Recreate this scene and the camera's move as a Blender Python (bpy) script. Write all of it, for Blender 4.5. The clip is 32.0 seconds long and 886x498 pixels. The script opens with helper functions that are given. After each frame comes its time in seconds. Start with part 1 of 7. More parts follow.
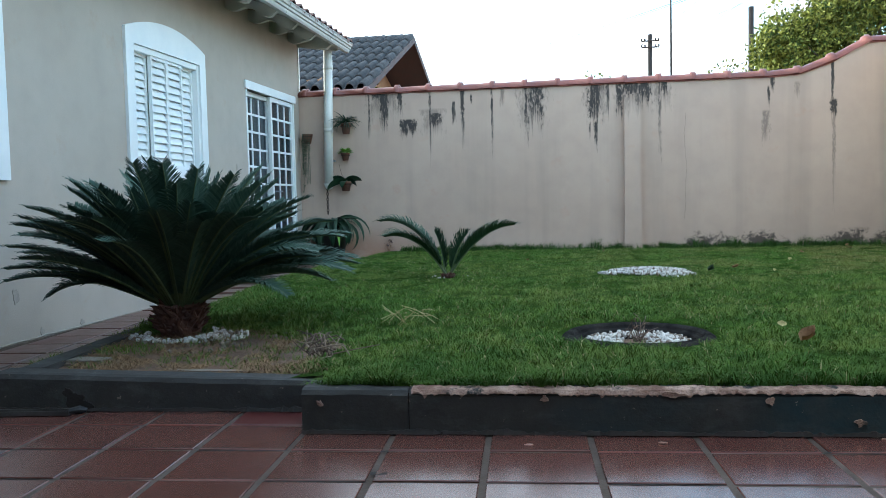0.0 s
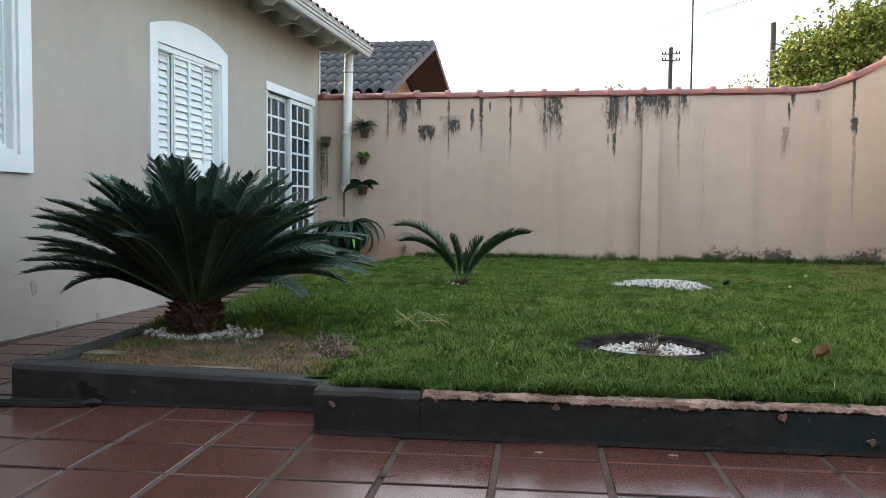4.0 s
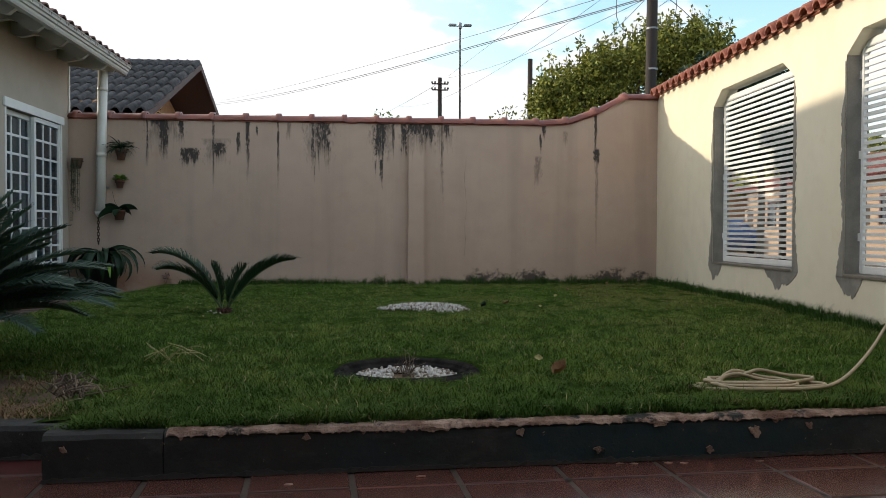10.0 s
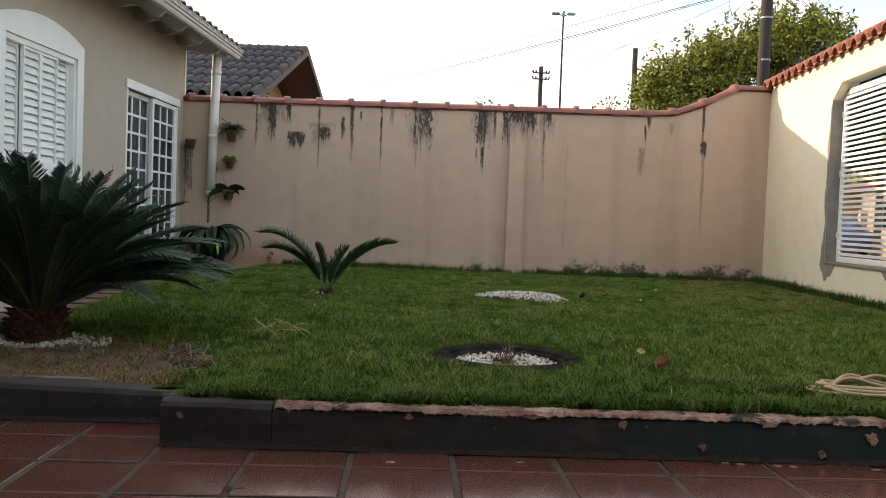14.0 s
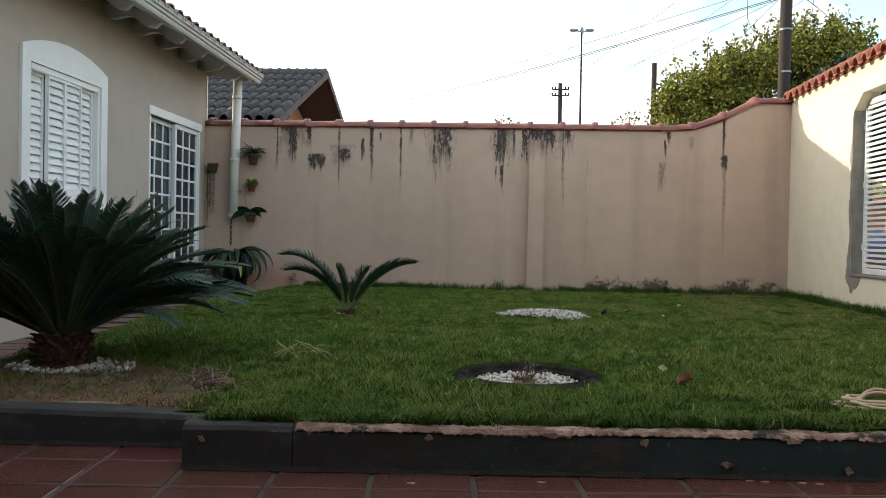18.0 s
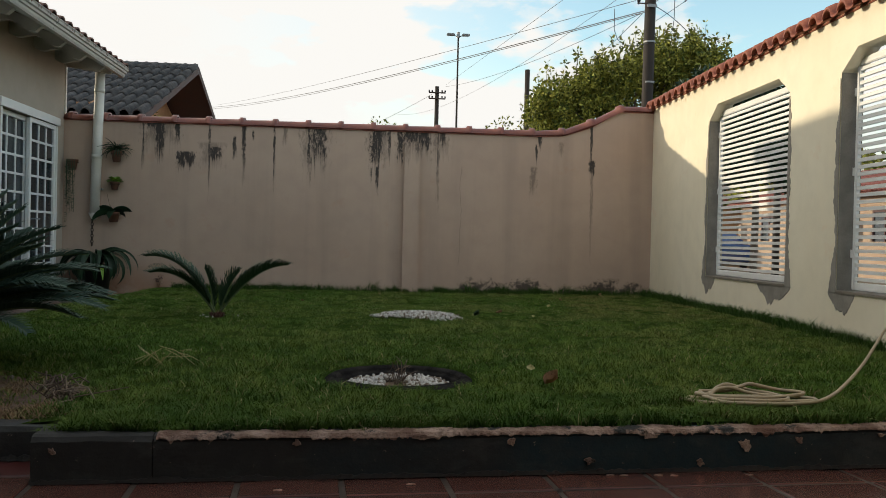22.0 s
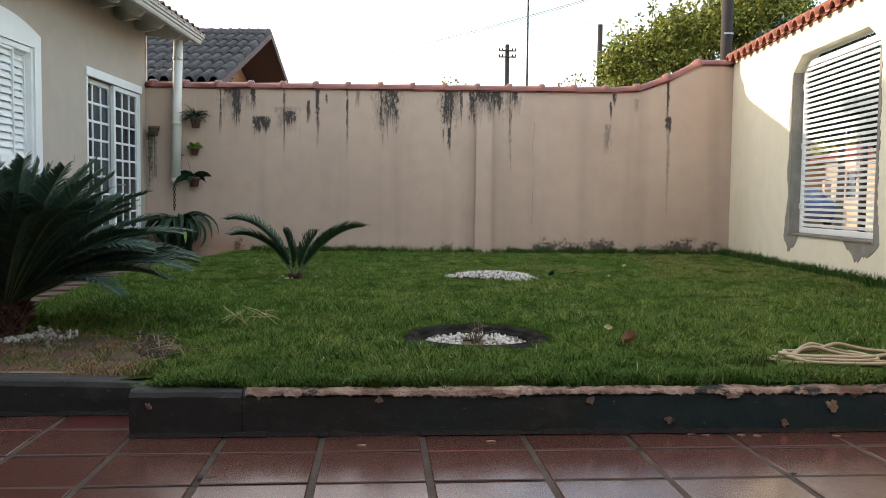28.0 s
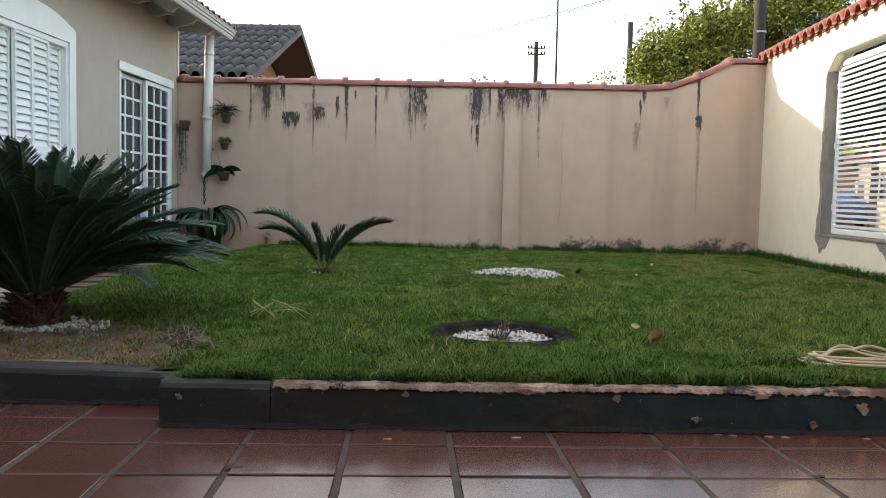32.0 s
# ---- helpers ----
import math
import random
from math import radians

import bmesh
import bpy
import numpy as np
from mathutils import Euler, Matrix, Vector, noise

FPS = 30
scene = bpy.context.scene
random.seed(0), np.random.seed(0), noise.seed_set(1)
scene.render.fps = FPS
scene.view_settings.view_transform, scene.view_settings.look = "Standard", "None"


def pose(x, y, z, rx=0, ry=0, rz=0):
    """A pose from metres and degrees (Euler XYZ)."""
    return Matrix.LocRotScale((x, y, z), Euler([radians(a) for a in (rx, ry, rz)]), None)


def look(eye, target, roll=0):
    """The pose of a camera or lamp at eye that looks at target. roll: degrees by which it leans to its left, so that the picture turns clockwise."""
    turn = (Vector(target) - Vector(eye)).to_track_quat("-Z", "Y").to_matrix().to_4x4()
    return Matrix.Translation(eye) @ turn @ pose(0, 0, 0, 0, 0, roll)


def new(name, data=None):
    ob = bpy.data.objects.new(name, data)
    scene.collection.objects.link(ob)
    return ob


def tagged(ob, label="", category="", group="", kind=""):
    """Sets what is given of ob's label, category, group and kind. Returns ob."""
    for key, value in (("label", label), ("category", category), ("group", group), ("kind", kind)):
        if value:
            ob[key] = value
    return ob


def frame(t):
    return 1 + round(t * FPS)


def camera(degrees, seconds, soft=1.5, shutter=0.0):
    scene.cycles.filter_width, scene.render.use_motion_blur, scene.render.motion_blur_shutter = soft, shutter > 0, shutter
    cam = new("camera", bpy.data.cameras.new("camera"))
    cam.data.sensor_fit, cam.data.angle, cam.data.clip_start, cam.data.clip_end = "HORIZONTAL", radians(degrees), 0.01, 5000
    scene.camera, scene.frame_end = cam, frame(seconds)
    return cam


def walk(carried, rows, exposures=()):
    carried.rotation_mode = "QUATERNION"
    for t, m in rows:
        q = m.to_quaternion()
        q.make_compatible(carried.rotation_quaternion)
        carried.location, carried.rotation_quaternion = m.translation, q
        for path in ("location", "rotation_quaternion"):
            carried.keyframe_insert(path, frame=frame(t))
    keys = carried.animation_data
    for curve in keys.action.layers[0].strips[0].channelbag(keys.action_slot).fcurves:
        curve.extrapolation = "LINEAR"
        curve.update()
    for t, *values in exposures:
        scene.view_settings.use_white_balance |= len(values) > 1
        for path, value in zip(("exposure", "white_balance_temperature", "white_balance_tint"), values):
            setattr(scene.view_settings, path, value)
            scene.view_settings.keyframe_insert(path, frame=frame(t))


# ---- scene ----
cam = camera(55.93, 32.0, soft=0.85)
PATH = [
    (0, look((0.0729, -0.0564, 0.8389), (-1.5204, 9.7983, 0.2491), -1.310)),
    (0.5, look((0.0680, -0.0762, 0.8381), (-1.8120, 9.7291, 0.2713), -1.275)),
    (1, look((0.0731, -0.0825, 0.8447), (-1.8232, 9.7238, 0.3536), -0.127)),
    (1.5, look((0.0749, -0.0718, 0.8429), (-1.7069, 9.7554, 0.3416), -0.479)),
    (2, look((0.0776, -0.0754, 0.8419), (-1.7310, 9.7469, 0.3401), 0.509)),
    (2.5, look((0.0758, -0.0782, 0.8383), (-1.6737, 9.7529, 0.3018), 0.624)),
    (4.5, look((0.0644, -0.0716, 0.8355), (-1.7084, 9.7575, 0.3391), 0.397)),
    (5, look((0.0731, -0.0795, 0.8385), (-1.9894, 9.6949, 0.3831), -0.606)),
    (5.5, look((0.0787, -0.0817, 0.8330), (-2.1030, 9.6693, 0.4362), 0.237)),
    (6, look((0.0833, -0.0753, 0.8335), (-1.9809, 9.6951, 0.3058), -0.477)),
    (6.5, look((0.0825, -0.0817, 0.8352), (-2.0763, 9.6732, 0.4095), -0.167)),
    (7, look((0.0930, -0.0800, 0.8368), (-1.8136, 9.7311, 0.5070), -0.632)),
    (7.5, look((0.1070, -0.0661, 0.8465), (-1.0276, 9.8628, 0.4859), -1.340)),
    (8, look((0.1277, -0.0715, 0.8441), (-0.5066, 9.9065, 0.6473), -1.461)),
    (8.5, look((0.1346, -0.0784, 0.8535), (0.1694, 9.9215, 0.8461), -0.870)),
    (9, look((0.1748, -0.0651, 0.8498), (0.6071, 9.9254, 0.9106), -0.751)),
    (9.5, look((0.1757, -0.0584, 0.8594), (0.8912, 9.9154, 0.7597), 0.172)),
    (10, look((0.1717, -0.0750, 0.8519), (1.0438, 9.8847, 0.6424), 0.203)),
    (10.5, look((0.1803, -0.0670, 0.8612), (1.0789, 9.8895, 0.6180), 0.398)),
    (11, look((0.1635, -0.0619, 0.8520), (0.8335, 9.9135, 0.6491), 0.890)),
    (11.5, look((0.1513, -0.0715, 0.8460), (0.6108, 9.9153, 0.6199), 1.427)),
    (12, look((0.1526, -0.0673, 0.8497), (0.4591, 9.9233, 0.5439), 1.365)),
    (12.5, look((0.1544, -0.0705, 0.8468), (0.4080, 9.9232, 0.6005), 1.558)),
    (13, look((0.1428, -0.0710, 0.8458), (0.2151, 9.9227, 0.4995), 1.510)),
    (13.5, look((0.1308, -0.0682, 0.8483), (-0.0146, 9.9240, 0.4824), 2.124)),
    (14, look((0.1217, -0.0782, 0.8392), (-0.1206, 9.9123, 0.4758), 2.114)),
    (14.5, look((0.1252, -0.0830, 0.8393), (-0.4507, 9.8915, 0.4156), 2.009)),
    (16.5, look((0.1357, -0.0667, 0.8322), (-0.5110, 9.9009, 0.3522), 2.064)),
    (17, look((0.1265, -0.0669, 0.8354), (-0.5719, 9.9013, 0.4526), 2.221)),
    (17.5, look((0.1312, -0.0745, 0.8400), (-0.5510, 9.8986, 0.5741), 1.781)),
    (18, look((0.1435, -0.0875, 0.8471), (-0.3789, 9.8976, 0.6941), 1.064)),
    (18.5, look((0.1546, -0.0823, 0.8549), (0.0415, 9.9170, 0.8750), 1.105)),
    (19, look((0.1571, -0.0913, 0.8506), (0.2265, 9.9083, 0.9069), 1.869)),
    (19.5, look((0.1660, -0.0628, 0.8552), (0.7249, 9.9215, 0.8929), 1.552)),
    (20, look((0.1686, -0.0819, 0.8510), (0.8942, 9.8915, 0.7825), 1.708)),
    (20.5, look((0.1683, -0.0798, 0.8543), (1.0349, 9.8823, 0.7793), 1.120)),
    (21, look((0.1799, -0.0873, 0.8555), (1.1159, 9.8686, 0.7883), 1.112)),
    (21.5, look((0.1693, -0.0833, 0.8490), (1.1898, 9.8643, 0.7811), 1.258)),
    (22, look((0.1694, -0.0788, 0.8506), (1.1121, 9.8761, 0.7443), 1.328)),
    (22.5, look((0.1667, -0.0813, 0.8448), (0.8132, 9.8963, 0.6718), 1.619)),
    (23, look((0.1626, -0.0702, 0.8394), (0.7620, 9.9064, 0.5095), 1.733)),
    (23.5, look((0.1390, -0.0652, 0.8433), (0.2507, 9.9298, 0.5457), 1.307)),
    (24, look((0.1385, -0.0961, 0.8419), (0.1046, 9.9000, 0.5634), 1.573)),
    (24.5, look((0.1442, -0.0874, 0.8455), (0.1078, 9.9103, 0.6337), 1.536)),
    (25, look((0.1455, -0.0895, 0.8578), (0.1655, 9.9085, 1.0525), 1.486)),
    (25.5, look((0.1429, -0.0975, 0.8488), (-0.1138, 9.8978, 1.0185), 1.605)),
    (26, look((0.1534, -0.0873, 0.8477), (0.0387, 9.9094, 0.6182), 1.339)),
    (26.5, look((0.1373, -0.0709, 0.8359), (0.1396, 9.9152, 0.3076), 1.087)),
    (28.5, look((0.1467, -0.0922, 0.8512), (0.2539, 9.8894, 0.2538), 0.584)),
    (29, look((0.1406, -0.0871, 0.8514), (0.2935, 9.8934, 0.2451), 1.096)),
    (29.5, look((0.1321, -0.0921, 0.8504), (0.1035, 9.8905, 0.2613), 1.363)),
    (30, look((0.1334, -0.0919, 0.8450), (0.0701, 9.8908, 0.2602), 1.582)),
    (30.5, look((0.1294, -0.0895, 0.8440), (0.0577, 9.8912, 0.2273), 1.670)),
    (31, look((0.1288, -0.0916, 0.8472), (0.0360, 9.8877, 0.2114), 1.461)),
    (31.5, look((0.1322, -0.0953, 0.8482), (-0.1050, 9.8839, 0.2487), 1.308)),
    (32, look((0.1379, -0.0987, 0.8453), (-0.0736, 9.8792, 0.2142), 1.229)),
]
EXPOSURES = [
    (0, 0.74, 5300, 2), (1, 0.79, 5850, 9), (7, 0.72, 6150, 11), (8, 0.49, 6150, 11), (8.5, 0.05, 6260, 10), (9, -0.60, 5960, 7), (10, -0.40, 6360, 11), (13, -0.15, 6860, 15), (14, 0.15, 6960, 15), (16.5, 0.52, 6600, 13), (17, 0.50, 6600, 13), (18, 0.10, 6560, 12), (18.5, -0.25, 6720, 10), (19, -0.60, 6600, 8), (20, -0.60, 6720, 9), (22, -0.60, 6750, 9), (23, -0.25, 6700, 11), (24, 0.08, 6960, 15), (25, -0.42, 6560, 12), (26, -0.50, 6560, 13), (26.4, 0.00, 6860, 14), (28.5, 0.45, 6450, 12), (32, 0.55, 6400, 12)
]
walk(cam, PATH, EXPOSURES)

# ---------------------------------------------------------------- world and sun
SKY_GAIN = 11.8
SUN_TO = Vector((-1.0, 0.44, 0.165)).normalized()
world = bpy.data.worlds.new("world")
scene.world = world
world.use_nodes = True
wn, wl = world.node_tree.nodes, world.node_tree.links
bg = wn["Background"]
sky = wn.new("ShaderNodeTexSky")
sky.sky_type = "NISHITA"
sky.sun_disc = False
sky.sun_elevation = math.asin(SUN_TO.z)
sky.sun_rotation = math.atan2(SUN_TO.x, SUN_TO.y)
sky.air_density, sky.dust_density, sky.ozone_density = 1.1, 0.7, 1.0
coord = wn.new("ShaderNodeTexCoord")
stretch = wn.new("ShaderNodeMapping")
stretch.inputs["Scale"].default_value = (2.2, 2.2, 5.0)
cloud = wn.new("ShaderNodeTexNoise")
cloud.inputs["Scale"].default_value = 2.9
cloud.inputs["Detail"].default_value = 8.0
cloud.inputs["Roughness"].default_value = 0.56


def world_range(value, a, b, lo, hi):
    m = wn.new("ShaderNodeMapRange")
    m.interpolation_type = "SMOOTHSTEP"
    for key, v in zip(("From Min", "From Max", "To Min", "To Max"), (a, b, lo, hi)):
        m.inputs[key].default_value = v
    wl.new(value, m.inputs["Value"])
    return m.outputs["Result"]


def world_sum(a, b):
    m = wn.new("ShaderNodeMath")
    m.operation = "ADD"
    m.use_clamp = True
    wl.new(a, m.inputs[0])
    wl.new(b, m.inputs[1])
    return m.outputs[0]


# thin bright cloud: loose flecks, haze low down, and a wide glow round the low sun
toward = wn.new("ShaderNodeVectorMath")
toward.operation = "DOT_PRODUCT"
toward.inputs[1].default_value = SUN_TO
parts = wn.new("ShaderNodeSeparateXYZ")
wl.new(coord.outputs["Generated"], stretch.inputs["Vector"])
wl.new(coord.outputs["Generated"], toward.inputs[0])
wl.new(coord.outputs["Generated"], parts.inputs[0])
wl.new(stretch.outputs["Vector"], cloud.inputs["Vector"])
flecks = world_range(cloud.outputs["Fac"], 0.44, 0.56, 0.0, 0.95)
haze = world_range(parts.outputs["Z"], 0.05, 0.21, 0.80, 0.0)
glow = world_range(toward.outputs["Value"], 0.16, 0.64, 0.0, 1.0)
cover = world_sum(world_sum(flecks, haze), glow)
lift = wn.new("ShaderNodeMix")
lift.data_type, lift.blend_type = "RGBA", "MULTIPLY"
lift.inputs["Factor"].default_value = 1.0
lift.inputs["B"].default_value = (SKY_GAIN * 0.88, SKY_GAIN, SKY_GAIN * 1.07, 1)
blend = wn.new("ShaderNodeMix")
blend.data_type = "RGBA"
blend.inputs["B"].default_value = (31.5, 31.4, 31.2, 1)
wl.new(cover, blend.inputs["Factor"])
wl.new(sky.outputs["Color"], lift.inputs["A"])
wl.new(lift.outputs["Result"], blend.inputs["A"])
# the bright aureole close round the sun
aureole = wn.new("ShaderNodeMix")
aureole.data_type = "RGBA"
aureole.inputs["B"].default_value = (46.0, 45.5, 43.0, 1)
wl.new(world_range(toward.outputs["Value"], 0.70, 1.0, 0.0, 1.0), aureole.inputs["Factor"])
wl.new(blend.outputs["Result"], aureole.inputs["A"])
wl.new(aureole.outputs["Result"], bg.inputs["Color"])
bg.inputs["Strength"].default_value = 0.046

sun_data = bpy.data.lights.new("sun", "SUN")
sun_data.energy, sun_data.angle, sun_data.color = 5.0, radians(0.6), (1.0, 0.87, 0.66)
sun = new("sun", sun_data)
sun.matrix_world = look(SUN_TO * 60, (0, 0, 0))


# ---------------------------------------------------------------- helpers
def mesh_of(name, verts, faces, material=None, smooth=False):
    me = bpy.data.meshes.new(name)
    me.from_pydata([tuple(v) for v in verts], [], faces)
    me.update()
    if material:
        me.materials.append(material)
    if smooth:
        me.polygons.foreach_set("use_smooth", [True] * len(me.polygons))
    return me


def put(name, me, parent=None, label="", category="", group="", kind="", m=None):
    ob = new(name, me)
    if m is not None:
        ob.matrix_world = m
    if parent is not None:
        ob.parent = parent
    return tagged(ob, label, category, group, kind)


def part(name, bm, material, parent=None, label="", smooth=False, m=None, **tags):
    me = bpy.data.meshes.new(name)
    bm.to_mesh(me)
    bm.free()
    me.materials.append(material)
    if smooth:
        me.polygons.foreach_set("use_smooth", [True] * len(me.polygons))
    return put(name, me, parent, label, m=m, **tags)


def empty(name, label, category, group="", kind="", m=None):
    ob = new(name)
    ob.empty_display_size = 0.1
    if m is not None:
        ob.matrix_world = m
    return tagged(ob, label, category, group, kind)


def box(x0, x1, y0, y1, z0, z1, bevel=0.0, bm=None):
    """A box, into bm if one is given; a new one may be bevelled."""
    fresh = bm is None
    bm = bm or bmesh.new()
    vs = [bm.verts.new((x, y, z)) for x in (x0, x1) for y in (y0, y1) for z in (z0, z1)]
    for f in ((0, 1, 3, 2), (4, 6, 7, 5), (0, 4, 5, 1), (2, 3, 7, 6), (0, 2, 6, 4), (1, 5, 7, 3)):
        bm.faces.new([vs[i] for i in f])
    if fresh and bevel:
        bmesh.ops.bevel(bm, geom=bm.edges[:], offset=bevel, segments=2, affect="EDGES")
    return bm


def tube(points, radii, sides=8, cap=True, bm=None):
    """A round tube along points, with one radius or one for each point."""
    bm = bm or bmesh.new()
    pts = [Vector(p) for p in points]
    if not hasattr(radii, "__len__"):
        radii = [radii] * len(pts)
    rings = []
    side = None
    for i, p in enumerate(pts):
        ahead = (pts[min(i + 1, len(pts) - 1)] - pts[max(i - 1, 0)]).normalized()
        if side is None:
            side = ahead.orthogonal().normalized()
        side = (side - ahead * side.dot(ahead)).normalized()
        up = ahead.cross(side)
        rings.append([bm.verts.new(p + (side * math.cos(a) + up * math.sin(a)) * radii[i])
                      for a in (2 * math.pi * k / sides for k in range(sides))])
    for a, b in zip(rings, rings[1:]):
        for k in range(sides):
            bm.faces.new((a[k], a[(k + 1) % sides], b[(k + 1) % sides], b[k]))
    if cap:
        bm.faces.new(rings[0][::-1])
        bm.faces.new(rings[-1])
    return bm


def lathe(profile, sides=24, bm=None, centre=(0, 0, 0), closed=False):
    """Turns a profile of (radius, height) round the z axis."""
    bm = bm or bmesh.new()
    c = Vector(centre)
    rings = [[bm.verts.new(c + Vector((r * math.cos(a), r * math.sin(a), z)))
              for a in (2 * math.pi * k / sides for k in range(sides))] for r, z in profile]
    pairs = list(zip(rings, rings[1:])) + ([(rings[-1], rings[0])] if closed else [])
    for a, b in pairs:
        for k in range(sides):
            bm.faces.new((a[k], a[(k + 1) % sides], b[(k + 1) % sides], b[k]))
    return bm


def extrude_profile(profile, place, ends, bm=None, close=True):
    """A closed profile of (a, b) swept straight from ends[0] to ends[1]; place(a, b, s) gives the point."""
    bm = bm or bmesh.new()
    rows = [[bm.verts.new(place(a, b, s)) for a, b in profile] for s in ends]
    n = len(profile)
    for r0, r1 in zip(rows, rows[1:]):
        for k in range(n if close else n - 1):
            bm.faces.new((r0[k], r0[(k + 1) % n], r1[(k + 1) % n], r1[k]))
    if close:
        bm.faces.new(rows[0][::-1])
        bm.faces.new(rows[-1])
    return bm


def holed_wall(us, vs, holes, place, thick):
    """A wall of cells between the cuts us and vs, with holes (u0, u1, v0, v1), from depth 0 to thick; place(u, d, v) gives the point."""
    us = sorted(set(us) | {h[i] for h in holes for i in (0, 1)})
    vs = sorted(set(vs) | {h[i] for h in holes for i in (2, 3)})

    def solid(i, j):
        if not (0 <= i < len(us) - 1 and 0 <= j < len(vs) - 1):
            return False
        u, v = (us[i] + us[i + 1]) / 2, (vs[j] + vs[j + 1]) / 2
        return not any(a < u < b and c < v < d for a, b, c, d in holes)

    bm = bmesh.new()
    seen = {}

    def vert(i, j, d):
        key = (i, j, d)
        if key not in seen:
            seen[key] = bm.verts.new(place(us[i], thick * d, vs[j]))
        return seen[key]

    for i in range(len(us) - 1):
        for j in range(len(vs) - 1):
            if not solid(i, j):
                continue
            c = [(i, j), (i + 1, j), (i + 1, j + 1), (i, j + 1)]
            bm.faces.new([vert(*k, 0) for k in c])
            bm.faces.new([vert(*k, 1) for k in reversed(c)])
            for (p, q), (di, dj) in zip(((c[0], c[1]), (c[1], c[2]), (c[2], c[3]), (c[3], c[0])), ((0, -1), (1, 0), (0, 1), (-1, 0))):
                if not solid(i + di, j + dj):
                    bm.faces.new((vert(*p, 0), vert(*p, 1), vert(*q, 1), vert(*q, 0)))
    bmesh.ops.recalc_face_normals(bm, faces=bm.faces[:])
    return bm


def smoothstep(a, b, x):
    t = min(1.0, max(0.0, (x - a) / (b - a)))
    return t * t * (3 - 2 * t)


# ---------------------------------------------------------------- materials
class Nodes:
    """A node material in the making: the tree and a few short-cuts."""

    def __init__(self, name):
        self.mat = bpy.data.materials.new(name)
        self.mat.use_nodes = True
        self.n, self.l = self.mat.node_tree.nodes, self.mat.node_tree.links
        self.bsdf = self.n["Principled BSDF"]
        self.where = self.n.new("ShaderNodeNewGeometry").outputs["Position"]

    def local(self):
        self.where = self.n.new("ShaderNodeTexCoord").outputs["Object"]
        return self

    def link(self, a, b):
        if isinstance(a, (int, float)):
            b.default_value = a
        elif isinstance(a, tuple):
            b.default_value = (*a, 1) if len(a) == 3 and len(b.default_value) == 4 else a
        else:
            self.l.new(a, b)

    def noise(self, scale, detail=4.0, rough=0.55, squash=(1, 1, 1)):
        m = self.n.new("ShaderNodeMapping")
        m.inputs["Scale"].default_value = squash
        self.l.new(self.where, m.inputs["Vector"])
        t = self.n.new("ShaderNodeTexNoise")
        t.inputs["Scale"].default_value, t.inputs["Detail"].default_value, t.inputs["Roughness"].default_value = scale, detail, rough
        self.l.new(m.outputs["Vector"], t.inputs["Vector"])
        return t.outputs["Fac"]

    def span(self, v, a, b, lo=0.0, hi=1.0):
        m = self.n.new("ShaderNodeMapRange")
        for k, x in zip(("Value", "From Min", "From Max", "To Min", "To Max"), (v, a, b, lo, hi)):
            self.link(x, m.inputs[k])
        return m.outputs["Result"]

    def math(self, op, a, b=0.0):
        m = self.n.new("ShaderNodeMath")
        m.operation = op
        self.link(a, m.inputs[0])
        self.link(b, m.inputs[1])
        return m.outputs[0]

    def mix(self, f, a, b, kind="MIX"):
        m = self.n.new("ShaderNodeMix")
        m.data_type, m.blend_type = "RGBA", kind
        self.link(f, m.inputs["Factor"])
        self.link(a, m.inputs["A"])
        self.link(b, m.inputs["B"])
        return m.outputs["Result"]

    def axes(self):
        s = self.n.new("ShaderNodeSeparateXYZ")
        self.l.new(self.where, s.inputs[0])
        return s.outputs

    def bump(self, height, strength=0.3, distance=0.01):
        b = self.n.new("ShaderNodeBump")
        b.inputs["Strength"].default_value, b.inputs["Distance"].default_value = strength, distance
        self.link(height, b.inputs["Height"])
        self.l.new(b.outputs["Normal"], self.bsdf.inputs["Normal"])
        return self

    def random(self):
        return self.n.new("ShaderNodeObjectInfo").outputs["Random"]

    def island(self):
        return self.n.new("ShaderNodeNewGeometry").outputs["Random Per Island"]

    def done(self, colour, rough=0.6, metal=0.0, spec=None):
        self.link(colour, self.bsdf.inputs["Base Color"])
        self.link(rough, self.bsdf.inputs["Roughness"])
        self.link(metal, self.bsdf.inputs["Metallic"])
        if spec is not None:
            self.bsdf.inputs["Specular IOR Level"].default_value = spec
        return self.mat


def simple(name, a, b, rough=0.6, scale=6.0, fine=60.0, bump=0.2, dist=0.004, metal=0.0, local=False, vary=0.0, spec=None, squash=(1, 1, 1), grain=0.35):
    """A surface of two tones, with large patches and fine grain."""
    k = Nodes(name)
    if local:
        k.local()
    big, small = k.noise(scale, squash=squash), k.noise(fine, 3, squash=squash)
    c = k.mix(k.span(big, 0.35, 0.65), a, b)
    c = k.mix(k.span(small, 0.3, 0.7, 0.0, grain), c, tuple(x * 0.6 for x in a))
    if vary:
        c = k.mix(k.span(k.random(), 0, 1, 0, vary), c, tuple(x * 0.45 for x in b))
    k.bump(k.math("ADD", small, k.math("MULTIPLY", big, 0.6)), bump, dist)
    return k.done(c, k.span(big, 0.3, 0.7, rough * 0.88, min(1, rough * 1.1)), metal, spec)


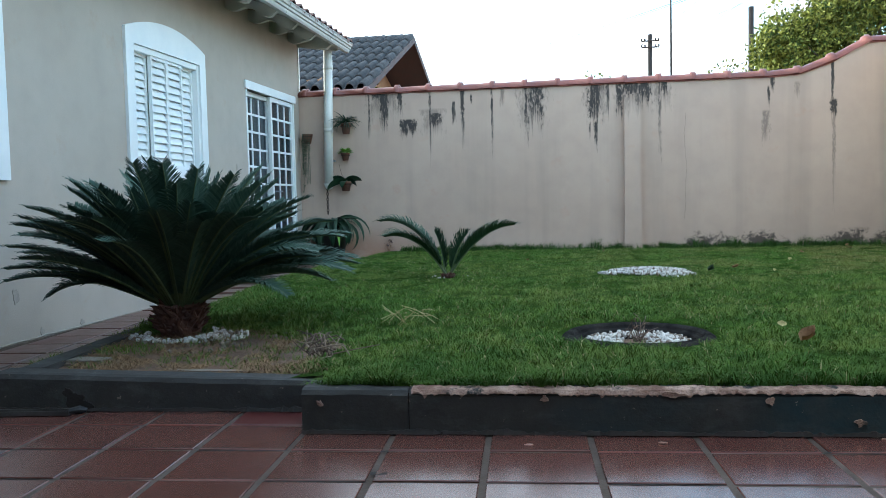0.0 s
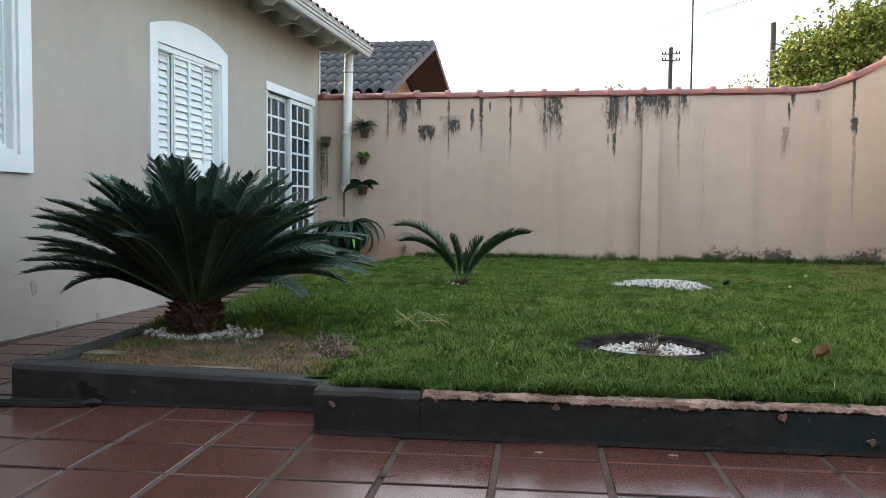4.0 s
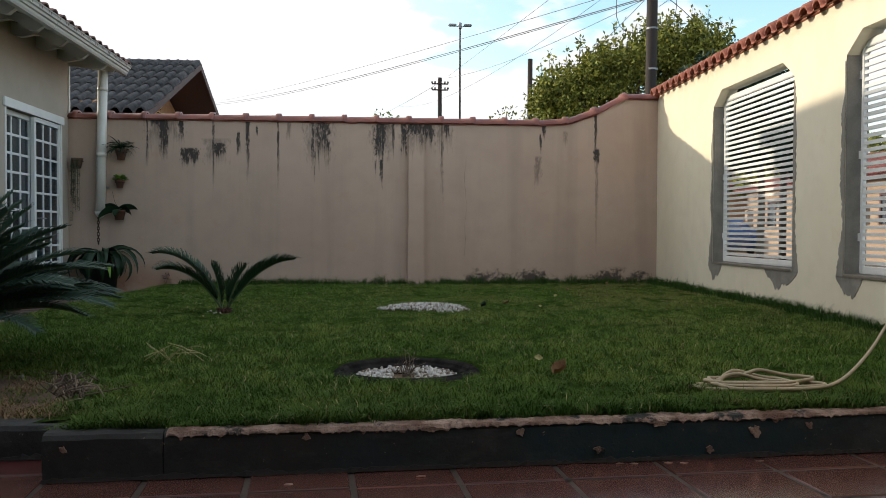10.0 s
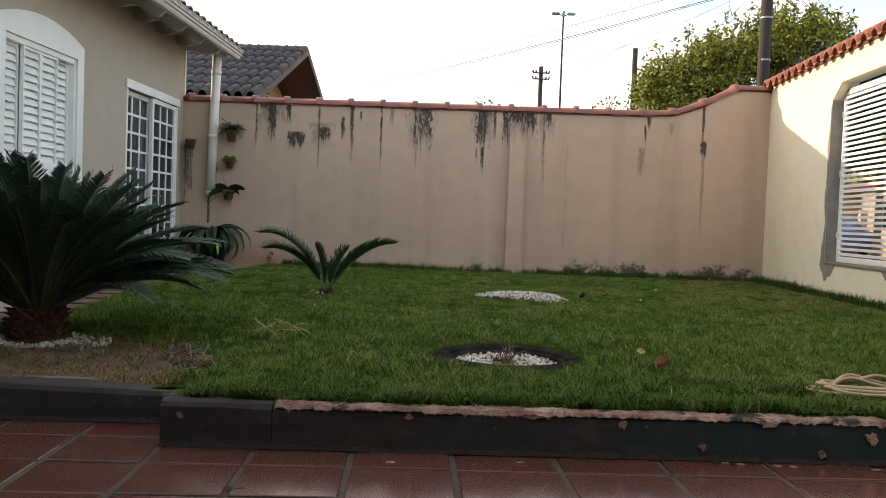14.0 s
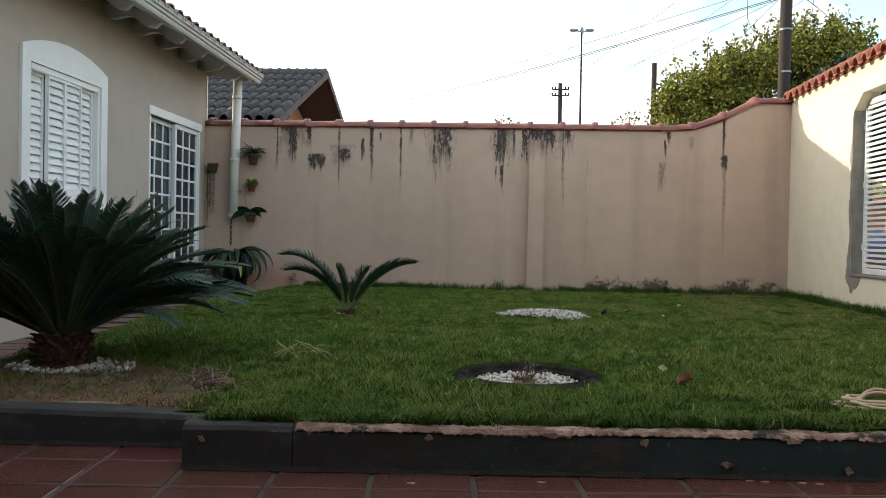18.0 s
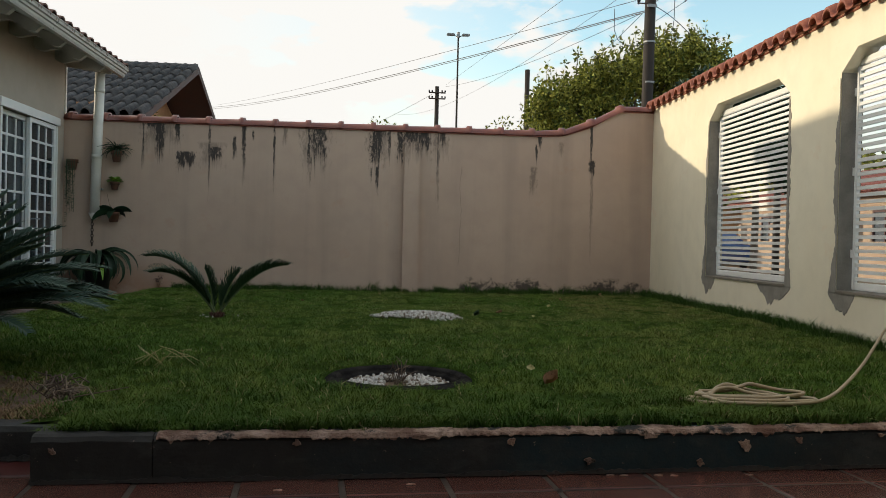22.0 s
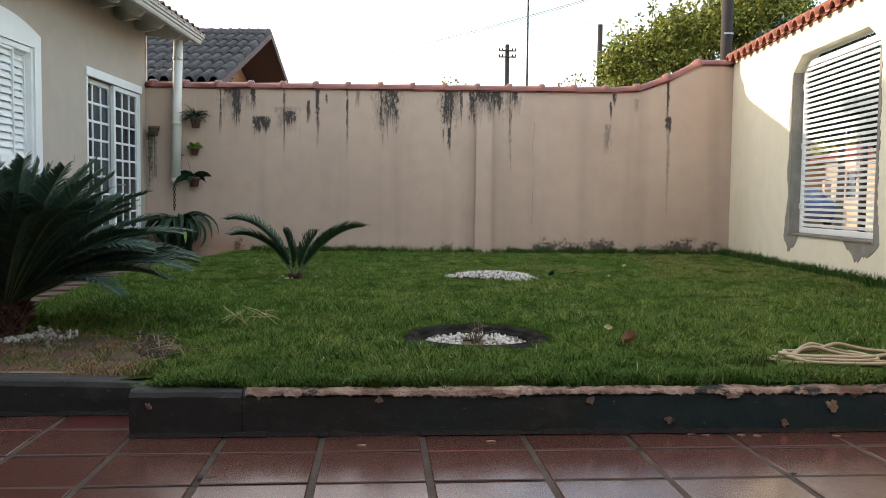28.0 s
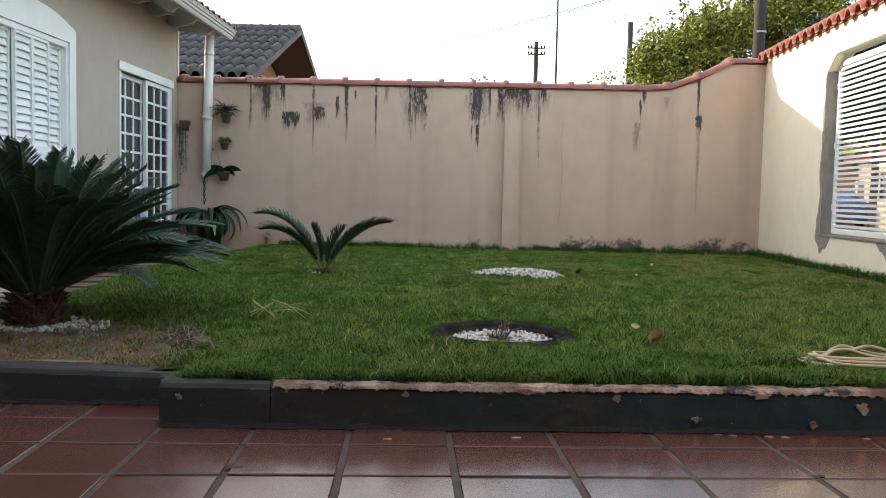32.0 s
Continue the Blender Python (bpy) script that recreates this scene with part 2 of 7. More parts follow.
def plaster(name, a, b, stains=(), weather=0.34, foot=None, mark=(0.026, 0.022, 0.021), rust=None):
    """Painted render: blotches, fine grain, run-off streaks (x, half width, top z, length, strength) and dirt along the foot."""
    k = Nodes(name)
    x, y, z = k.axes()
    big, mid, fine = k.noise(0.9, 3), k.noise(5.0, 5), k.noise(140.0, 2)
    c = k.mix(k.span(big, 0.35, 0.65), a, b)
    c = k.mix(k.span(mid, 0.42, 0.75, 0.0, 0.28), c, tuple(v * 0.78 for v in a))
    # faint long runs down the wall
    runs = k.noise(3.2, 4, 0.6, (1, 1, 0.05))
    c = k.mix(k.span(runs, 0.50, 0.72, 0.0, weather), c, tuple(v * 0.62 for v in b))
    smudge = k.span(k.noise(3.6, 5, 0.6), 0.62, 0.72, 0.0, 0.28)
    c = k.mix(smudge, c, (a[0] * 0.95, a[1] * 0.76, a[2] * 0.64))
    if stains:
        edge = k.noise(22.0, 6, 0.75, (1, 1, 0.45))
        drip = k.span(k.noise(34.0, 4, 0.7, (1, 1, 0.03)), 0.33, 0.67, 0.60, 1.30)
        grit = k.noise(44.0, 7, 0.8, (1, 1, 0.28))
        total = 0.0
        for sx, half, top, length, power in stains:
            off = k.math("ABSOLUTE", k.math("SUBTRACT", x, sx))
            off = k.math("ADD", off, k.span(edge, 0.3, 0.7, -half * 0.7, half * 0.7))
            side = k.span(off, half * 0.55, half * 1.05, 1.0, 0.0)
            fall = k.math("SUBTRACT", k.math("MULTIPLY", k.math("SUBTRACT", top, z), 1.0 / length), drip)
            run = k.span(fall, -0.45, 0.05, 1.0, 0.0)
            stop = k.span(z, top, top + 0.03, 1.0, 0.0)
            s = k.math("MULTIPLY", k.math("MULTIPLY", side, run), k.math("MULTIPLY", stop, power))
            total = k.math("MAXIMUM", total, s)
        eaten = k.span(grit, 0.38, 0.50, 0.25, 1.3)
        total = k.math("MINIMUM", k.math("MULTIPLY", k.math("MULTIPLY", total, eaten), 1.2), 0.95)
        c = k.mix(total, c, mark)
    if foot:
        x0, x1, zt = foot
        spots, groups = k.noise(12.0, 8, 0.78, (1, 1, 1.1)), k.noise(2.9, 3, 0.5, (1, 1, 1.2))
        edge2 = k.math("ADD", k.span(z, 0.20, zt, 0.34, 0.58), k.span(groups, 0.35, 0.65, 0.13, -0.09))
        edge2 = k.math("ADD", edge2, k.span(x, x0, x0 + 0.5, 0.3, 0.0))
        low = k.math("MULTIPLY", k.span(k.math("SUBTRACT", spots, edge2), -0.03, 0.09), k.span(z, zt, zt + 0.05, 1.0, 0.0))
        c = k.mix(k.math("MULTIPLY", low, 0.88), c, (0.034, 0.027, 0.022))
    if rust:
        x0, x1, zt = rust
        r = k.math("MULTIPLY", k.span(x, x0, x1, 1.0, 0.0), k.span(z, 0.05, zt, 1.0, 0.0))
        c = k.mix(k.math("MULTIPLY", r, k.span(mid, 0.2, 0.5)), c, (0.34, 0.14, 0.065))
    k.bump(k.math("ADD", fine, k.math("MULTIPLY", mid, 1.5)), 0.25, 0.004)
    return k.done(c, 0.82)


# run-off stains under the joints of the capping: x, half width, top z, length, strength
STREAKS = ((-2.38, 0.11, 2.25, 0.17, 0.9), (-2.30, 0.065, 2.25, 0.46, 1.0), (-2.496, 0.016, 2.25, 0.62, 0.6), (-2.10, 0.034, 2.25, 0.34, 0.95),
           (-2.00, 0.105, 1.83, 0.20, 0.95), (-1.72, 0.015, 2.25, 0.95, 0.6), (-1.65, 0.075, 1.90, 0.17, 0.9), (-1.42, 0.024, 2.03, 0.25, 0.8),
           (-1.31, 0.028, 2.25, 0.56, 0.75), (-1.31, 0.018, 2.25, 0.85, 0.35), (-1.20, 0.016, 2.11, 0.10, 0.7), (-0.947, 0.015, 2.25, 0.74, 0.65),
           (-0.82, 0.03, 2.20, 0.23, 0.35), (-0.525, 0.024, 2.25, 0.70, 0.7), (-0.42, 0.12, 2.20, 0.50, 0.62),
           (0.296, 0.080, 2.25, 0.62, 1.0), (0.307, 0.022, 1.72, 0.32, 0.85), (0.37, 0.06, 2.25, 0.20, 0.5), (0.455, 0.022, 2.25, 0.40, 0.6), (0.589, 0.040, 2.25, 0.50, 1.0),
           (0.745, 0.15, 2.25, 0.27, 1.0), (0.80, 0.04, 2.06, 0.20, 0.5), (0.896, 0.065, 2.25, 0.38, 0.95), (1.061, 0.018, 2.25, 1.22, 0.5), (1.118, 0.055, 2.25, 0.30, 0.8),
           (2.345, 0.028, 2.25, 0.24, 0.85), (2.305, 0.016, 2.06, 0.22, 0.8), (2.275, 0.045, 1.78, 0.34, 0.32), (2.62, 0.03, 2.1, 0.16, 0.25),
           (3.01, 0.017, 2.45, 0.72, 0.85), (3.025, 0.045, 1.88, 0.16, 1.0), (3.03, 0.02, 1.75, 1.05, 0.3),
           (0.31, 0.14, 2.25, 0.50, 0.30), (0.76, 0.24, 2.25, 0.44, 0.34), (-2.30, 0.21, 2.25, 0.42, 0.30), (-0.45, 0.18, 2.25, 0.58, 0.30), (1.10, 0.11, 2.25, 0.42, 0.30), (-1.68, 0.14, 1.95, 0.30, 0.25))
M_BACK = plaster("plaster_stained", (0.475, 0.347, 0.270), (0.520, 0.390, 0.306), STREAKS, 0.34, (0.9, 4.2, 0.37), rust=(-2.75, -1.6, 0.55))
M_HOUSE = plaster("plaster_greige", (0.412, 0.358, 0.298), (0.450, 0.396, 0.333), (), 0.05)
M_RIGHT = plaster("plaster_cream", (0.77, 0.69, 0.52), (0.81, 0.74, 0.58), (), 0.12)
M_GREYPATCH = simple("cement_patch", (0.215, 0.195, 0.168), (0.30, 0.275, 0.24), 0.9, 9, 90, 0.4)
M_WORN = simple("worn_plaster", (0.33, 0.295, 0.25), (0.42, 0.38, 0.325), 0.9, 12, 90, 0.4)
M_WHITE = simple("white_paint", (0.74, 0.76, 0.76), (0.80, 0.81, 0.80), 0.42, 4, 80, 0.03, 0.001, grain=0.05)
# eave paint greyed below white, so it carries the shadow under the roof edge
M_EAVE = simple("eave_paint", (0.50, 0.495, 0.46), (0.58, 0.57, 0.53), 0.6, 5, 70, 0.15, 0.003, grain=0.08)
M_GUTTER = simple("gutter_metal", (0.38, 0.39, 0.365), (0.46, 0.47, 0.44), 0.38, 3, 50, 0.06, 0.002, spec=0.6, grain=0.08)
M_PIPE = simple("pvc_pipe", (0.66, 0.64, 0.57), (0.72, 0.70, 0.64), 0.4, 5, 60, 0.05, 0.002, grain=0.08)
M_GRILLE = simple("grille_paint", (0.78, 0.78, 0.76), (0.83, 0.83, 0.81), 0.38, 5, 60, 0.06, 0.002, grain=0.08)
M_CLAY = simple("glazed_clay", (0.21, 0.062, 0.045), (0.29, 0.092, 0.062), 0.45, 8, 70, 0.25, 0.004, vary=0.5)
M_CLAYROOF = simple("coping_clay", (0.27, 0.070, 0.040), (0.37, 0.115, 0.062), 0.62, 9, 80, 0.35, 0.005, vary=0.5)
M_CONCRETETILE = simple("dark_roof_tile", (0.030, 0.029, 0.031), (0.125, 0.121, 0.120), 0.8, 9, 60, 0.5, 0.006, vary=0.35)
M_HOUSETILE = simple("brown_roof_tile", (0.15, 0.075, 0.06), (0.22, 0.12, 0.095), 0.75, 6, 60, 0.4, 0.006, vary=0.35)
M_REDROOF = simple("red_roof_tile", (0.25, 0.075, 0.055), (0.33, 0.11, 0.08), 0.75, 4, 40, 0.4, 0.01, vary=0.35)
M_BROWNWOOD = simple("brown_timber", (0.055, 0.020, 0.019), (0.085, 0.034, 0.030), 0.65, 5, 50, 0.3)
M_BRICK = simple("bare_brick", (0.46, 0.24, 0.12), (0.55, 0.31, 0.17), 0.85, 9, 80, 0.4)
M_POLE = simple("creosoted_pole", (0.022, 0.017, 0.014), (0.042, 0.030, 0.023), 0.85, 3, 30, 0.5, 0.01, squash=(1, 1, 0.1))
M_STEEL = simple("galvanised_steel", (0.23, 0.24, 0.25), (0.32, 0.33, 0.34), 0.45, 8, 90, 0.1, 0.002, metal=0.6)
M_OLDSTEEL = simple("weathered_steel", (0.045, 0.044, 0.043), (0.10, 0.098, 0.095), 0.5, 8, 90, 0.1, 0.002, metal=0.3)
M_IRON = simple("rusted_chain", (0.05, 0.035, 0.03), (0.09, 0.055, 0.04), 0.7, 20, 120, 0.3, metal=0.5)
M_RUBBER = simple("old_rubber", (0.017, 0.016, 0.016), (0.042, 0.039, 0.036), 1.0, 14, 120, 0.8, 0.005, spec=0.0)
M_BLACK = simple("black_plastic", (0.015, 0.015, 0.017), (0.03, 0.03, 0.032), 0.5, 8, 90, 0.1)
M_POT = simple("terracotta_pot", (0.14, 0.062, 0.04), (0.20, 0.09, 0.058), 0.85, 14, 110, 0.35)
M_HOSE = simple("tan_hose", (0.36, 0.28, 0.17), (0.47, 0.37, 0.235), 0.5, 12, 140, 0.15, 0.002)
M_STRAW = simple("straw", (0.42, 0.36, 0.16), (0.55, 0.48, 0.25), 0.8, 15, 120, 0.2)
M_TWIG = simple("dry_twig", (0.085, 0.060, 0.045), (0.20, 0.145, 0.105), 0.85, 14, 120, 0.3)
M_TWIGPALE = simple("bleached_twig", (0.24, 0.18, 0.13), (0.36, 0.28, 0.21), 0.85, 14, 120, 0.3)
M_DEADLEAF = simple("dead_leaf", (0.22, 0.12, 0.055), (0.36, 0.21, 0.10), 0.75, 18, 120, 0.4)
M_SOIL = simple("sandy_soil", (0.088, 0.050, 0.030), (0.175, 0.105, 0.064), 0.95, 5, 60, 0.8, 0.015)
M_CREVICE = simple("dirt_crevice", (0.018, 0.014, 0.012), (0.03, 0.024, 0.02), 0.95, 20, 120, 0.5)
M_STONE = simple("flat_stone", (0.17, 0.145, 0.115), (0.25, 0.215, 0.175), 0.85, 9, 90, 0.4)
M_ASPHALT = simple("asphalt", (0.045, 0.045, 0.047), (0.065, 0.063, 0.06), 0.9, 1.5, 60, 0.4, 0.01)
M_GROUND = simple("earth", (0.13, 0.10, 0.07), (0.18, 0.14, 0.095), 0.95, 0.7, 12, 0.4, 0.02)
M_CONCRETE = simple("concrete", (0.30, 0.29, 0.27), (0.38, 0.37, 0.35), 0.88, 3, 60, 0.35)
M_JOINT = simple("tile_joint", (0.080, 0.062, 0.050), (0.120, 0.096, 0.080), 0.95, 7, 90, 0.6, 0.006, spec=0.1)
M_BARK = simple("cycad_bark", (0.075, 0.032, 0.024), (0.13, 0.06, 0.04), 0.9, 14, 90, 0.8, 0.01)
M_TREEBARK = simple("tree_bark", (0.09, 0.07, 0.05), (0.15, 0.115, 0.085), 0.9, 6, 50, 0.7, 0.02)
M_FARWALL = plaster("far_plaster", (0.34, 0.235, 0.165), (0.42, 0.31, 0.22))
M_WIRE = simple("grey_cable", (0.10, 0.10, 0.105), (0.14, 0.14, 0.145), 0.7, 3, 30, 0.1)
M_CARBLUE = simple("blue_car_paint", (0.012, 0.05, 0.17), (0.015, 0.06, 0.19), 0.22, 3, 60, 0.02, 0.001, spec=0.7)


def leafy(name, a, b, rough=0.55, scale=9.0, spec=0.25):
    k = Nodes(name)
    c = k.mix(k.island(), a, b)
    c = k.mix(k.span(k.noise(scale, 4), 0.4, 0.7, 0, 0.45), c, tuple(v * 0.55 for v in a))
    k.bsdf.inputs["Subsurface Weight"].default_value = 0.0
    return k.done(c, rough, spec=spec)


def pebble():
    k = Nodes("white_pebble")
    c = k.mix(k.span(k.island(), 0.0, 1.0), (0.70, 0.69, 0.66), (0.42, 0.40, 0.36))
    c = k.mix(k.span(k.island(), 0.76, 0.78), c, (0.17, 0.125, 0.09))
    c = k.mix(k.span(k.noise(60, 4), 0.45, 0.7, 0, 0.5), c, (0.36, 0.33, 0.28))
    return k.done(c, 0.75, spec=0.3)


M_PEBBLE = pebble()
M_CYCAD = leafy("cycad_leaf", (0.040, 0.076, 0.056), (0.072, 0.118, 0.088), 0.55, spec=0.14)
M_CYCADYOUNG = leafy("young_cycad_leaf", (0.022, 0.048, 0.024), (0.04, 0.075, 0.035), 0.5)
M_RACHIS = simple("leaf_stalk", (0.075, 0.105, 0.045), (0.11, 0.145, 0.06), 0.6, 12, 90, 0.2)
# tree leaf tones pulled apart to paint in sunlit highlights and dark interior
M_TREELEAF = leafy("tree_leaf", (0.030, 0.062, 0.010), (0.46, 0.45, 0.085), 0.5, spec=0.2)
M_DARKLEAF = leafy("dark_leaf", (0.014, 0.036, 0.018), (0.026, 0.06, 0.028), 0.4)
M_WEED = leafy("red_weed_leaf", (0.05, 0.022, 0.025), (0.08, 0.04, 0.035), 0.6)
M_LIME = leafy("lime_leaf", (0.16, 0.30, 0.035), (0.22, 0.38, 0.06), 0.5)
M_GREYLEAF = leafy("trailing_leaf", (0.06, 0.09, 0.05), (0.09, 0.13, 0.075), 0.6)
M_DRYGRASS = leafy("dry_grass_blade", (0.155, 0.092, 0.050), (0.38, 0.255, 0.135), 0.85)


def lawn_blades():
    k = Nodes("lawn_blade")
    patch, mid, small = k.noise(0.9, 4), k.noise(4.5, 5, 0.6), k.noise(15.0, 4, 0.6)
    c = k.mix(k.span(patch, 0.38, 0.62), (0.094, 0.166, 0.026), (0.166, 0.212, 0.046))
    c = k.mix(k.span(mid, 0.44, 0.62, 0, 0.75), c, (0.052, 0.112, 0.020))
    c = k.mix(k.span(k.island(), 0.45, 1.0, 0.0, 0.25), c, (0.185, 0.255, 0.062))
    c = k.mix(k.span(k.island(), 0.35, 0.0, 0.0, 0.35), c, (0.034, 0.076, 0.016))
    c = k.mix(k.span(small, 0.47, 0.66, 0, 0.5), c, (0.034, 0.078, 0.015))
    x, y, z = k.axes()
    far = k.span(y, 4.2, 8.0)
    # darker towards the kerb: deeper green turf, with its edge shadow painted in
    c = k.mix(k.math("MULTIPLY", k.span(y, 3.0, 3.75, 1.0, 0.0), k.span(mid, 0.3, 0.6, 0.35, 0.75)), c, (0.042, 0.094, 0.016))
    worn = k.math("MULTIPLY", k.math("MULTIPLY", far, k.span(x, -0.5, 2.2)), k.span(k.noise(1.9, 4), 0.42, 0.62))
    c = k.mix(k.math("MULTIPLY", worn, 0.7), c, (0.19, 0.165, 0.060))
    dry = k.math("ADD", k.island(), k.math("MULTIPLY", far, 0.014))
    c = k.mix(k.span(k.math("ADD", dry, k.span(k.noise(2.7, 3), 0.45, 0.7, 0.0, 0.025)), 0.982, 0.987), c, (0.36, 0.31, 0.16))
    lie = k.n.new("ShaderNodeVectorMath")
    lie.operation = "MULTIPLY_ADD"
    k.l.new(k.n.new("ShaderNodeNewGeometry").outputs["Normal"], lie.inputs[0])
    lie.inputs[1].default_value = (0.72, 0.72, 0.72)
    lie.inputs[2].default_value = (0.0, 0.0, 0.28)
    even = k.n.new("ShaderNodeVectorMath")
    even.operation = "NORMALIZE"
    k.l.new(lie.outputs[0], even.inputs[0])
    k.l.new(even.outputs[0], k.bsdf.inputs["Normal"])
    return k.done(c, 0.75, spec=0.06)


M_LAWN = lawn_blades()
M_TUFT = leafy("dark_tuft", (0.026, 0.064, 0.012), (0.058, 0.115, 0.020), 0.7, spec=0.12)


def lawn_soil():
    k = Nodes("lawn_soil")
    big, fine = k.noise(2.2, 5), k.noise(70, 4)
    c = k.mix(k.span(big, 0.4, 0.65), (0.026, 0.055, 0.009), (0.036, 0.058, 0.012))
    c = k.mix(k.span(fine, 0.45, 0.7, 0, 0.8), c, (0.02, 0.03, 0.008))
    k.bump(fine, 0.8, 0.02)
    return k.done(c, 1.0, spec=0.0)


M_LAWNSOIL = lawn_soil()


def floor_tile(name="red_floor_tile", gloss=(0.15, 0.25), spec=0.42):
    """Worn glazed red clay: smooth, with pale scuffs and dull dirt."""
    k = Nodes(name)
    r = k.random()
    big, mid, fine = k.noise(2.3, 4), k.noise(11, 6, 0.65), k.noise(160, 3)
    c = k.mix(k.span(big, 0.35, 0.65), (0.080, 0.031, 0.024), (0.108, 0.046, 0.035))
    c = k.mix(k.span(r, 0, 1, 0, 0.45), c, (0.095, 0.033, 0.025))
    c = k.mix(k.span(mid, 0.35, 0.95, 0, 0.22), c, (0.17, 0.105, 0.085))
    c = k.mix(k.span(fine, 0.5, 0.75, 0, 0.25), c, (0.12, 0.05, 0.035))
    k.bump(k.math("ADD", k.math("MULTIPLY", mid, 0.7), k.math("MULTIPLY", fine, 0.03)), 0.022, 0.003)
    return k.done(c, k.span(k.math("ADD", mid, k.math("MULTIPLY", r, 0.25)), 0.35, 0.85, *gloss), spec=spec)


M_TILE = floor_tile()
M_TILEPATH = floor_tile("weathered_path_tile", (0.26, 0.42), 0.5)
M_TILEDARK = simple("dark_red_tile", (0.075, 0.018, 0.016), (0.10, 0.026, 0.022), 0.3, 5, 90, 0.1, 0.002)


def kerb_paint():
    """Weathered dark paint over mortar: bluish where it was touched up, scuffed and flaked to pale mortar."""
    k = Nodes("dark_kerb_paint")
    x, y, z = k.axes()
    big, mid, fine = k.noise(1.1, 4), k.noise(12, 6, 0.7), k.noise(90, 3)
    c = k.mix(k.span(k.math("ADD", big, k.span(x, -0.6, 1.0, -0.22, 0.10)), 0.40, 0.58), (0.046, 0.045, 0.043), (0.031, 0.052, 0.060))
    c = k.mix(k.span(mid, 0.45, 0.72, 0, 0.55), c, (0.070, 0.068, 0.064))
    c = k.mix(k.span(k.noise(3.1, 6, 0.72, (1, 1, 2.0)), 0.50, 0.68, 0, 0.55), c, (0.105, 0.108, 0.105))
    c = k.mix(k.span(k.noise(5.0, 6, 0.7, (1, 1, 2.5)), 0.55, 0.72, 0, 0.6), c, (0.026, 0.026, 0.025))
    c = k.mix(k.math("MULTIPLY", k.span(k.noise(30, 6, 0.75), 0.66, 0.69), 0.85), c, (0.34, 0.27, 0.22))
    k.bump(k.math("ADD", mid, k.math("MULTIPLY", fine, 0.4)), 0.5, 0.008)
    return k.done(c, k.span(mid, 0.3, 0.7, 0.72, 0.92), spec=0.15)


M_KERB = kerb_paint()


def chipped():
    k = Nodes("chipped_mortar")
    big, mid, fine = k.noise(9, 5, 0.65), k.noise(34, 6, 0.7), k.noise(110, 3)
    c = k.mix(k.span(big, 0.38, 0.62), (0.19, 0.110, 0.082), (0.47, 0.335, 0.265))
    c = k.mix(k.span(mid, 0.5, 0.68, 0, 0.8), c, (0.16, 0.105, 0.08))
    c = k.mix(k.span(k.noise(6.5, 6, 0.7), 0.56, 0.62), c, (0.05, 0.05, 0.047))
    k.bump(k.math("ADD", mid, k.math("MULTIPLY", fine, 0.5)), 0.9, 0.015)
    return k.done(c, 0.93, spec=0.2)


M_CHIPPED = chipped()


def glass():
    k = Nodes("dark_glass")
    c = k.mix(k.span(k.noise(1.3, 2), 0.35, 0.65), (0.018, 0.026, 0.034), (0.035, 0.048, 0.058))
    return k.done(c, 0.08, spec=0.6)


M_GLASS = glass()

# ---------------------------------------------------------------- plan
HOUSE_X = -3.41            # face of the house wall
BACK_Y, BACK_TURN = 10.269, 0.008
CORNER = Vector((3.818, 10.305, 0))
RIGHT_U = Vector((-0.031, -1.0, 0)).normalized()   # along the street wall, away from the corner
RIGHT_N = Vector((1.0, -0.031, 0)).normalized()    # towards the street
KERB_Y, KERB_TURN = 2.875, 0.058
TILE_W, TILE_D, TILE_X, TILE_Y, TILE_TURN = 0.362, 0.308, 0.139, 2.378, 0.066


def back_y(x):
    return BACK_Y + BACK_TURN * x


def street(u, d, z):
    """A point u metres along the street wall from the corner, d metres through it."""
    return CORNER + RIGHT_U * u + RIGHT_N * d + Vector((0, 0, z))


def kerb_y(x):
    return KERB_Y + KERB_TURN * x


def path_rise(y):
    """The house path climbs a little towards the back wall."""
    return 0.07 * smoothstep(6.0, 8.3, y)


def lawn_left(y):
    return -2.42 - 0.50 * smoothstep(4.6, 6.8, y) + 0.12 * smoothstep(8.6, 10.2, y)


def lawn_z(x, y):
    """Height of the turf."""
    z = 0.165 + 0.045 * smoothstep(3.5, 6.5, y) - 0.01 * smoothstep(7.5, 10.2, y)
    z += 0.012 * noise.noise((x * 0.8, y * 0.8, 0)) + 0.006 * noise.noise((x * 3.1, y * 3.1, 4))
    z -= 0.045 * smoothstep(-0.6, -1.3, x) * smoothstep(4.9, 4.0, y)
    if y > 4.6:
        z = 0.015 + (z - 0.015) * smoothstep(0.0, 0.55, x - lawn_left(y)) + path_rise(y) * (1 - smoothstep(0.0, 0.45, x - lawn_left(y)))
    return z


# ---------------------------------------------------------------- ground, road, patio slab
bm = bmesh.new()
rings = [0, 6, 14, 30, 70, 200, 600, 1500]
grid = sorted({-r for r in rings} | set(rings))
gv = [[bm.verts.new((x, y, -0.06)) for x in grid] for y in grid]
for j in range(len(grid) - 1):
    for i in range(len(grid) - 1):
        bm.faces.new((gv[j][i], gv[j][i + 1], gv[j + 1][i + 1], gv[j + 1][i]))
part("ground", bm, M_GROUND, label="bare brown earth round the houses", category="ground", kind="structure")
part("road", box(6.6, 13.2, -60, 140, -0.05, -0.035), M_ASPHALT, label="grey asphalt street beyond the wall", category="road", kind="structure")
part("pavement", box(4.3, 6.6, -60, 140, -0.05, 0.06, 0.01), M_CONCRETE, label="concrete pavement along the street wall", category="pavement", kind="structure")
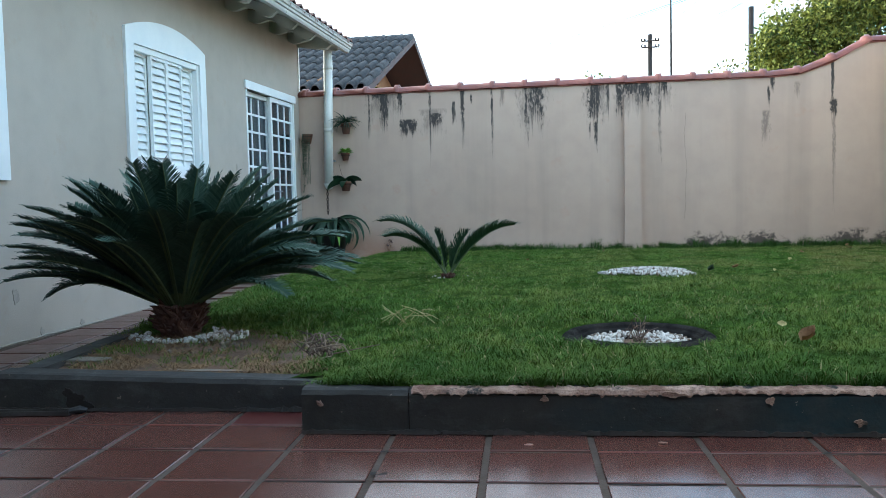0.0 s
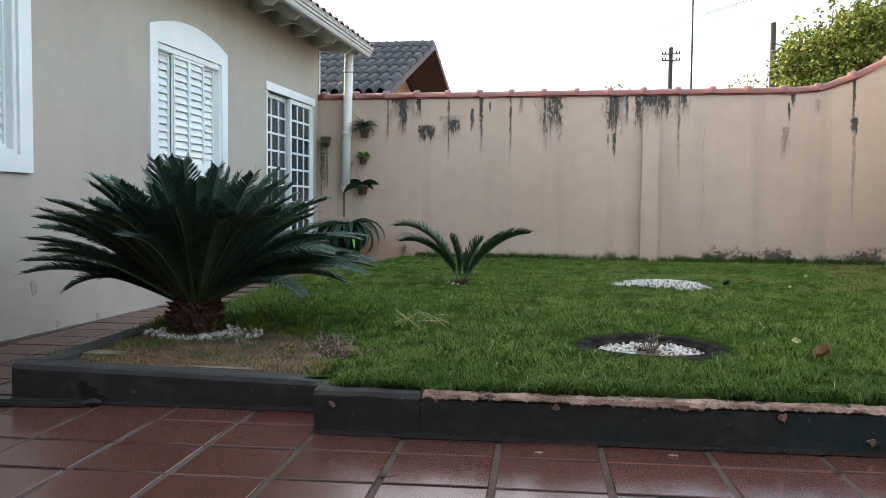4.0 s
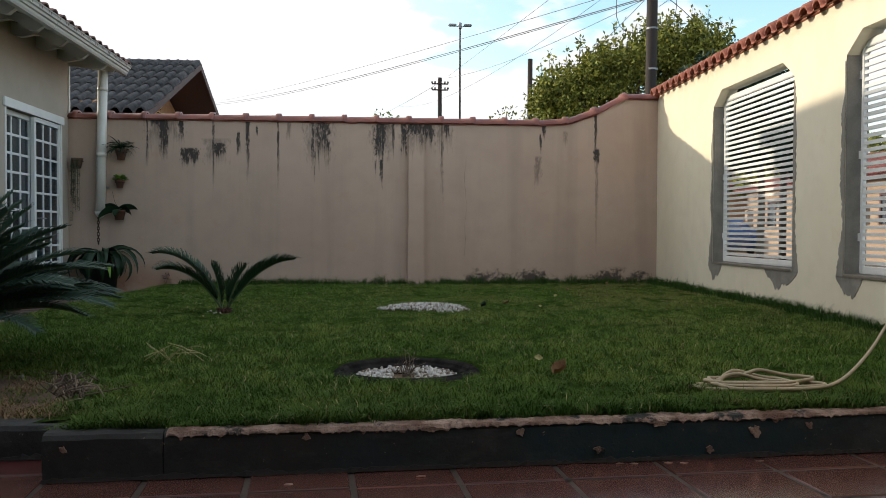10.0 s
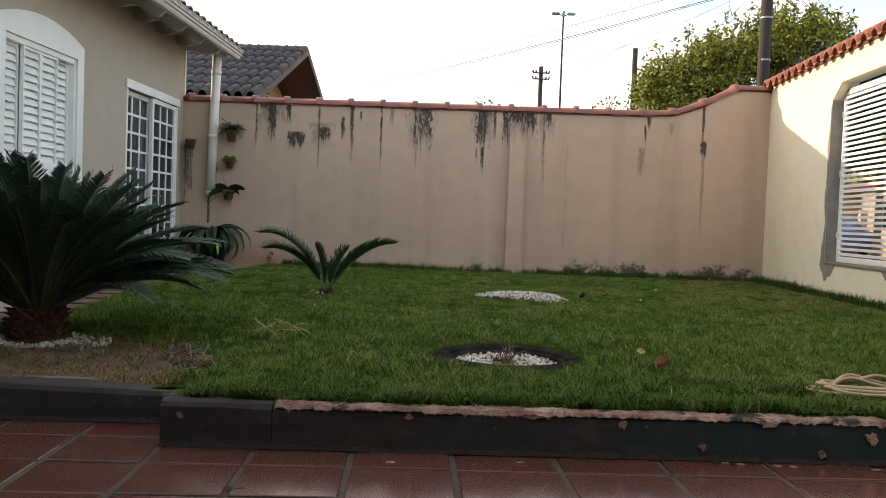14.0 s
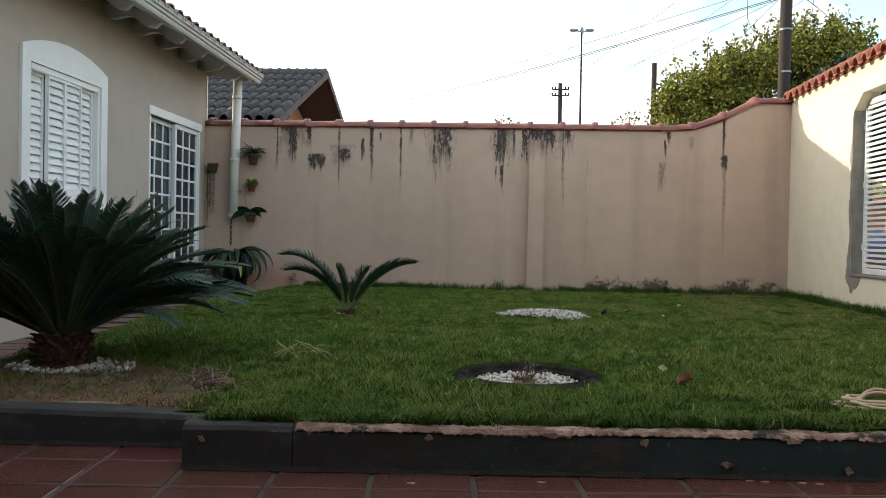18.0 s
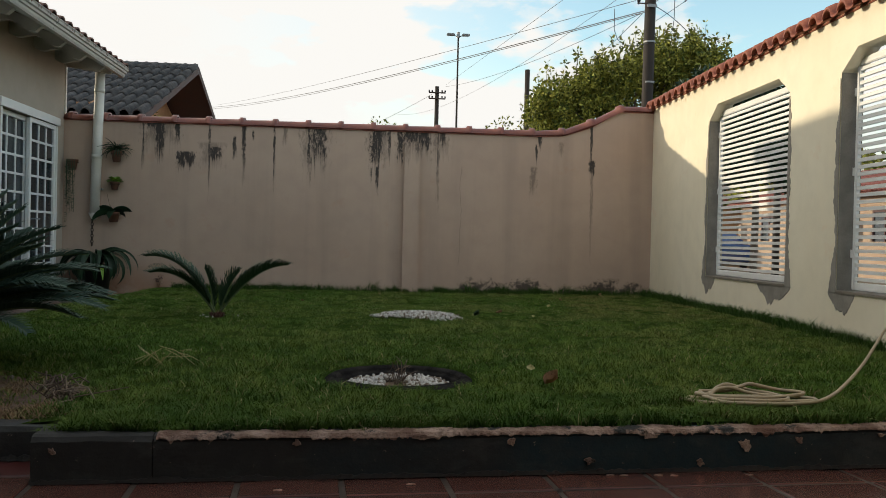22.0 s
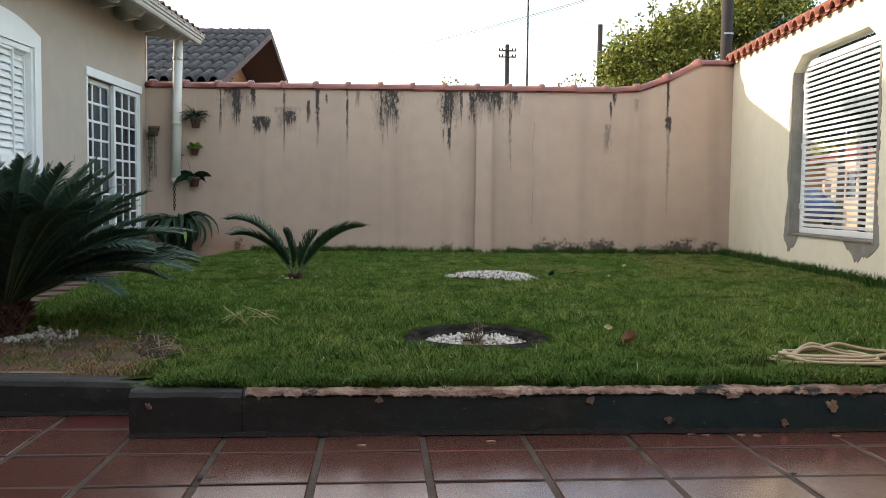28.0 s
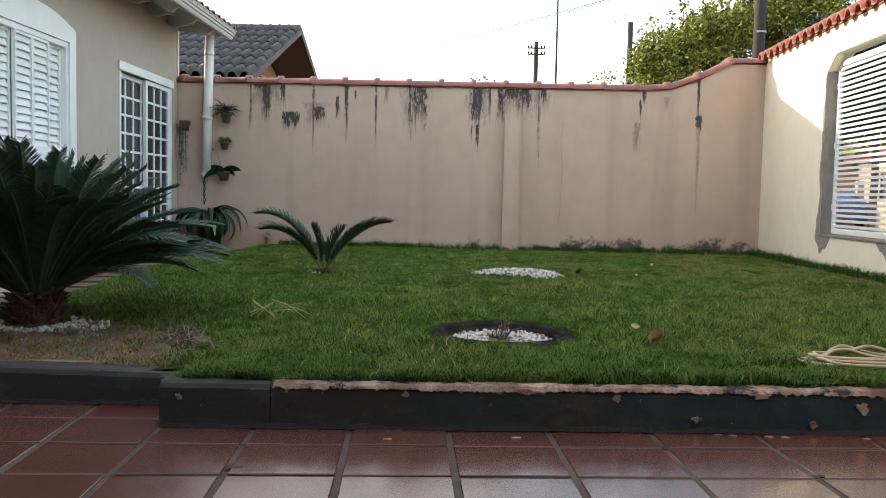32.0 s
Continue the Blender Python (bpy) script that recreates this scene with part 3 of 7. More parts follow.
patio = part("floor", box(HOUSE_X, 4.2, -4.6, 10.23, -0.05, -0.005), M_JOINT, label="patio floor of red clay tiles with wide mortar joints", category="floor", kind="structure")

pv, pf = [], []
for i in range(25):
    y = 5.9 + 4.33 * i / 24
    pv += [(HOUSE_X + 0.001, y, path_rise(y) - 0.0045), (-2.2, y, path_rise(y) - 0.0045), (-2.2, y, -0.02)]
    if i:
        k = 3 * i
        pf += [(k - 3, k - 2, k + 1, k), (k - 2, k - 1, k + 2, k + 1)]
put("path_bed", mesh_of("path_bed", pv, pf, M_JOINT), patio)

# ---------------------------------------------------------------- turf and soil
bm = bmesh.new()
NX, NY = 120, 120
rows = []
for j in range(NY + 1):
    row = []
    for i in range(NX + 1):
        fy = j / NY
        x = -3.05 + (3.80 + 3.05) * i / NX
        y0 = (kerb_y(x) + 0.07) if x > -0.925 else 3.16
        y = y0 + (back_y(x) + 0.01 - y0) * fy
        left = lawn_left(y)
        xx = max(x, left)
        hollow = 0.13 * smoothstep(0.352, 0.31, math.hypot(xx - 0.355, y - 4.03))
        row.append(bm.verts.new((xx, y, lawn_z(xx, y) - hollow)))
    rows.append(row)
for j in range(NY):
    for i in range(NX):
        bm.faces.new((rows[j][i], rows[j][i + 1], rows[j + 1][i + 1], rows[j + 1][i]))
bmesh.ops.remove_doubles(bm, verts=bm.verts[:], dist=0.0005)
part("lawn_bed", bm, M_LAWNSOIL, label="low mound of turf soil behind the kerb", category="lawn", kind="structure", smooth=True)


def bed_share(x, y):
    """How far a place belongs to the bare bed round the large cycad: 0 to 1."""
    d = math.hypot((x + 1.90) / 0.88, (y - 3.58) / 0.64) + 0.22 * noise.noise((x * 4, y * 4, 9))
    return 1.0 - smoothstep(0.85, 1.15, d)


bm = bmesh.new()
NB = 34
rows = [[None] * (NB + 1) for _ in range(NB + 1)]
for j in range(NB + 1):
    for i in range(NB + 1):
        x, y = -2.42 + 1.56 * i / NB, 3.15 + 1.45 * j / NB
        rows[j][i] = bm.verts.new((x, y, lawn_z(x, y) + 0.006 - 0.03 * (1 - bed_share(x, y)) + 0.006 * noise.noise((x * 9, y * 9, 2))))
for j in range(NB):
    for i in range(NB):
        bm.faces.new((rows[j][i], rows[j][i + 1], rows[j + 1][i + 1], rows[j + 1][i]))
part("bed_soil", bm, M_SOIL, label="dry sandy soil of the planting bed", category="soil", kind="structure", smooth=True)


def blades(name, spots, material, label, height, width, lean, seed, category, droop=0.5):
    """Many bent blades, each of one triangle on a quad, in one mesh."""
    rng = np.random.default_rng(seed)
    p = np.array(spots)
    n = len(p)
    h = height[0] + (height[1] - height[0]) * rng.random(n) ** 1.3
    if p.shape[1] > 3:
        h = h * p[:, 3]
    w = width[0] + (width[1] - width[0]) * rng.random(n)
    a, t = rng.random(n) * 2 * math.pi, rng.random(n) * 2 * math.pi
    l = lean * (0.3 + rng.random(n))
    side = np.stack([np.cos(a), np.sin(a), 0 * a], 1) * w[:, None] / 2
    out = np.stack([np.cos(t), np.sin(t), 0 * t], 1) * (h * l)[:, None]
    up = np.zeros((n, 3))
    up[:, 2] = h
    base = p[:, :3] - [0, 0, 0.012]
    mid = base + out * 0.35 + up * 0.6
    tip = base + out + up * (1 - droop * 0.3 * l[:, None])
    verts = np.stack([base - side, base + side, mid + side * 0.8, mid - side * 0.8, tip], 1).reshape(-1, 3)
    i = np.arange(n)[:, None] * 5
    faces = np.concatenate([i + [0, 1, 2], i + [0, 2, 3], i + [3, 2, 4]], 1).reshape(-1, 3)
    me = bpy.data.meshes.new(name)
    me.vertices.add(len(verts))
    me.vertices.foreach_set("co", verts.ravel())
    me.loops.add(faces.size)
    me.loops.foreach_set("vertex_index", faces.ravel())
    me.polygons.add(len(faces))
    me.polygons.foreach_set("loop_start", np.arange(0, faces.size, 3))
    me.update(calc_edges=True)
    me.validate()
    me.materials.append(material)
    return put(name, me, label=label, category=category, kind="stuff")


TYRE = Vector((0.355, 4.03, 0))
MOUND = Vector((0.61, 6.70, 0))
CYCAD = Vector((-2.07, 4.18, 0))
SMALL = Vector((-0.96, 6.56, 0))


def mound_share(x, y):
    """Inside the far pebble patch, which is longest towards one side."""
    dx, dy = x - MOUND.x, y - MOUND.y
    r = math.hypot(dx / 0.355, dy / 0.27) + 0.30 * smoothstep(0.05, -0.35, dx) * abs(dy) / 0.27 + 0.26 * noise.noise((x * 6, y * 6, 1)) + 0.22 * noise.noise((x * 17, y * 17, 1))
    return r


rng = random.Random(5)
spots = []
while len(spots) < 430000:
    y = 2.90 + 7.38 * rng.random() ** 1.5
    x = -3.0 + 6.85 * rng.random()
    if x < lawn_left(y) + (0.02 if y < 4.0 else -0.06) or y < kerb_y(x) + 0.050 + 0.035 * noise.noise((x * 9, 0, 0)) + 0.02 * noise.noise((x * 37, 0, 0)) or y > back_y(x):
        continue
    if x > CORNER.x - 0.031 * (10.3 - y) - 0.01:
        continue
    if x < -0.93 and y < 3.24:
        continue
    if math.hypot(x - TYRE.x, y - TYRE.y) < (0.385 if y > TYRE.y - 0.24 else 0.335) or mound_share(x, y) < 0.74:
        continue
    if rng.random() < bed_share(x, y) * 0.985:
        continue
    tuft = noise.noise((x * 8, y * 8, 8)) + 0.7 * noise.noise((x * 21, y * 21, 8))
    if tuft < -0.18 and rng.random() < 0.65:
        continue
    tall = 0.70 + 0.40 * smoothstep(-0.4, 0.5, noise.noise((x * 2.3, y * 2.3, 3))) + 0.80 * tuft
    tall *= 1.0 - 0.35 * smoothstep(4.2, 7.0, y)
    tall *= 1.0 + 0.25 * smoothstep(kerb_y(x) + 0.30, kerb_y(x) + 0.05, y)
    if math.hypot(x - TYRE.x, y - TYRE.y) < 0.45:
        tall *= 0.7 if y > TYRE.y - 0.24 else 0.95
    spots.append((x, y, lawn_z(x, y), max(0.30, tall)))
blades("lawn_grass", spots, M_LAWN, "short green lawn grass, uneven and thick", (0.024, 0.062), (0.0026, 0.0056), 1.1, 1, "grass", 1.0)

spots = []
for n in range(9000):
    x = -2.1 + 5.9 * rng.random()
    if noise.noise((x * 2.4, 1.5, 7)) < -0.12 and rng.random() < 0.6:
        continue
    y = back_y(x) - 0.02 - 0.14 * rng.random() ** 1.5
    spots.append((x, y, lawn_z(x, y), 0.55 + 0.9 * max(0, noise.noise((x * 5, 3, 3))) + 0.5 * max(0, noise.noise((x * 17, 3, 3))) + 0.3 * rng.random()))
for n in range(7500):
    u = 0.05 + 6.5 * rng.random()
    p = street(u, -0.02 - 0.14 * rng.random() ** 1.4, 0)
    spots.append((p.x, p.y, lawn_z(p.x, p.y), 0.55 + 0.5 * rng.random() + 0.5 * max(0, noise.noise((u * 9, 3, 3)))))
blades("wall_foot_grass", spots, M_TUFT, "taller dark grass tufts along the foot of the walls", (0.05, 0.13), (0.004, 0.008), 0.6, 2, "grass")

spots = []
while len(spots) < 8000:
    x, y = -2.36 + 1.6 * rng.random(), 3.25 + 1.02 * rng.random()
    if rng.random() > bed_share(x, y) * (0.22 + 0.78 * smoothstep(3.68, 3.28, y)):
        continue
    if noise.noise((x * 7, y * 7, 6)) < 0.08:
        continue
    spots.append((x, y, lawn_z(x, y) + 0.008, 0.6 + 0.9 * max(0.1, noise.noise((x * 12, y * 12, 2)) + 0.4)))
for n in range(1500):
    x, y = -1.16 + rng.gauss(0, 0.12), 3.29 + rng.gauss(0, 0.06)
    if y > 3.26 and x < -0.95:
        spots.append((x, y, lawn_z(x, y) + 0.008, 0.8 + 0.6 * rng.random()))
blades("dry_grass", spots, M_DRYGRASS, "dead straw-coloured grass on the bare bed", (0.02, 0.05), (0.002, 0.0042), 2.6, 3, "dry grass", 1.6)
spots = []
while len(spots) < 3200:
    x, y = -2.38 + 1.3 * rng.random() ** 1.6, 3.3 + 1.4 * rng.random()
    if noise.noise((x * 5, y * 5, 16)) < 0.0 or math.hypot(x - CYCAD.x, y - CYCAD.y) < 0.3:
        continue
    spots.append((x, y, lawn_z(x, y) + 0.005))
blades("bed_weeds", spots, M_LAWN, "thin green weeds in the dry bed", (0.02, 0.055), (0.003, 0.006), 0.9, 4, "grass")


def pebbles(name, spots, label, size, seed, material):
    """Rounded stones, uneven, in one mesh."""
    rng = random.Random(seed)
    ball = bmesh.new()
    bmesh.ops.create_icosphere(ball, subdivisions=1, radius=1)
    unit = [v.co.copy() for v in ball.verts]
    tri = [[v.index for v in f.verts] for f in ball.faces]
    ball.free()
    verts, faces = [], []
    for p in spots:
        r = size[0] + (size[1] - size[0]) * rng.random()
        turn = Euler((rng.random() * 6, rng.random() * 6, rng.random() * 6)).to_matrix()
        s = Vector((1, 0.65 + 0.35 * rng.random(), 0.5 + 0.3 * rng.random()))
        k = len(verts)
        for u in unit:
            q = Vector((u.x * s.x, u.y * s.y, u.z * s.z)) * r * (0.88 + 0.24 * rng.random())
            verts.append(Vector(p) + turn @ q)
        faces += [[k + i for i in f] for f in tri]
    return put(name, mesh_of(name, verts, faces, material), label=label, category="pebbles", kind="stuff")


def scatter(count, centre, reach, seed, lift=0.01, test=None, dome=0.0):
    rng = random.Random(seed)
    out = []
    while len(out) < count:
        a, r = rng.random() * 2 * math.pi, math.sqrt(rng.random())
        x, y = centre.x + reach[0] * r * math.cos(a), centre.y + reach[1] * r * math.sin(a)
        if test and not test(x, y):
            continue
        out.append((x, y, lawn_z(x, y) + lift + dome * (1 - r * r) + 0.012 * rng.random()))
    return out


pebbles("mound_pebbles", scatter(1150, MOUND, (0.5, 0.36), 3, -0.022, lambda x, y: mound_share(x, y) < 1.0, 0.062),
        "low heap of white pebbles on the lawn", (0.006, 0.014), 7, M_PEBBLE)
pebbles("bed_pebbles", scatter(300, CYCAD + Vector((0.09, -0.09, 0)), (0.33, 0.17), 4, 0.006,
        lambda x, y: math.hypot(x - CYCAD.x, y - CYCAD.y) > 0.17 and (y < CYCAD.y or x > CYCAD.x)),
        "white pebbles round the foot of the large cycad", (0.009, 0.018), 8, M_PEBBLE)
pebbles("bed_gravel", scatter(34, Vector((-1.72, 3.95, 0)), (0.45, 0.42), 9, 0.0, None), "brown stones lying loose on the bed", (0.009, 0.022), 10, M_STONE)
pebbles("small_cycad_pebbles", scatter(16, SMALL, (0.16, 0.10), 11, 0.004), "few pale pebbles under the small cycad", (0.006, 0.012), 12, M_PEBBLE)

# ---------------------------------------------------------------- house wall with windows and door
WIN = ((6.06, 7.48), (3.22, 4.64))
DOOR = (8.50, 10.03, 0.0, 2.08)
holes = [(a + 0.12, b - 0.12, 1.13, 2.14) for a, b in WIN] + [DOOR]
bm = holed_wall([-4.6, 10.235], [0.0, 3.0], holes, lambda u, d, v: Vector((HOUSE_X - d, u, v)), 0.17)
part("wall_house", bm, M_HOUSE, label="greige painted house wall with arched windows", category="wall", kind="structure")
for name, x0, x1, y0, y1 in (("wall_house_end", -9.5, -3.58, 10.07, 10.235), ("wall_house_far", -9.67, -9.5, -4.6, 10.235), ("wall_house_rear", -9.5, -3.58, -4.6, -4.43)):
    part(name, box(x0, x1, y0, y1, 0.0, 3.0), M_HOUSE, label="plain greige house wall", category="wall", kind="structure")
part("house_floor", box(-9.5, -3.58, -4.43, 10.07, -0.05, -0.004), M_CONCRETE, label="plain floor inside the house", category="floor", kind="structure")
part("house_ceiling", box(-9.5, -3.58, -4.43, 10.07, 2.80, 2.86), M_WHITE, label="plain white ceiling inside the house", category="ceiling", kind="structure")
# dark uneven seam between wall and path
sv, sf = [], []
n = 170
for i in range(n + 1):
    y = 3.0 + 5.5 * i / n
    h = max(0.002, 0.006 + 0.009 * noise.noise((y * 9, 0, 5)) + 0.006 * noise.noise((y * 31, 0, 5)))
    sv += [(HOUSE_X + 0.006, y, -0.005), (HOUSE_X + 0.012, y, h), (HOUSE_X + 0.001, y, h + 0.004)]
    if i:
        k = 3 * i
        sf += [(k - 3, k, k + 1, k - 2), (k - 2, k + 1, k + 2, k - 1)]
put("trim_wall_foot", mesh_of("trim_wall_foot", sv, sf, M_WORN), label="grey crumbling mortar seam at the wall foot", category="trim", kind="structure")


def blot(name, place, ru, rv, material, parent, seed, n=18, proud=0.003, label="", jag=0.5):
    """A ragged thin patch; place(u, d, v) gives the point, d towards the wall."""
    rng = random.Random(seed)
    rim = []
    for i in range(n):
        a = 2 * math.pi * i / n
        r = max(0.25, 1.0 + jag * (1.1 * noise.noise((1.3 * math.cos(a), 1.3 * math.sin(a), seed * 0.37)) + 0.7 * noise.noise((4 * math.cos(a), 4 * math.sin(a), seed * 0.37))) + 0.12 * jag * rng.random())
        rim.append((ru * r * math.cos(a), rv * r * math.sin(a)))
    v = [place(0, -proud, 0)] + [place(u, -proud, w) for u, w in rim] + [place(u * 1.05, 0.001, w * 1.05) for u, w in rim]
    f = [(0, 1 + i, 1 + (i + 1) % n) for i in range(n)] + [(1 + i, 1 + n + i, 1 + n + (i + 1) % n, 1 + (i + 1) % n) for i in range(n)]
    return put(name, mesh_of(name, v, f, material), parent, label)


HOUSE_WALL = bpy.data.objects["wall_house"]
for i, (y, z, ru, rv) in enumerate(((4.66, 0.30, 0.028, 0.05), (4.28, 0.07, 0.055, 0.045), (3.62, 0.09, 0.05, 0.07), (3.62, 0.30, 0.02, 0.05), (4.9, 0.035, 0.02, 0.02), (5.35, 0.03, 0.025, 0.018), (8.2, 1.22, 0.012, 0.03))):
    blot("worn_patch", lambda u, d, v, y=y, z=z: Vector((HOUSE_X - d, y + u, z + v)), ru, rv, M_WORN, HOUSE_WALL, 20 + i, 26)


def arch_window(name, y0, y1, label):
    """A shuttered window with a flat arched surround standing proud of the wall."""
    win = empty(name, label, "window", kind="structure", m=pose(HOUSE_X, 0, 0))
    w, bw = y1 - y0, 0.12
    zb, zi0, zi1, zs, rise = 1.02, 1.13, 2.14, 2.255, 0.125
    outer = [(y0, zb), (y1, zb)] + [(y1 - w * i / 20, zs + rise * (1 - (2 * i / 20 - 1) ** 2)) for i in range(21)]
    # sides, sill and arched head as separate prisms butted end to end
    def prism(poly, name2):
        b = bmesh.new()
        lo = [b.verts.new((0.0, p, q)) for p, q in poly]
        hi = [b.verts.new((0.026, p, q)) for p, q in poly]
        b.faces.new(hi)
        for i in range(len(poly)):
            b.faces.new((lo[i], lo[(i + 1) % len(poly)], hi[(i + 1) % len(poly)], hi[i]))
        bmesh.ops.recalc_face_normals(b, faces=b.faces[:])
        part(name2, b, M_WHITE, win)

    prism([(y0, zb), (y1, zb), (y1, zi0), (y0, zi0)], "sill")
    prism([(y0, zi0), (y0 + bw, zi0), (y0 + bw, zi1), (y0, zi1)], "side_casing")
    prism([(y1 - bw, zi0), (y1, zi0), (y1, zi1), (y1 - bw, zi1)], "side_casing")
    prism([(y0, zi1), (y1, zi1)] + outer[2:], "arched_head")
    a, b = y0 + bw, y1 - bw
    # inner metal surround
    for nm, q in (("jamb", (a, a + 0.035, zi0, zi1)), ("jamb", (b - 0.035, b, zi0, zi1)), ("head_rail", (a + 0.035, b - 0.035, zi1 - 0.05, zi1)), ("bottom_rail", (a + 0.035, b - 0.035, zi0, zi0 + 0.03))):
        part(nm, box(-0.12, 0.008, *q, 0.003), M_WHITE, win)
    part("backing", box(-0.16, -0.145, a, b, zi0, zi1), M_WHITE, win)
    # four shutter leaves: the middle pair slides in front of the outer ones
    span = (b - a - 0.07) / 4
    n = 14
    pitch = (zi1 - zi0 - 0.12) / n
    bmw = span - 0.036
    vs = [(-0.030, 0.040), (0.0, -0.036), (0.005, -0.033), (-0.025, 0.042)]
    slat = extrude_profile(vs, lambda p, q, s: Vector((p, s, q)), (-bmw / 2, bmw / 2))
    slat_me = bpy.data.meshes.new("slat")
    slat.to_mesh(slat_me)
    slat.free()
    slat_me.materials.append(M_WHITE)
    for i in range(4):
        dx = -0.055 if i in (0, 3) else -0.015
        c = a + 0.035 + span * (i + 0.5)
        leaf = empty("shutter_leaf", "", "")
        leaf.parent = win
        leaf.location = (dx, c, 0)
        z0, z1 = zi0 + 0.03, zi1 - 0.05
        for nm, q in (("stile", (-span / 2, -span / 2 + 0.02, z0, z1)), ("stile", (span / 2 - 0.02, span / 2, z0, z1)), ("rail", (-span / 2 + 0.02, span / 2 - 0.02, z0, z0 + 0.03)), ("rail", (-span / 2 + 0.02, span / 2 - 0.02, z1 - 0.022, z1))):
            part(nm, box(-0.018, 0.012, *q), M_WHITE, leaf)
        for s in range(n):
            o = put("slat", slat_me, leaf)
            o.location = (0, 0, z0 + 0.05 + pitch * (s + 0.15))
    return win


arch_window("window_1", *WIN[0], "white louvred shutter window with arched white surround")
arch_window("window_2", *WIN[1], "white louvred shutter window beside the patio")


def glazed_door():
    d = empty("door_1", "closed white glazed double door with small dark panes", "door", kind="structure", m=pose(HOUSE_X, 0, 0))
    y0, y1, z0, z1 = DOOR
    part("lintel", box(0.0, 0.022, y0 - 0.04, y1 + 0.03, z1 - 0.005, z1 + 0.085, 0.003), M_WHITE, d)
    for a in (y0, y1 - 0.035):
        part("jamb", box(-0.13, 0.006, a, a + 0.035, z0, z1 - 0.006, 0.003), M_WHITE, d)
    part("threshold", box(-0.16, 0.004, y0 + 0.035, y1 - 0.035, 0, 0.03), M_WHITE, d)
    rows, cols = 10, 3
    for k, (a, b, x) in enumerate(((y0 + 0.035, y0 + 0.80, -0.075), (y0 + 0.74, y1 - 0.035, -0.025))):
        leaf = empty("door_leaf", "", "")
        leaf.parent = d
        leaf.location = (x, 0, 0)
        st = 0.055
        za, zb = 0.035, z1 - 0.01
        part("stile", box(-0.02, 0.02, a, a + st, za, zb, 0.003), M_WHITE, leaf)
        part("stile", box(-0.02, 0.02, b - st, b, za, zb, 0.003), M_WHITE, leaf)
        part("rail", box(-0.02, 0.02, a + st, b - st, zb - 0.05, zb), M_WHITE, leaf)
        part("rail", box(-0.02, 0.02, a + st, b - st, za, za + 0.07), M_WHITE, leaf)
        w, h = (b - a - 2 * st) / cols, (zb - 0.05 - za - 0.07) / rows
        for i in range(1, cols):
            part("mullion", box(-0.014, 0.014, a + st + w * i - 0.011, a + st + w * i + 0.011, za + 0.07, zb - 0.05), M_WHITE, leaf)
        for j in range(1, rows):
            part("muntin", box(-0.0135, 0.0135, a + st, b - st, za + 0.07 + h * j - 0.012, za + 0.07 + h * j + 0.012), M_WHITE, leaf)
        pane = bpy.data.meshes.new("pane")
        g = box(-0.003, 0.003, -w / 2 + 0.011, w / 2 - 0.011, -h / 2 + 0.012, h / 2 - 0.012)
        g.to_mesh(pane)
        g.free()
        pane.materials.append(M_GLASS)
        for i in range(cols):
            for j in range(rows):
                o = put("pane", pane, leaf)
                o.location = (0, a + st + w * (i + 0.5), za + 0.07 + h * (j + 0.5))
    part("handle", tube([(0.0, y0 + 0.78, 0.98), (0.045, y0 + 0.78, 0.98), (0.05, y0 + 0.83, 0.98), (0.05, y0 + 0.90, 0.98)], 0.008), M_STEEL, d, "small metal lever handle")
    return d


glazed_door()

# ---------------------------------------------------------------- eaves, gutter and roof of the house
EAVE_X, EAVE_Z, ROOF_END = -2.79, 2.76, 10.42
SLOPE = 0.185
eaves = part("eaves", extrude_profile([(HOUSE_X, EAVE_Z + 0.215), (EAVE_X - 0.03, EAVE_Z + 0.035), (EAVE_X - 0.03, EAVE_Z + 0.060), (HOUSE_X, EAVE_Z + 0.24)],
             lambda a, b, s: Vector((a, s, b)), (-4.6, ROOF_END)), M_EAVE, label="painted boarded soffit under the house eaves", category="eaves", kind="structure")


def rafter_profile():
    """The scalloped tail of a rafter: deep at the wall, two soft waves, thin at the gutter."""
    L = EAVE_X - 0.05 - HOUSE_X
    top, low = [], []
    for i in range(21):
        t = i / 20
        x = HOUSE_X + L * t
        zt = EAVE_Z + 0.212 - (0.212 - 0.034) * t
        depth = 0.135 - 0.05 * t + 0.030 * math.sin(t * math.pi * 3.1 + 0.4)
        if t > 0.85:
            depth *= 1 - 0.6 * (t - 0.85) / 0.15
        top.append((x, zt))
        low.append((x, zt - depth))
    return top + low[::-1]


prof = rafter_profile()
raf = extrude_profile(prof, lambda a, b, s: Vector((a, s, b)), (-0.03, 0.03))
raf_me = bpy.data.meshes.new("rafter_tail")
raf.to_mesh(raf_me)
raf.free()
raf_me.materials.append(M_EAVE)
for i in range(23):
    o = put("rafter_tail", raf_me, eaves)
    o.location = (0, 9.93 - 0.62 * i, 0)
# triangular closing board over the wall end
part("end_board", extrude_profile([(HOUSE_X, EAVE_Z + 0.21), (HOUSE_X, EAVE_Z + 0.05), (EAVE_X - 0.1, EAVE_Z - 0.02), (EAVE_X - 0.06, EAVE_Z + 0.04)], lambda a, b, s: Vector((a, s, b)), (10.24, 10.27)), M_EAVE, eaves)

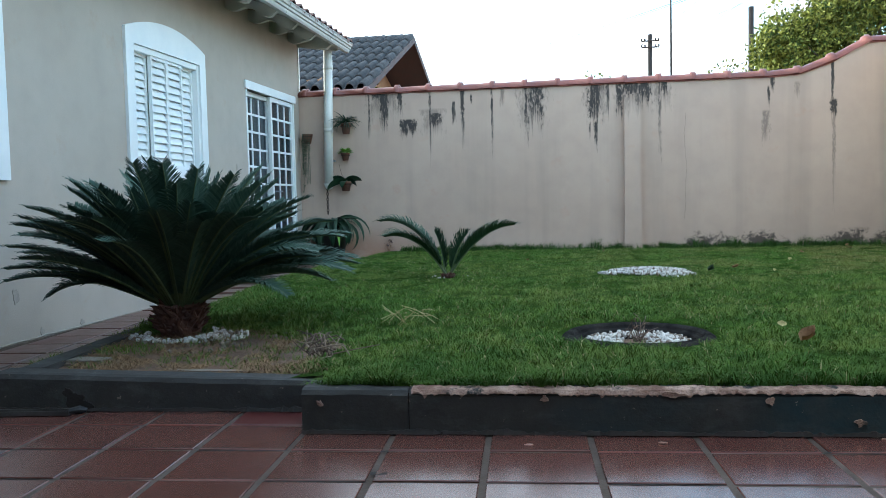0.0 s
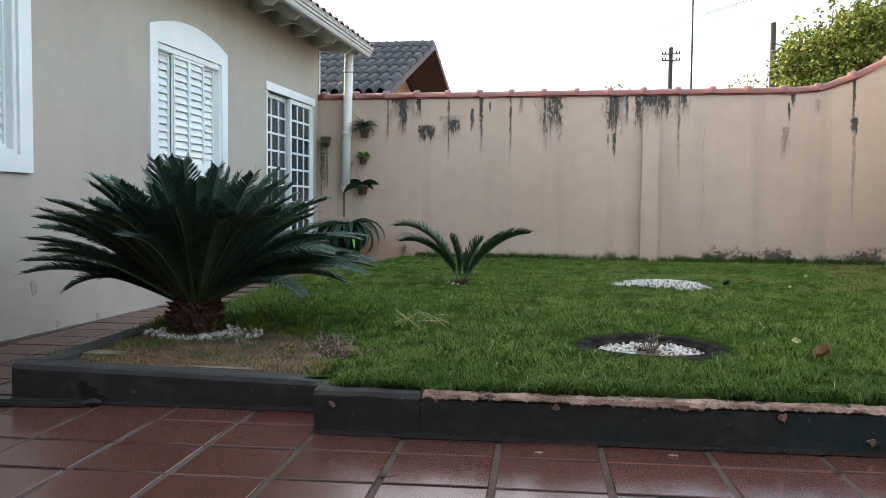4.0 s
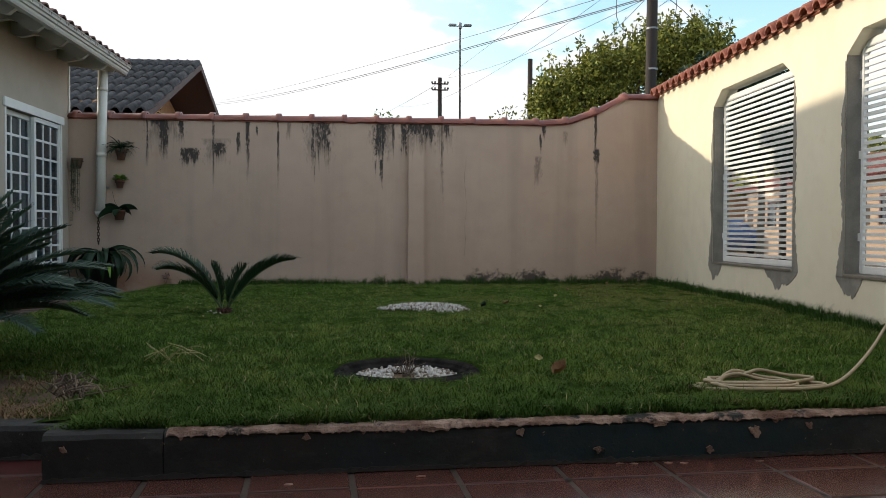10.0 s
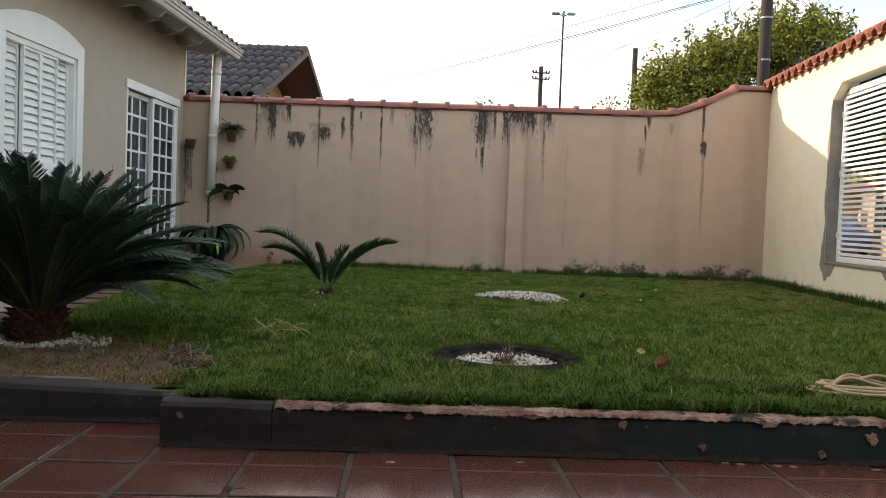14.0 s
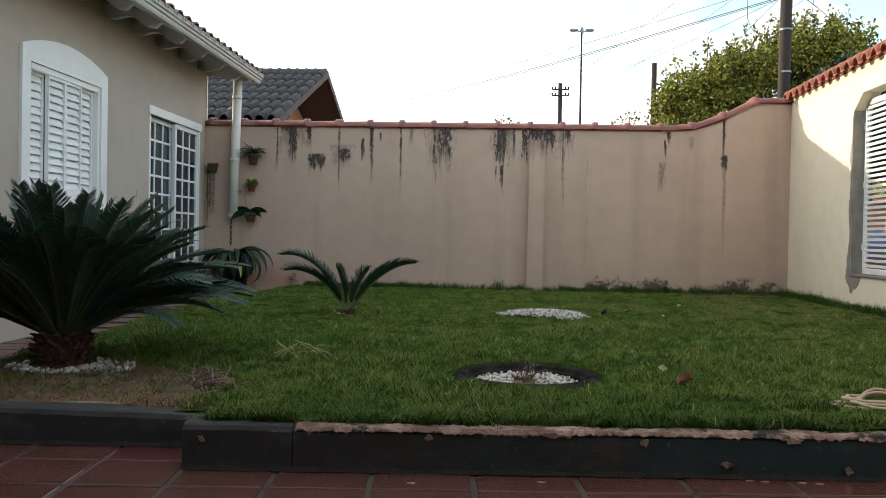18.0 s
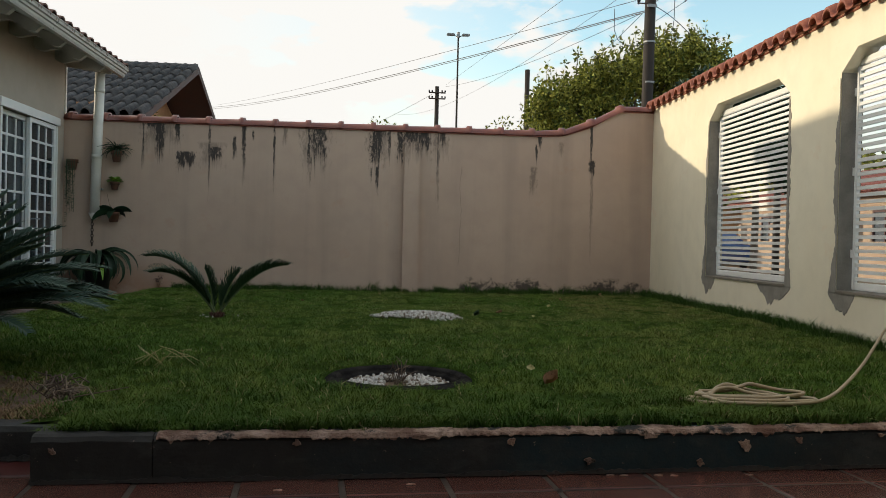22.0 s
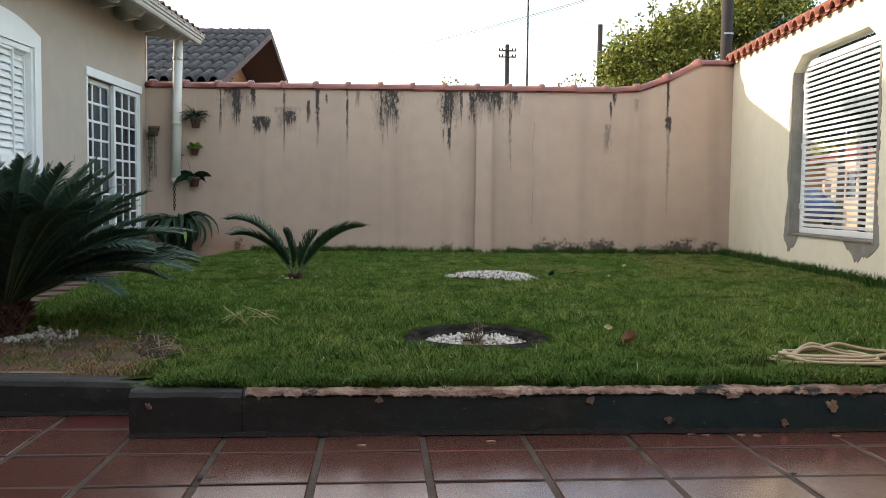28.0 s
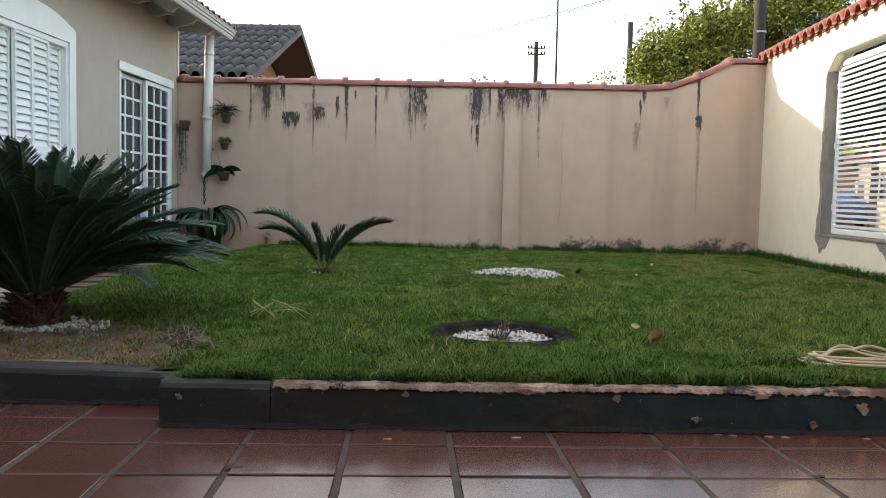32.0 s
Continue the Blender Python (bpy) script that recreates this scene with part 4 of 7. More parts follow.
gut = [(0.0, 0.0), (0.045, 0.0), (0.055, 0.02), (0.06, 0.04), (0.075, 0.048), (0.08, 0.07), (0.095, 0.078), (0.10, 0.10), (0.108, 0.112), (0.104, 0.118), (0.092, 0.104), (0.07, 0.06), (0.04, 0.012), (0.006, 0.012), (0.006, 0.11), (0.0, 0.11)]
gutter = part("gutter", extrude_profile(gut, lambda a, b, s: Vector((EAVE_X - 0.045 + a, s, EAVE_Z - 0.02 + b)), (-4.6, ROOF_END + 0.02)), M_GUTTER,
              label="moulded pale metal rain gutter along the eaves", category="gutter")
part("end_cap", extrude_profile(gut[:10] + [(0.0, 0.11)], lambda a, b, s: Vector((EAVE_X - 0.045 + a, s, EAVE_Z - 0.02 + b)), (ROOF_END + 0.02, ROOF_END + 0.025)), M_GUTTER, gutter)
for i in range(8):
    y = 9.6 - 1.5 * i
    part("joint_strap", extrude_profile([(p * 1.03 - 0.001, q - 0.003) for p, q in gut[:10]] + [(0.0, 0.112)], lambda a, b, s: Vector((EAVE_X - 0.045 + a, s, EAVE_Z - 0.02 + b)), (y, y + 0.012)), M_GUTTER, gutter)

RIDGE_X = -6.55
roof = empty("house_roof", "low pitched roof of dark brown barrel tiles", "roof", kind="structure")
part("roof_board", extrude_profile([(EAVE_X - 0.03, EAVE_Z + 0.066), (RIDGE_X, EAVE_Z + 0.066 + SLOPE * (EAVE_X - RIDGE_X)), (-10.1, EAVE_Z + 0.066), (-10.1, EAVE_Z + 0.095), (RIDGE_X, EAVE_Z + 0.10 + SLOPE * (EAVE_X - RIDGE_X)), (EAVE_X - 0.03, EAVE_Z + 0.095)],
     lambda a, b, s: Vector((a, s, b)), (-4.6, ROOF_END)), M_HOUSETILE, roof)
PITCH = 0.215


def tile_column(length, radius, courses, lap=0.012):
    """One column of barrel tiles running up a slope along -x, stepped at each course; and its flat pan."""
    bm = bmesh.new()
    segs = 6
    step = length / courses
    for c in range(courses):
        rows = []
        for x, r, lift in ((-step * c + (0.02 if c else 0.0), radius, lap), (-step * (c + 1), radius * 0.86, 0.0)):
            rows.append([bm.verts.new((x, -r * math.cos(math.pi * k / segs), r * 0.72 * math.sin(math.pi * k / segs) + lift)) for k in range(segs + 1)])
        a, b = rows
        for k in range(segs):
            bm.faces.new((a[k], a[k + 1], b[k + 1], b[k]))
        inner = [bm.verts.new(v.co * 1.0 + Vector((0, -v.co.y * 0.14, -0.016))) for v in a]
        for k in range(segs):
            bm.faces.new((a[k + 1], a[k], inner[k], inner[k + 1]))
    me = bpy.data.meshes.new("tile_column")
    bm.to_mesh(me)
    bm.free()
    return me


tilt = math.degrees(math.atan(SLOPE))
run = (EAVE_X + 0.06 - RIDGE_X) / math.cos(math.atan(SLOPE))
col = tile_column(run, 0.088, 10)
col.materials.append(M_HOUSETILE)
for i in range(int((ROOF_END + 4.6) / PITCH)):
    o = put("tile_column", col, roof)
    o.matrix_local = pose(EAVE_X + 0.055, ROOF_END - 0.09 - PITCH * i, EAVE_Z + 0.062, 0, tilt, 0)

# brown corner strip at the house end
part("corner_strip", box(HOUSE_X - 0.045, HOUSE_X + 0.012, 10.237, 10.285, 2.20, 2.86, 0.004), M_PIPE, label="pale painted board strip at the house corner", category="corner strip", kind="structure")

# downpipe
pipe = part("downpipe", tube([(-2.985, 10.17, 2.74), (-3.022, 10.17, 1.06)], 0.056, 18), M_PIPE, label="cream plastic downpipe fixed to the garden wall", category="downpipe", smooth=True)
for z in (2.50, 1.72):
    part("socket", tube([(-2.985 - 0.022 * (2.74 - z), 10.17, z), (-2.985 - 0.022 * (2.69 - z), 10.17, z + 0.05)], 0.061, 18), M_PIPE, pipe, smooth=True)
part("shoe", tube([(-3.022, 10.17, 1.075), (-3.025, 10.17, 1.05), (-3.06, 10.165, 1.03)], 0.057, 18), M_PIPE, pipe, smooth=True)
for z in (2.2, 1.35):
    part("bracket", box(-3.055, -2.945, 10.20, 10.243, z, z + 0.025), M_STEEL, pipe)

# ---------------------------------------------------------------- back wall
CAP_Z = 2.19
top_cut = [(-9.5, CAP_Z), (2.35, CAP_Z), (2.66, CAP_Z + 0.02), (3.03, CAP_Z + 0.15), (3.37, CAP_Z + 0.35), (4.0, CAP_Z + 0.35)]


def wall_top(x):
    for (a, p), (b, q) in zip(top_cut, top_cut[1:]):
        if x <= b:
            return p + (q - p) * (x - a) / (b - a)
    return top_cut[-1][1]


bm = bmesh.new()
xs = sorted({-9.5, -3.41, *[-3 + 0.25 * i for i in range(28)], *[p[0] for p in top_cut]})
rings = [[bm.verts.new((x, back_y(x) + d, z)) for d, z in ((0, -0.05), (0.15, -0.05), (0.15, wall_top(x)), (0, wall_top(x)))] for x in xs]
for a, b in zip(rings, rings[1:]):
    for k in range(4):
        bm.faces.new((a[k], b[k], b[(k + 1) % 4], a[(k + 1) % 4]))
bm.faces.new(rings[0])
bm.faces.new(rings[-1][::-1])
bmesh.ops.recalc_face_normals(bm, faces=bm.faces[:])
wall_back = part("wall_back", bm, M_BACK, label="cream garden wall with black mildew streaks", category="wall", kind="structure")
pil = box(0.640, 0.838, back_y(0.7) - 0.075, back_y(0.7) + 0.004, 0.05, 2.045, 0.006)
part("pilaster", pil, M_BACK, wall_back)
part("pilaster_foot", box(0.636, 0.842, back_y(0.7) - 0.082, back_y(0.7) + 0.002, 0.05, 0.885, 0.005), M_BACK, wall_back)
# hairline crack that runs down the wall beside the pilaster
cv, cf = [], []
for i in range(61):
    z = 1.80 - 1.25 * i / 60
    x = 1.355 + 0.03 * noise.noise((z * 3, 0, 0)) + 0.014 * noise.noise((z * 15, 4, 0))
    w = max(0.0004, 0.0009 + 0.0012 * noise.noise((z * 22, 1, 1)))
    cv += [(x - w, back_y(x) - 0.003, z), (x + w, back_y(x) - 0.003, z)]
    if i:
        cf.append((2 * i - 2, 2 * i - 1, 2 * i + 1, 2 * i))
put("crack", mesh_of("crack", cv, cf, M_CREVICE), wall_back)


def ridge_tile(length=0.40, r=0.105):
    """A half-round clay capping tile with a raised collar at one end."""
    bm = bmesh.new()
    segs = 10
    prof = [(0.0, 1.30), (0.055, 1.30), (0.07, 1.0), (length + 0.03, 0.9)]
    rows = [[bm.verts.new((x, -r * s * math.cos(math.pi * k / segs), r * s * 0.72 * math.sin(math.pi * k / segs))) for k in range(segs + 1)] for x, s in prof]
    for a, b in zip(rows, rows[1:]):
        for k in range(segs):
            bm.faces.new((a[k], b[k], b[k + 1], a[k + 1]))
    for row in (rows[0], rows[-1]):
        c = [bm.verts.new((v.co.x, v.co.y * 0.86, v.co.z * 0.84 - 0.004)) for v in row]
        for k in range(segs):
            bm.faces.new((row[k], row[k + 1], c[k + 1], c[k]))
    me = bpy.data.meshes.new("capping_tile")
    bm.to_mesh(me)
    bm.free()
    me.materials.append(M_CLAY)
    me.polygons.foreach_set("use_smooth", [True] * len(me.polygons))
    return me


cap_me = ridge_tile()
coping = empty("wall_coping", "glossy red clay capping tiles along the garden wall", "coping", kind="structure")
rng = random.Random(4)
x = -3.70
while x < 3.5:
    nx = x + 0.3985
    z0, z1 = wall_top(x), wall_top(nx)
    if x > 2.1:
        nx = x + 0.385
        z1 = wall_top(nx)
    o = put("capping_tile", cap_me, coping)
    o.matrix_local = Matrix.Translation((nx, back_y(x) + 0.075, z1 + 0.004)) @ Euler((rng.uniform(-0.02, 0.02), -math.atan2(z0 - z1, nx - x) , math.pi + rng.uniform(-0.012, 0.012))).to_matrix().to_4x4()
    x = nx
o = put("capping_tile", cap_me, coping)
o.matrix_local = pose(4.00, back_y(4) + 0.075, wall_top(4) + 0.006, 0, 0, 180)
# mortar bed under the capping
bm = bmesh.new()
xs2 = [-3.70 + 0.07 * i for i in range(110)]
rings = []
for x in xs2:
    e = 0.008 * noise.noise((x * 8, 0, 0))
    z = wall_top(x)
    rings.append([bm.verts.new((x, back_y(x) + d, zz)) for d, zz in ((-0.018 + e, z - 0.012 + e), (0.166, z - 0.012), (0.14, z + 0.035), (0.012 + e, z + 0.03))])
for a, b in zip(rings, rings[1:]):
    for k in range(4):
        bm.faces.new((a[k], b[k], b[(k + 1) % 4], a[(k + 1) % 4]))
part("mortar_bed", bm, M_CLAY, wall_back, "reddish mortar under the capping tiles")

# ---------------------------------------------------------------- street wall
OPEN = ((1.89, 3.66), (4.47, 6.24))
OZ = (0.54, 2.315)
RTOP = 2.60
bm = holed_wall([0.0, 15.0], [-0.05, RTOP], [(a, b, *OZ) for a, b in OPEN], street, 0.17)
wall_right = part("wall_right", bm, M_RIGHT, label="cream street wall with two grilled openings", category="wall", kind="structure")
for a, b in OPEN:
    for u, s in ((a, 1), (b, -1)):
        fill = bmesh.new()
        tri = [(u, OZ[1]), (u + s * 0.21, OZ[1]), (u, OZ[1] - 0.15)]
        lo = [fill.verts.new(street(p, 0.0, q)) for p, q in tri]
        hi = [fill.verts.new(street(p, 0.17, q)) for p, q in tri]
        fill.faces.new(lo)
        fill.faces.new(hi[::-1])
        for i in range(3):
            fill.faces.new((lo[i], hi[i], hi[(i + 1) % 3], lo[(i + 1) % 3]))
        bmesh.ops.recalc_face_normals(fill, faces=fill.faces[:])
        part("corner_fillet", fill, M_RIGHT, wall_right)


def cement_edge(a, b, seed):
    """Ragged grey cement left round an opening: along both sides, heavier at the lower corners."""
    def strip(name, pts):
        v, f = [], []
        for (iu, iv), (ou, ov) in pts:
            v += [street(iu, -0.004, iv), street(ou, -0.004, ov), street(ou + (ou - iu) * 0.05, 0.001, ov + (ov - iv) * 0.05)]
        for i in range(len(pts) - 1):
            k = 3 * i
            f += [(k, k + 1, k + 4, k + 3), (k + 1, k + 2, k + 5, k + 4)]
        put(name, mesh_of(name, v, f, M_GREYPATCH), wall_right)
    for side, u in ((-1, a), (1, b)):
        pts = []
        for i in range(181):
            t = i / 180
            z = OZ[0] - 0.02 + (OZ[1] - 0.17 - OZ[0]) * t
            w = 0.046 + 0.030 * noise.noise((t * 6, seed, side)) + 0.016 * noise.noise((t * 23, seed, side)) + 0.012 * noise.noise((t * 61, seed, side)) + 0.06 * smoothstep(0.22, 0.0, t) - 0.035 * smoothstep(0.72, 0.98, t)
            pts.append(((u, z), (u + side * max(0.012, w), z)))
        strip("cement_edge", pts)
    for u0, u1, deep in ((a - 0.11, a + 0.26, 0.17), (b - 0.52, b + 0.11, 0.17)):
        pts = []
        for i in range(121):
            t = i / 120
            u = u0 + (u1 - u0) * t
            w = deep * math.sin(math.pi * min(1, t * 1.02)) ** 0.6 * (0.80 + 0.35 * noise.noise((t * 4, seed, 4)) + 0.14 * noise.noise((t * 14, seed, 4)) + 0.10 * noise.noise((t * 43, seed, 4)))
            pts.append(((u, OZ[0] - 0.012), (u, OZ[0] - 0.012 - max(0.008, w))))
        strip("cement_edge", pts)
    # reveal lining in the cement colour, its grey holding the inner-side shade too
    for u, s in ((a, 1), (b, -1)):
        v = [street(u + s * 0.003, d, z) for d in (0.002, 0.168) for z in (OZ[0], OZ[1] - 0.15)]
        put("reveal_lining", mesh_of("reveal_lining", v, [(0, 1, 3, 2)], M_GREYPATCH), wall_right)
    v = [street(u, d, OZ[0] + 0.004) for d in (-0.012, 0.168) for u in (a + 0.003, b - 0.003)]
    v += [street(u, -0.012, OZ[0] - 0.014) for u in (a + 0.003, b - 0.003)]
    put("opening_sill", mesh_of("opening_sill", v, [(0, 1, 3, 2), (0, 1, 5, 4)], M_STONE), wall_right)


for i, (a, b) in enumerate(OPEN):
    cement_edge(a, b, i * 7.3)


def grille(a, b):
    g = empty("window_grille", "white painted steel grille of flat horizontal slats", "grille", "grilles in the street wall")
    d0, d1 = 0.098, 0.128
    z0, z1 = 0.553, 2.262

    def bar(name, u0, u1, za, zb, da=d0, db=d1, bev=0.0):
        bm = bmesh.new()
        vs = [bm.verts.new(street(u, d, z)) for u in (u0, u1) for d in (da, db) for z in (za, zb)]
        for f in ((0, 1, 3, 2), (4, 6, 7, 5), (0, 4, 5, 1), (2, 3, 7, 6), (0, 2, 6, 4), (1, 5, 7, 3)):
            bm.faces.new([vs[i] for i in f])
        bmesh.ops.recalc_face_normals(bm, faces=bm.faces[:])
        if bev:
            bmesh.ops.bevel(bm, geom=bm.edges[:], offset=bev, segments=2, affect="EDGES")
        part(name, bm, M_GRILLE, g)
    bar("side_rail", a + 0.03, a + 0.065, z0, z1, bev=0.006)
    bar("side_rail", b - 0.065, b - 0.03, z0, z1, bev=0.006)
    bar("top_rail", a + 0.065, b - 0.065, z1 - 0.055, z1, bev=0.006)
    bar("bottom_rail", a + 0.065, b - 0.065, z0, z0 + 0.055, bev=0.006)
    n = 31
    for i in range(n):
        z = z0 + 0.055 + (z1 - z0 - 0.11) * (i + 0.5) / n
        bar("slat", a + 0.065, b - 0.065, z - 0.0130, z + 0.0130, d0 + 0.004, d1 - 0.004)
    for z in (0.82, 1.43, 2.02):
        bar("fixing_lug", a + 0.001, a + 0.03, z - 0.03, z + 0.03, 0.10, 0.124)
        bar("fixing_lug", b - 0.03, b - 0.001, z - 0.03, z + 0.03, 0.10, 0.124)
    return g


for a, b in OPEN:
    grille(a, b)


def coping_tile():
    """A short roll of clay tile laid across the wall, with its pan beside it; falls to both sides of the wall."""
    bm = bmesh.new()
    prof = []
    for k in range(9):
        a = math.pi * k / 8
        prof.append((-0.066 * math.cos(a) - 0.042, 0.078 * math.sin(a)))
    prof += [(0.05, -0.016), (0.09, -0.018), (0.125, 0.0)]
    line = [(-0.10, -0.035), (-0.03, 0.0), (0.085, 0.022), (0.20, 0.0), (0.27, -0.035)]
    rows = [[bm.verts.new((p, d, q + h)) for p, q in prof] for d, h in line]
    under = [[bm.verts.new((p, d, q * 0.8 + h - 0.016)) for p, q in prof] for d, h in line]
    for A, B in zip(rows, rows[1:]):
        for k in range(len(prof) - 1):
            bm.faces.new((A[k], A[k + 1], B[k + 1], B[k]))
    for A, B in zip(under, under[1:]):
        for k in range(len(prof) - 1):
            bm.faces.new((A[k + 1], A[k], B[k], B[k + 1]))
    for e in (0, -1):
        for k in range(len(prof) - 1):
            q = (rows[e][k], rows[e][k + 1], under[e][k + 1], under[e][k])
            bm.faces.new(q if e else q[::-1])
    bmesh.ops.recalc_face_normals(bm, faces=bm.faces[:])
    me = bpy.data.meshes.new("roll_tile")
    bm.to_mesh(me)
    bm.free()
    me.materials.append(M_CLAYROOF)
    me.polygons.foreach_set("use_smooth", [True] * len(me.polygons))
    return me


roll = coping_tile()
coping2 = empty("street_wall_coping", "rough red clay roll tiles on the street wall", "coping", kind="structure")
basis = Matrix((RIGHT_U, RIGHT_N, Vector((0, 0, 1)))).transposed().to_4x4()
rng = random.Random(8)
for i in range(70):
    o = put("roll_tile", roll, coping2)
    o.matrix_local = Matrix.Translation(street(0.10 + 0.207 * i, 0, RTOP + 0.022)) @ basis @ Euler((rng.uniform(-0.03, 0.03), rng.uniform(-0.03, 0.03), rng.uniform(-0.04, 0.04))).to_matrix().to_4x4()
v = [street(u, d, z) for u in (0.0, 15.0) for d, z in ((-0.012, RTOP - 0.02), (0.182, RTOP - 0.02), (0.15, RTOP + 0.03), (0.02, RTOP + 0.03))]
put("mortar_bed", mesh_of("mortar_bed", v, [(0, 4, 5, 1), (1, 5, 6, 2), (2, 6, 7, 3), (3, 7, 4, 0)], M_CLAYROOF), wall_right)

# unseen slab, added to keep overhead sky light off patio and lawn
part("carport_ceiling", box(HOUSE_X + 0.62, 3.30, -4.6, 0.75, 2.62, 2.72), M_EAVE, label="unseen slab added over the patio to block sky light", category="ceiling", kind="structure")
# wall behind the camera that closes the yard
part("wall_front", box(HOUSE_X + 0.002, 3.35, -4.75, -4.6, -0.05, 2.6), M_HOUSE, label="plain greige wall closing the yard", category="wall", kind="structure")

# ---------------------------------------------------------------- kerbs
def kerb_strip(name, p0, p1, depth, tops, seed, label, rough=0.006):
    """A cast kerb from p0 to p1 (front foot), uneven, with a softened and chipped top edge."""
    p0, p1 = Vector((*p0, 0)), Vector((*p1, 0))
    along = (p1 - p0).normalized()
    back = Vector((-along.y, along.x, 0))
    n = max(8, int((p1 - p0).length / 0.035))
    bm = bmesh.new()
    rings = []
    for i in range(n + 1):
        p = p0 + (p1 - p0) * (i / n)
        s = i * 0.035
        top = tops[0] + (tops[1] - tops[0]) * i / n
        w = [rough * noise.noise((s * 3, q, seed)) + rough * 0.6 * noise.noise((s * 13, q, seed)) for q in (0, 5, 10, 15)]
        sec = [(w[0] * 0.5, -0.01), (w[1] * 0.5, top * 0.5), (w[2], top - 0.022 + w[3]), (0.012 + w[1], top - 0.005 + w[2]), (0.03, top + w[3] * 0.6), (depth, top + w[0] * 0.6), (depth, -0.01)]
        rings.append([bm.verts.new(p + back * d + Vector((0, 0, z))) for d, z in sec])
    m = len(rings[0])
    for a, b in zip(rings, rings[1:]):
        for k in range(m):
            bm.faces.new((a[k], b[k], b[(k + 1) % m], a[(k + 1) % m]))
    bm.faces.new(rings[0])
    bm.faces.new(rings[-1][::-1])
    bmesh.ops.recalc_face_normals(bm, faces=bm.faces[:])
    return part(name, bm, M_KERB, label=label, category="kerb", kind="structure")


KX0, KJ = -0.927, -0.534
kerb_strip("kerb_end_block", (KX0, kerb_y(KX0)), (KJ - 0.002, kerb_y(KJ)), 0.15, (0.163, 0.161), 1.0, "dark grey painted kerb block at the lawn corner")
kerb = kerb_strip("kerb_lawn", (KJ + 0.002, kerb_y(KJ)), (3.62, kerb_y(3.62)), 0.13, (0.161, 0.156), 2.0, "dark grey kerb with a chipped pale top edge", 0.005)
kerb_bed = kerb_strip("kerb_bed", (-2.335, 3.045), (-0.915, 3.138), 0.11, (0.160, 0.124), 3.0, "low dark grey kerb of the planting bed", 0.004)
kerb_strip("kerb_bed_side", (-2.50, 4.45), (-2.335, 3.165), 0.13, (0.140, 0.157), 4.0, "dark grey kerb beside the house path", 0.004)
# mortar in the joint
part("joint_mortar", box(KJ - 0.0035, KJ + 0.0035, kerb_y(KJ) + 0.008, kerb_y(KJ) + 0.12, 0.0, 0.147), M_CREVICE, kerb)


def chipped_edge(x0, x1, parent, seed, low, high):
    """The broken top arris: a ragged band that shows pale mortar, wrapped over the edge."""
    v, f = [], []
    n = int((x1 - x0) / 0.006)
    for i in range(n + 1):
        x = x0 + (x1 - x0) * i / n
        y = kerb_y(x)
        rag = 0.9 * noise.noise((x * 12, 0, seed)) + 0.8 * noise.noise((x * 37, 0, seed)) + 0.7 * noise.noise((x * 83, 0, seed))
        a = max(-0.010, low + (high - low) * (0.12 + 0.95 * noise.noise((x * 2.1, 0, seed)) + 0.85 * rag))
        b = 0.045 + 0.03 * noise.noise((x * 6, 3, seed)) + 0.02 * noise.noise((x * 40, 3, seed))
        e = 0.004 * noise.noise((x * 50, 7, seed))
        zt = 0.164 + 0.003 * noise.noise((x * 5, 9, seed)) + 0.004 * noise.noise((x * 33, 9, seed))
        v += [(x, y - 0.0045, 0.148 - a), (x, y - 0.0050 + e * 0.4, 0.146 - a * 0.3), (x, y + 0.008 + e * 0.6, 0.1595), (x, y + 0.03, zt + e * 0.5), (x, y + b, zt + 0.002)]
        if i:
            k = 5 * i
            f += [(k - 5 + q, k + q, k + 1 + q, k - 4 + q) for q in range(4)]
    return put("chipped_edge", mesh_of("chipped_edge", v, f, M_CHIPPED), parent, "broken pale mortar along the top edge")


chipped_edge(KJ + 0.01, 3.60, kerb, 3.0, -0.003, 0.019)
rng = random.Random(31)
for x, z, ru, rv in ((-0.86, 0.11, 0.010, 0.012), (-0.05, 0.13, 0.012, 0.012), (0.40, 0.145, 0.03, 0.008), (0.72, 0.12, 0.014, 0.012), (1.02, 0.05, 0.018, 0.012), (1.25, 0.14, 0.03, 0.008), (1.63, 0.10, 0.022, 0.02), (1.85, 0.115, 0.013, 0.012), (2.2, 0.13, 0.012, 0.006), (1.45, 0.035, 0.012, 0.012), (2.6, 0.09, 0.012, 0.009)):
    blot("paint_chip", lambda u, d, v, x=x, z=z: Vector((x + u, kerb_y(x) - 0.004 + d, z + v)), ru, rv, M_CHIPPED, kerb, rng.randrange(999), 16, 0.005, jag=0.75)
# ragged weep hole with a dark stain
for u0, w0, ru, rv in ((-1.985, 0.045, 0.040, 0.034), (-2.015, 0.075, 0.024, 0.022), (-1.945, 0.020, 0.040, 0.018)):
    blot("weep_hole", lambda u, d, v, u0=u0, w0=w0: Vector((u0 + u, 3.045 + 0.0655 * (u0 + u + 2.335) - 0.002 + d, w0 + v)), ru, rv, M_CREVICE, kerb_bed, int(-u0 * 1000), 16, 0.004)
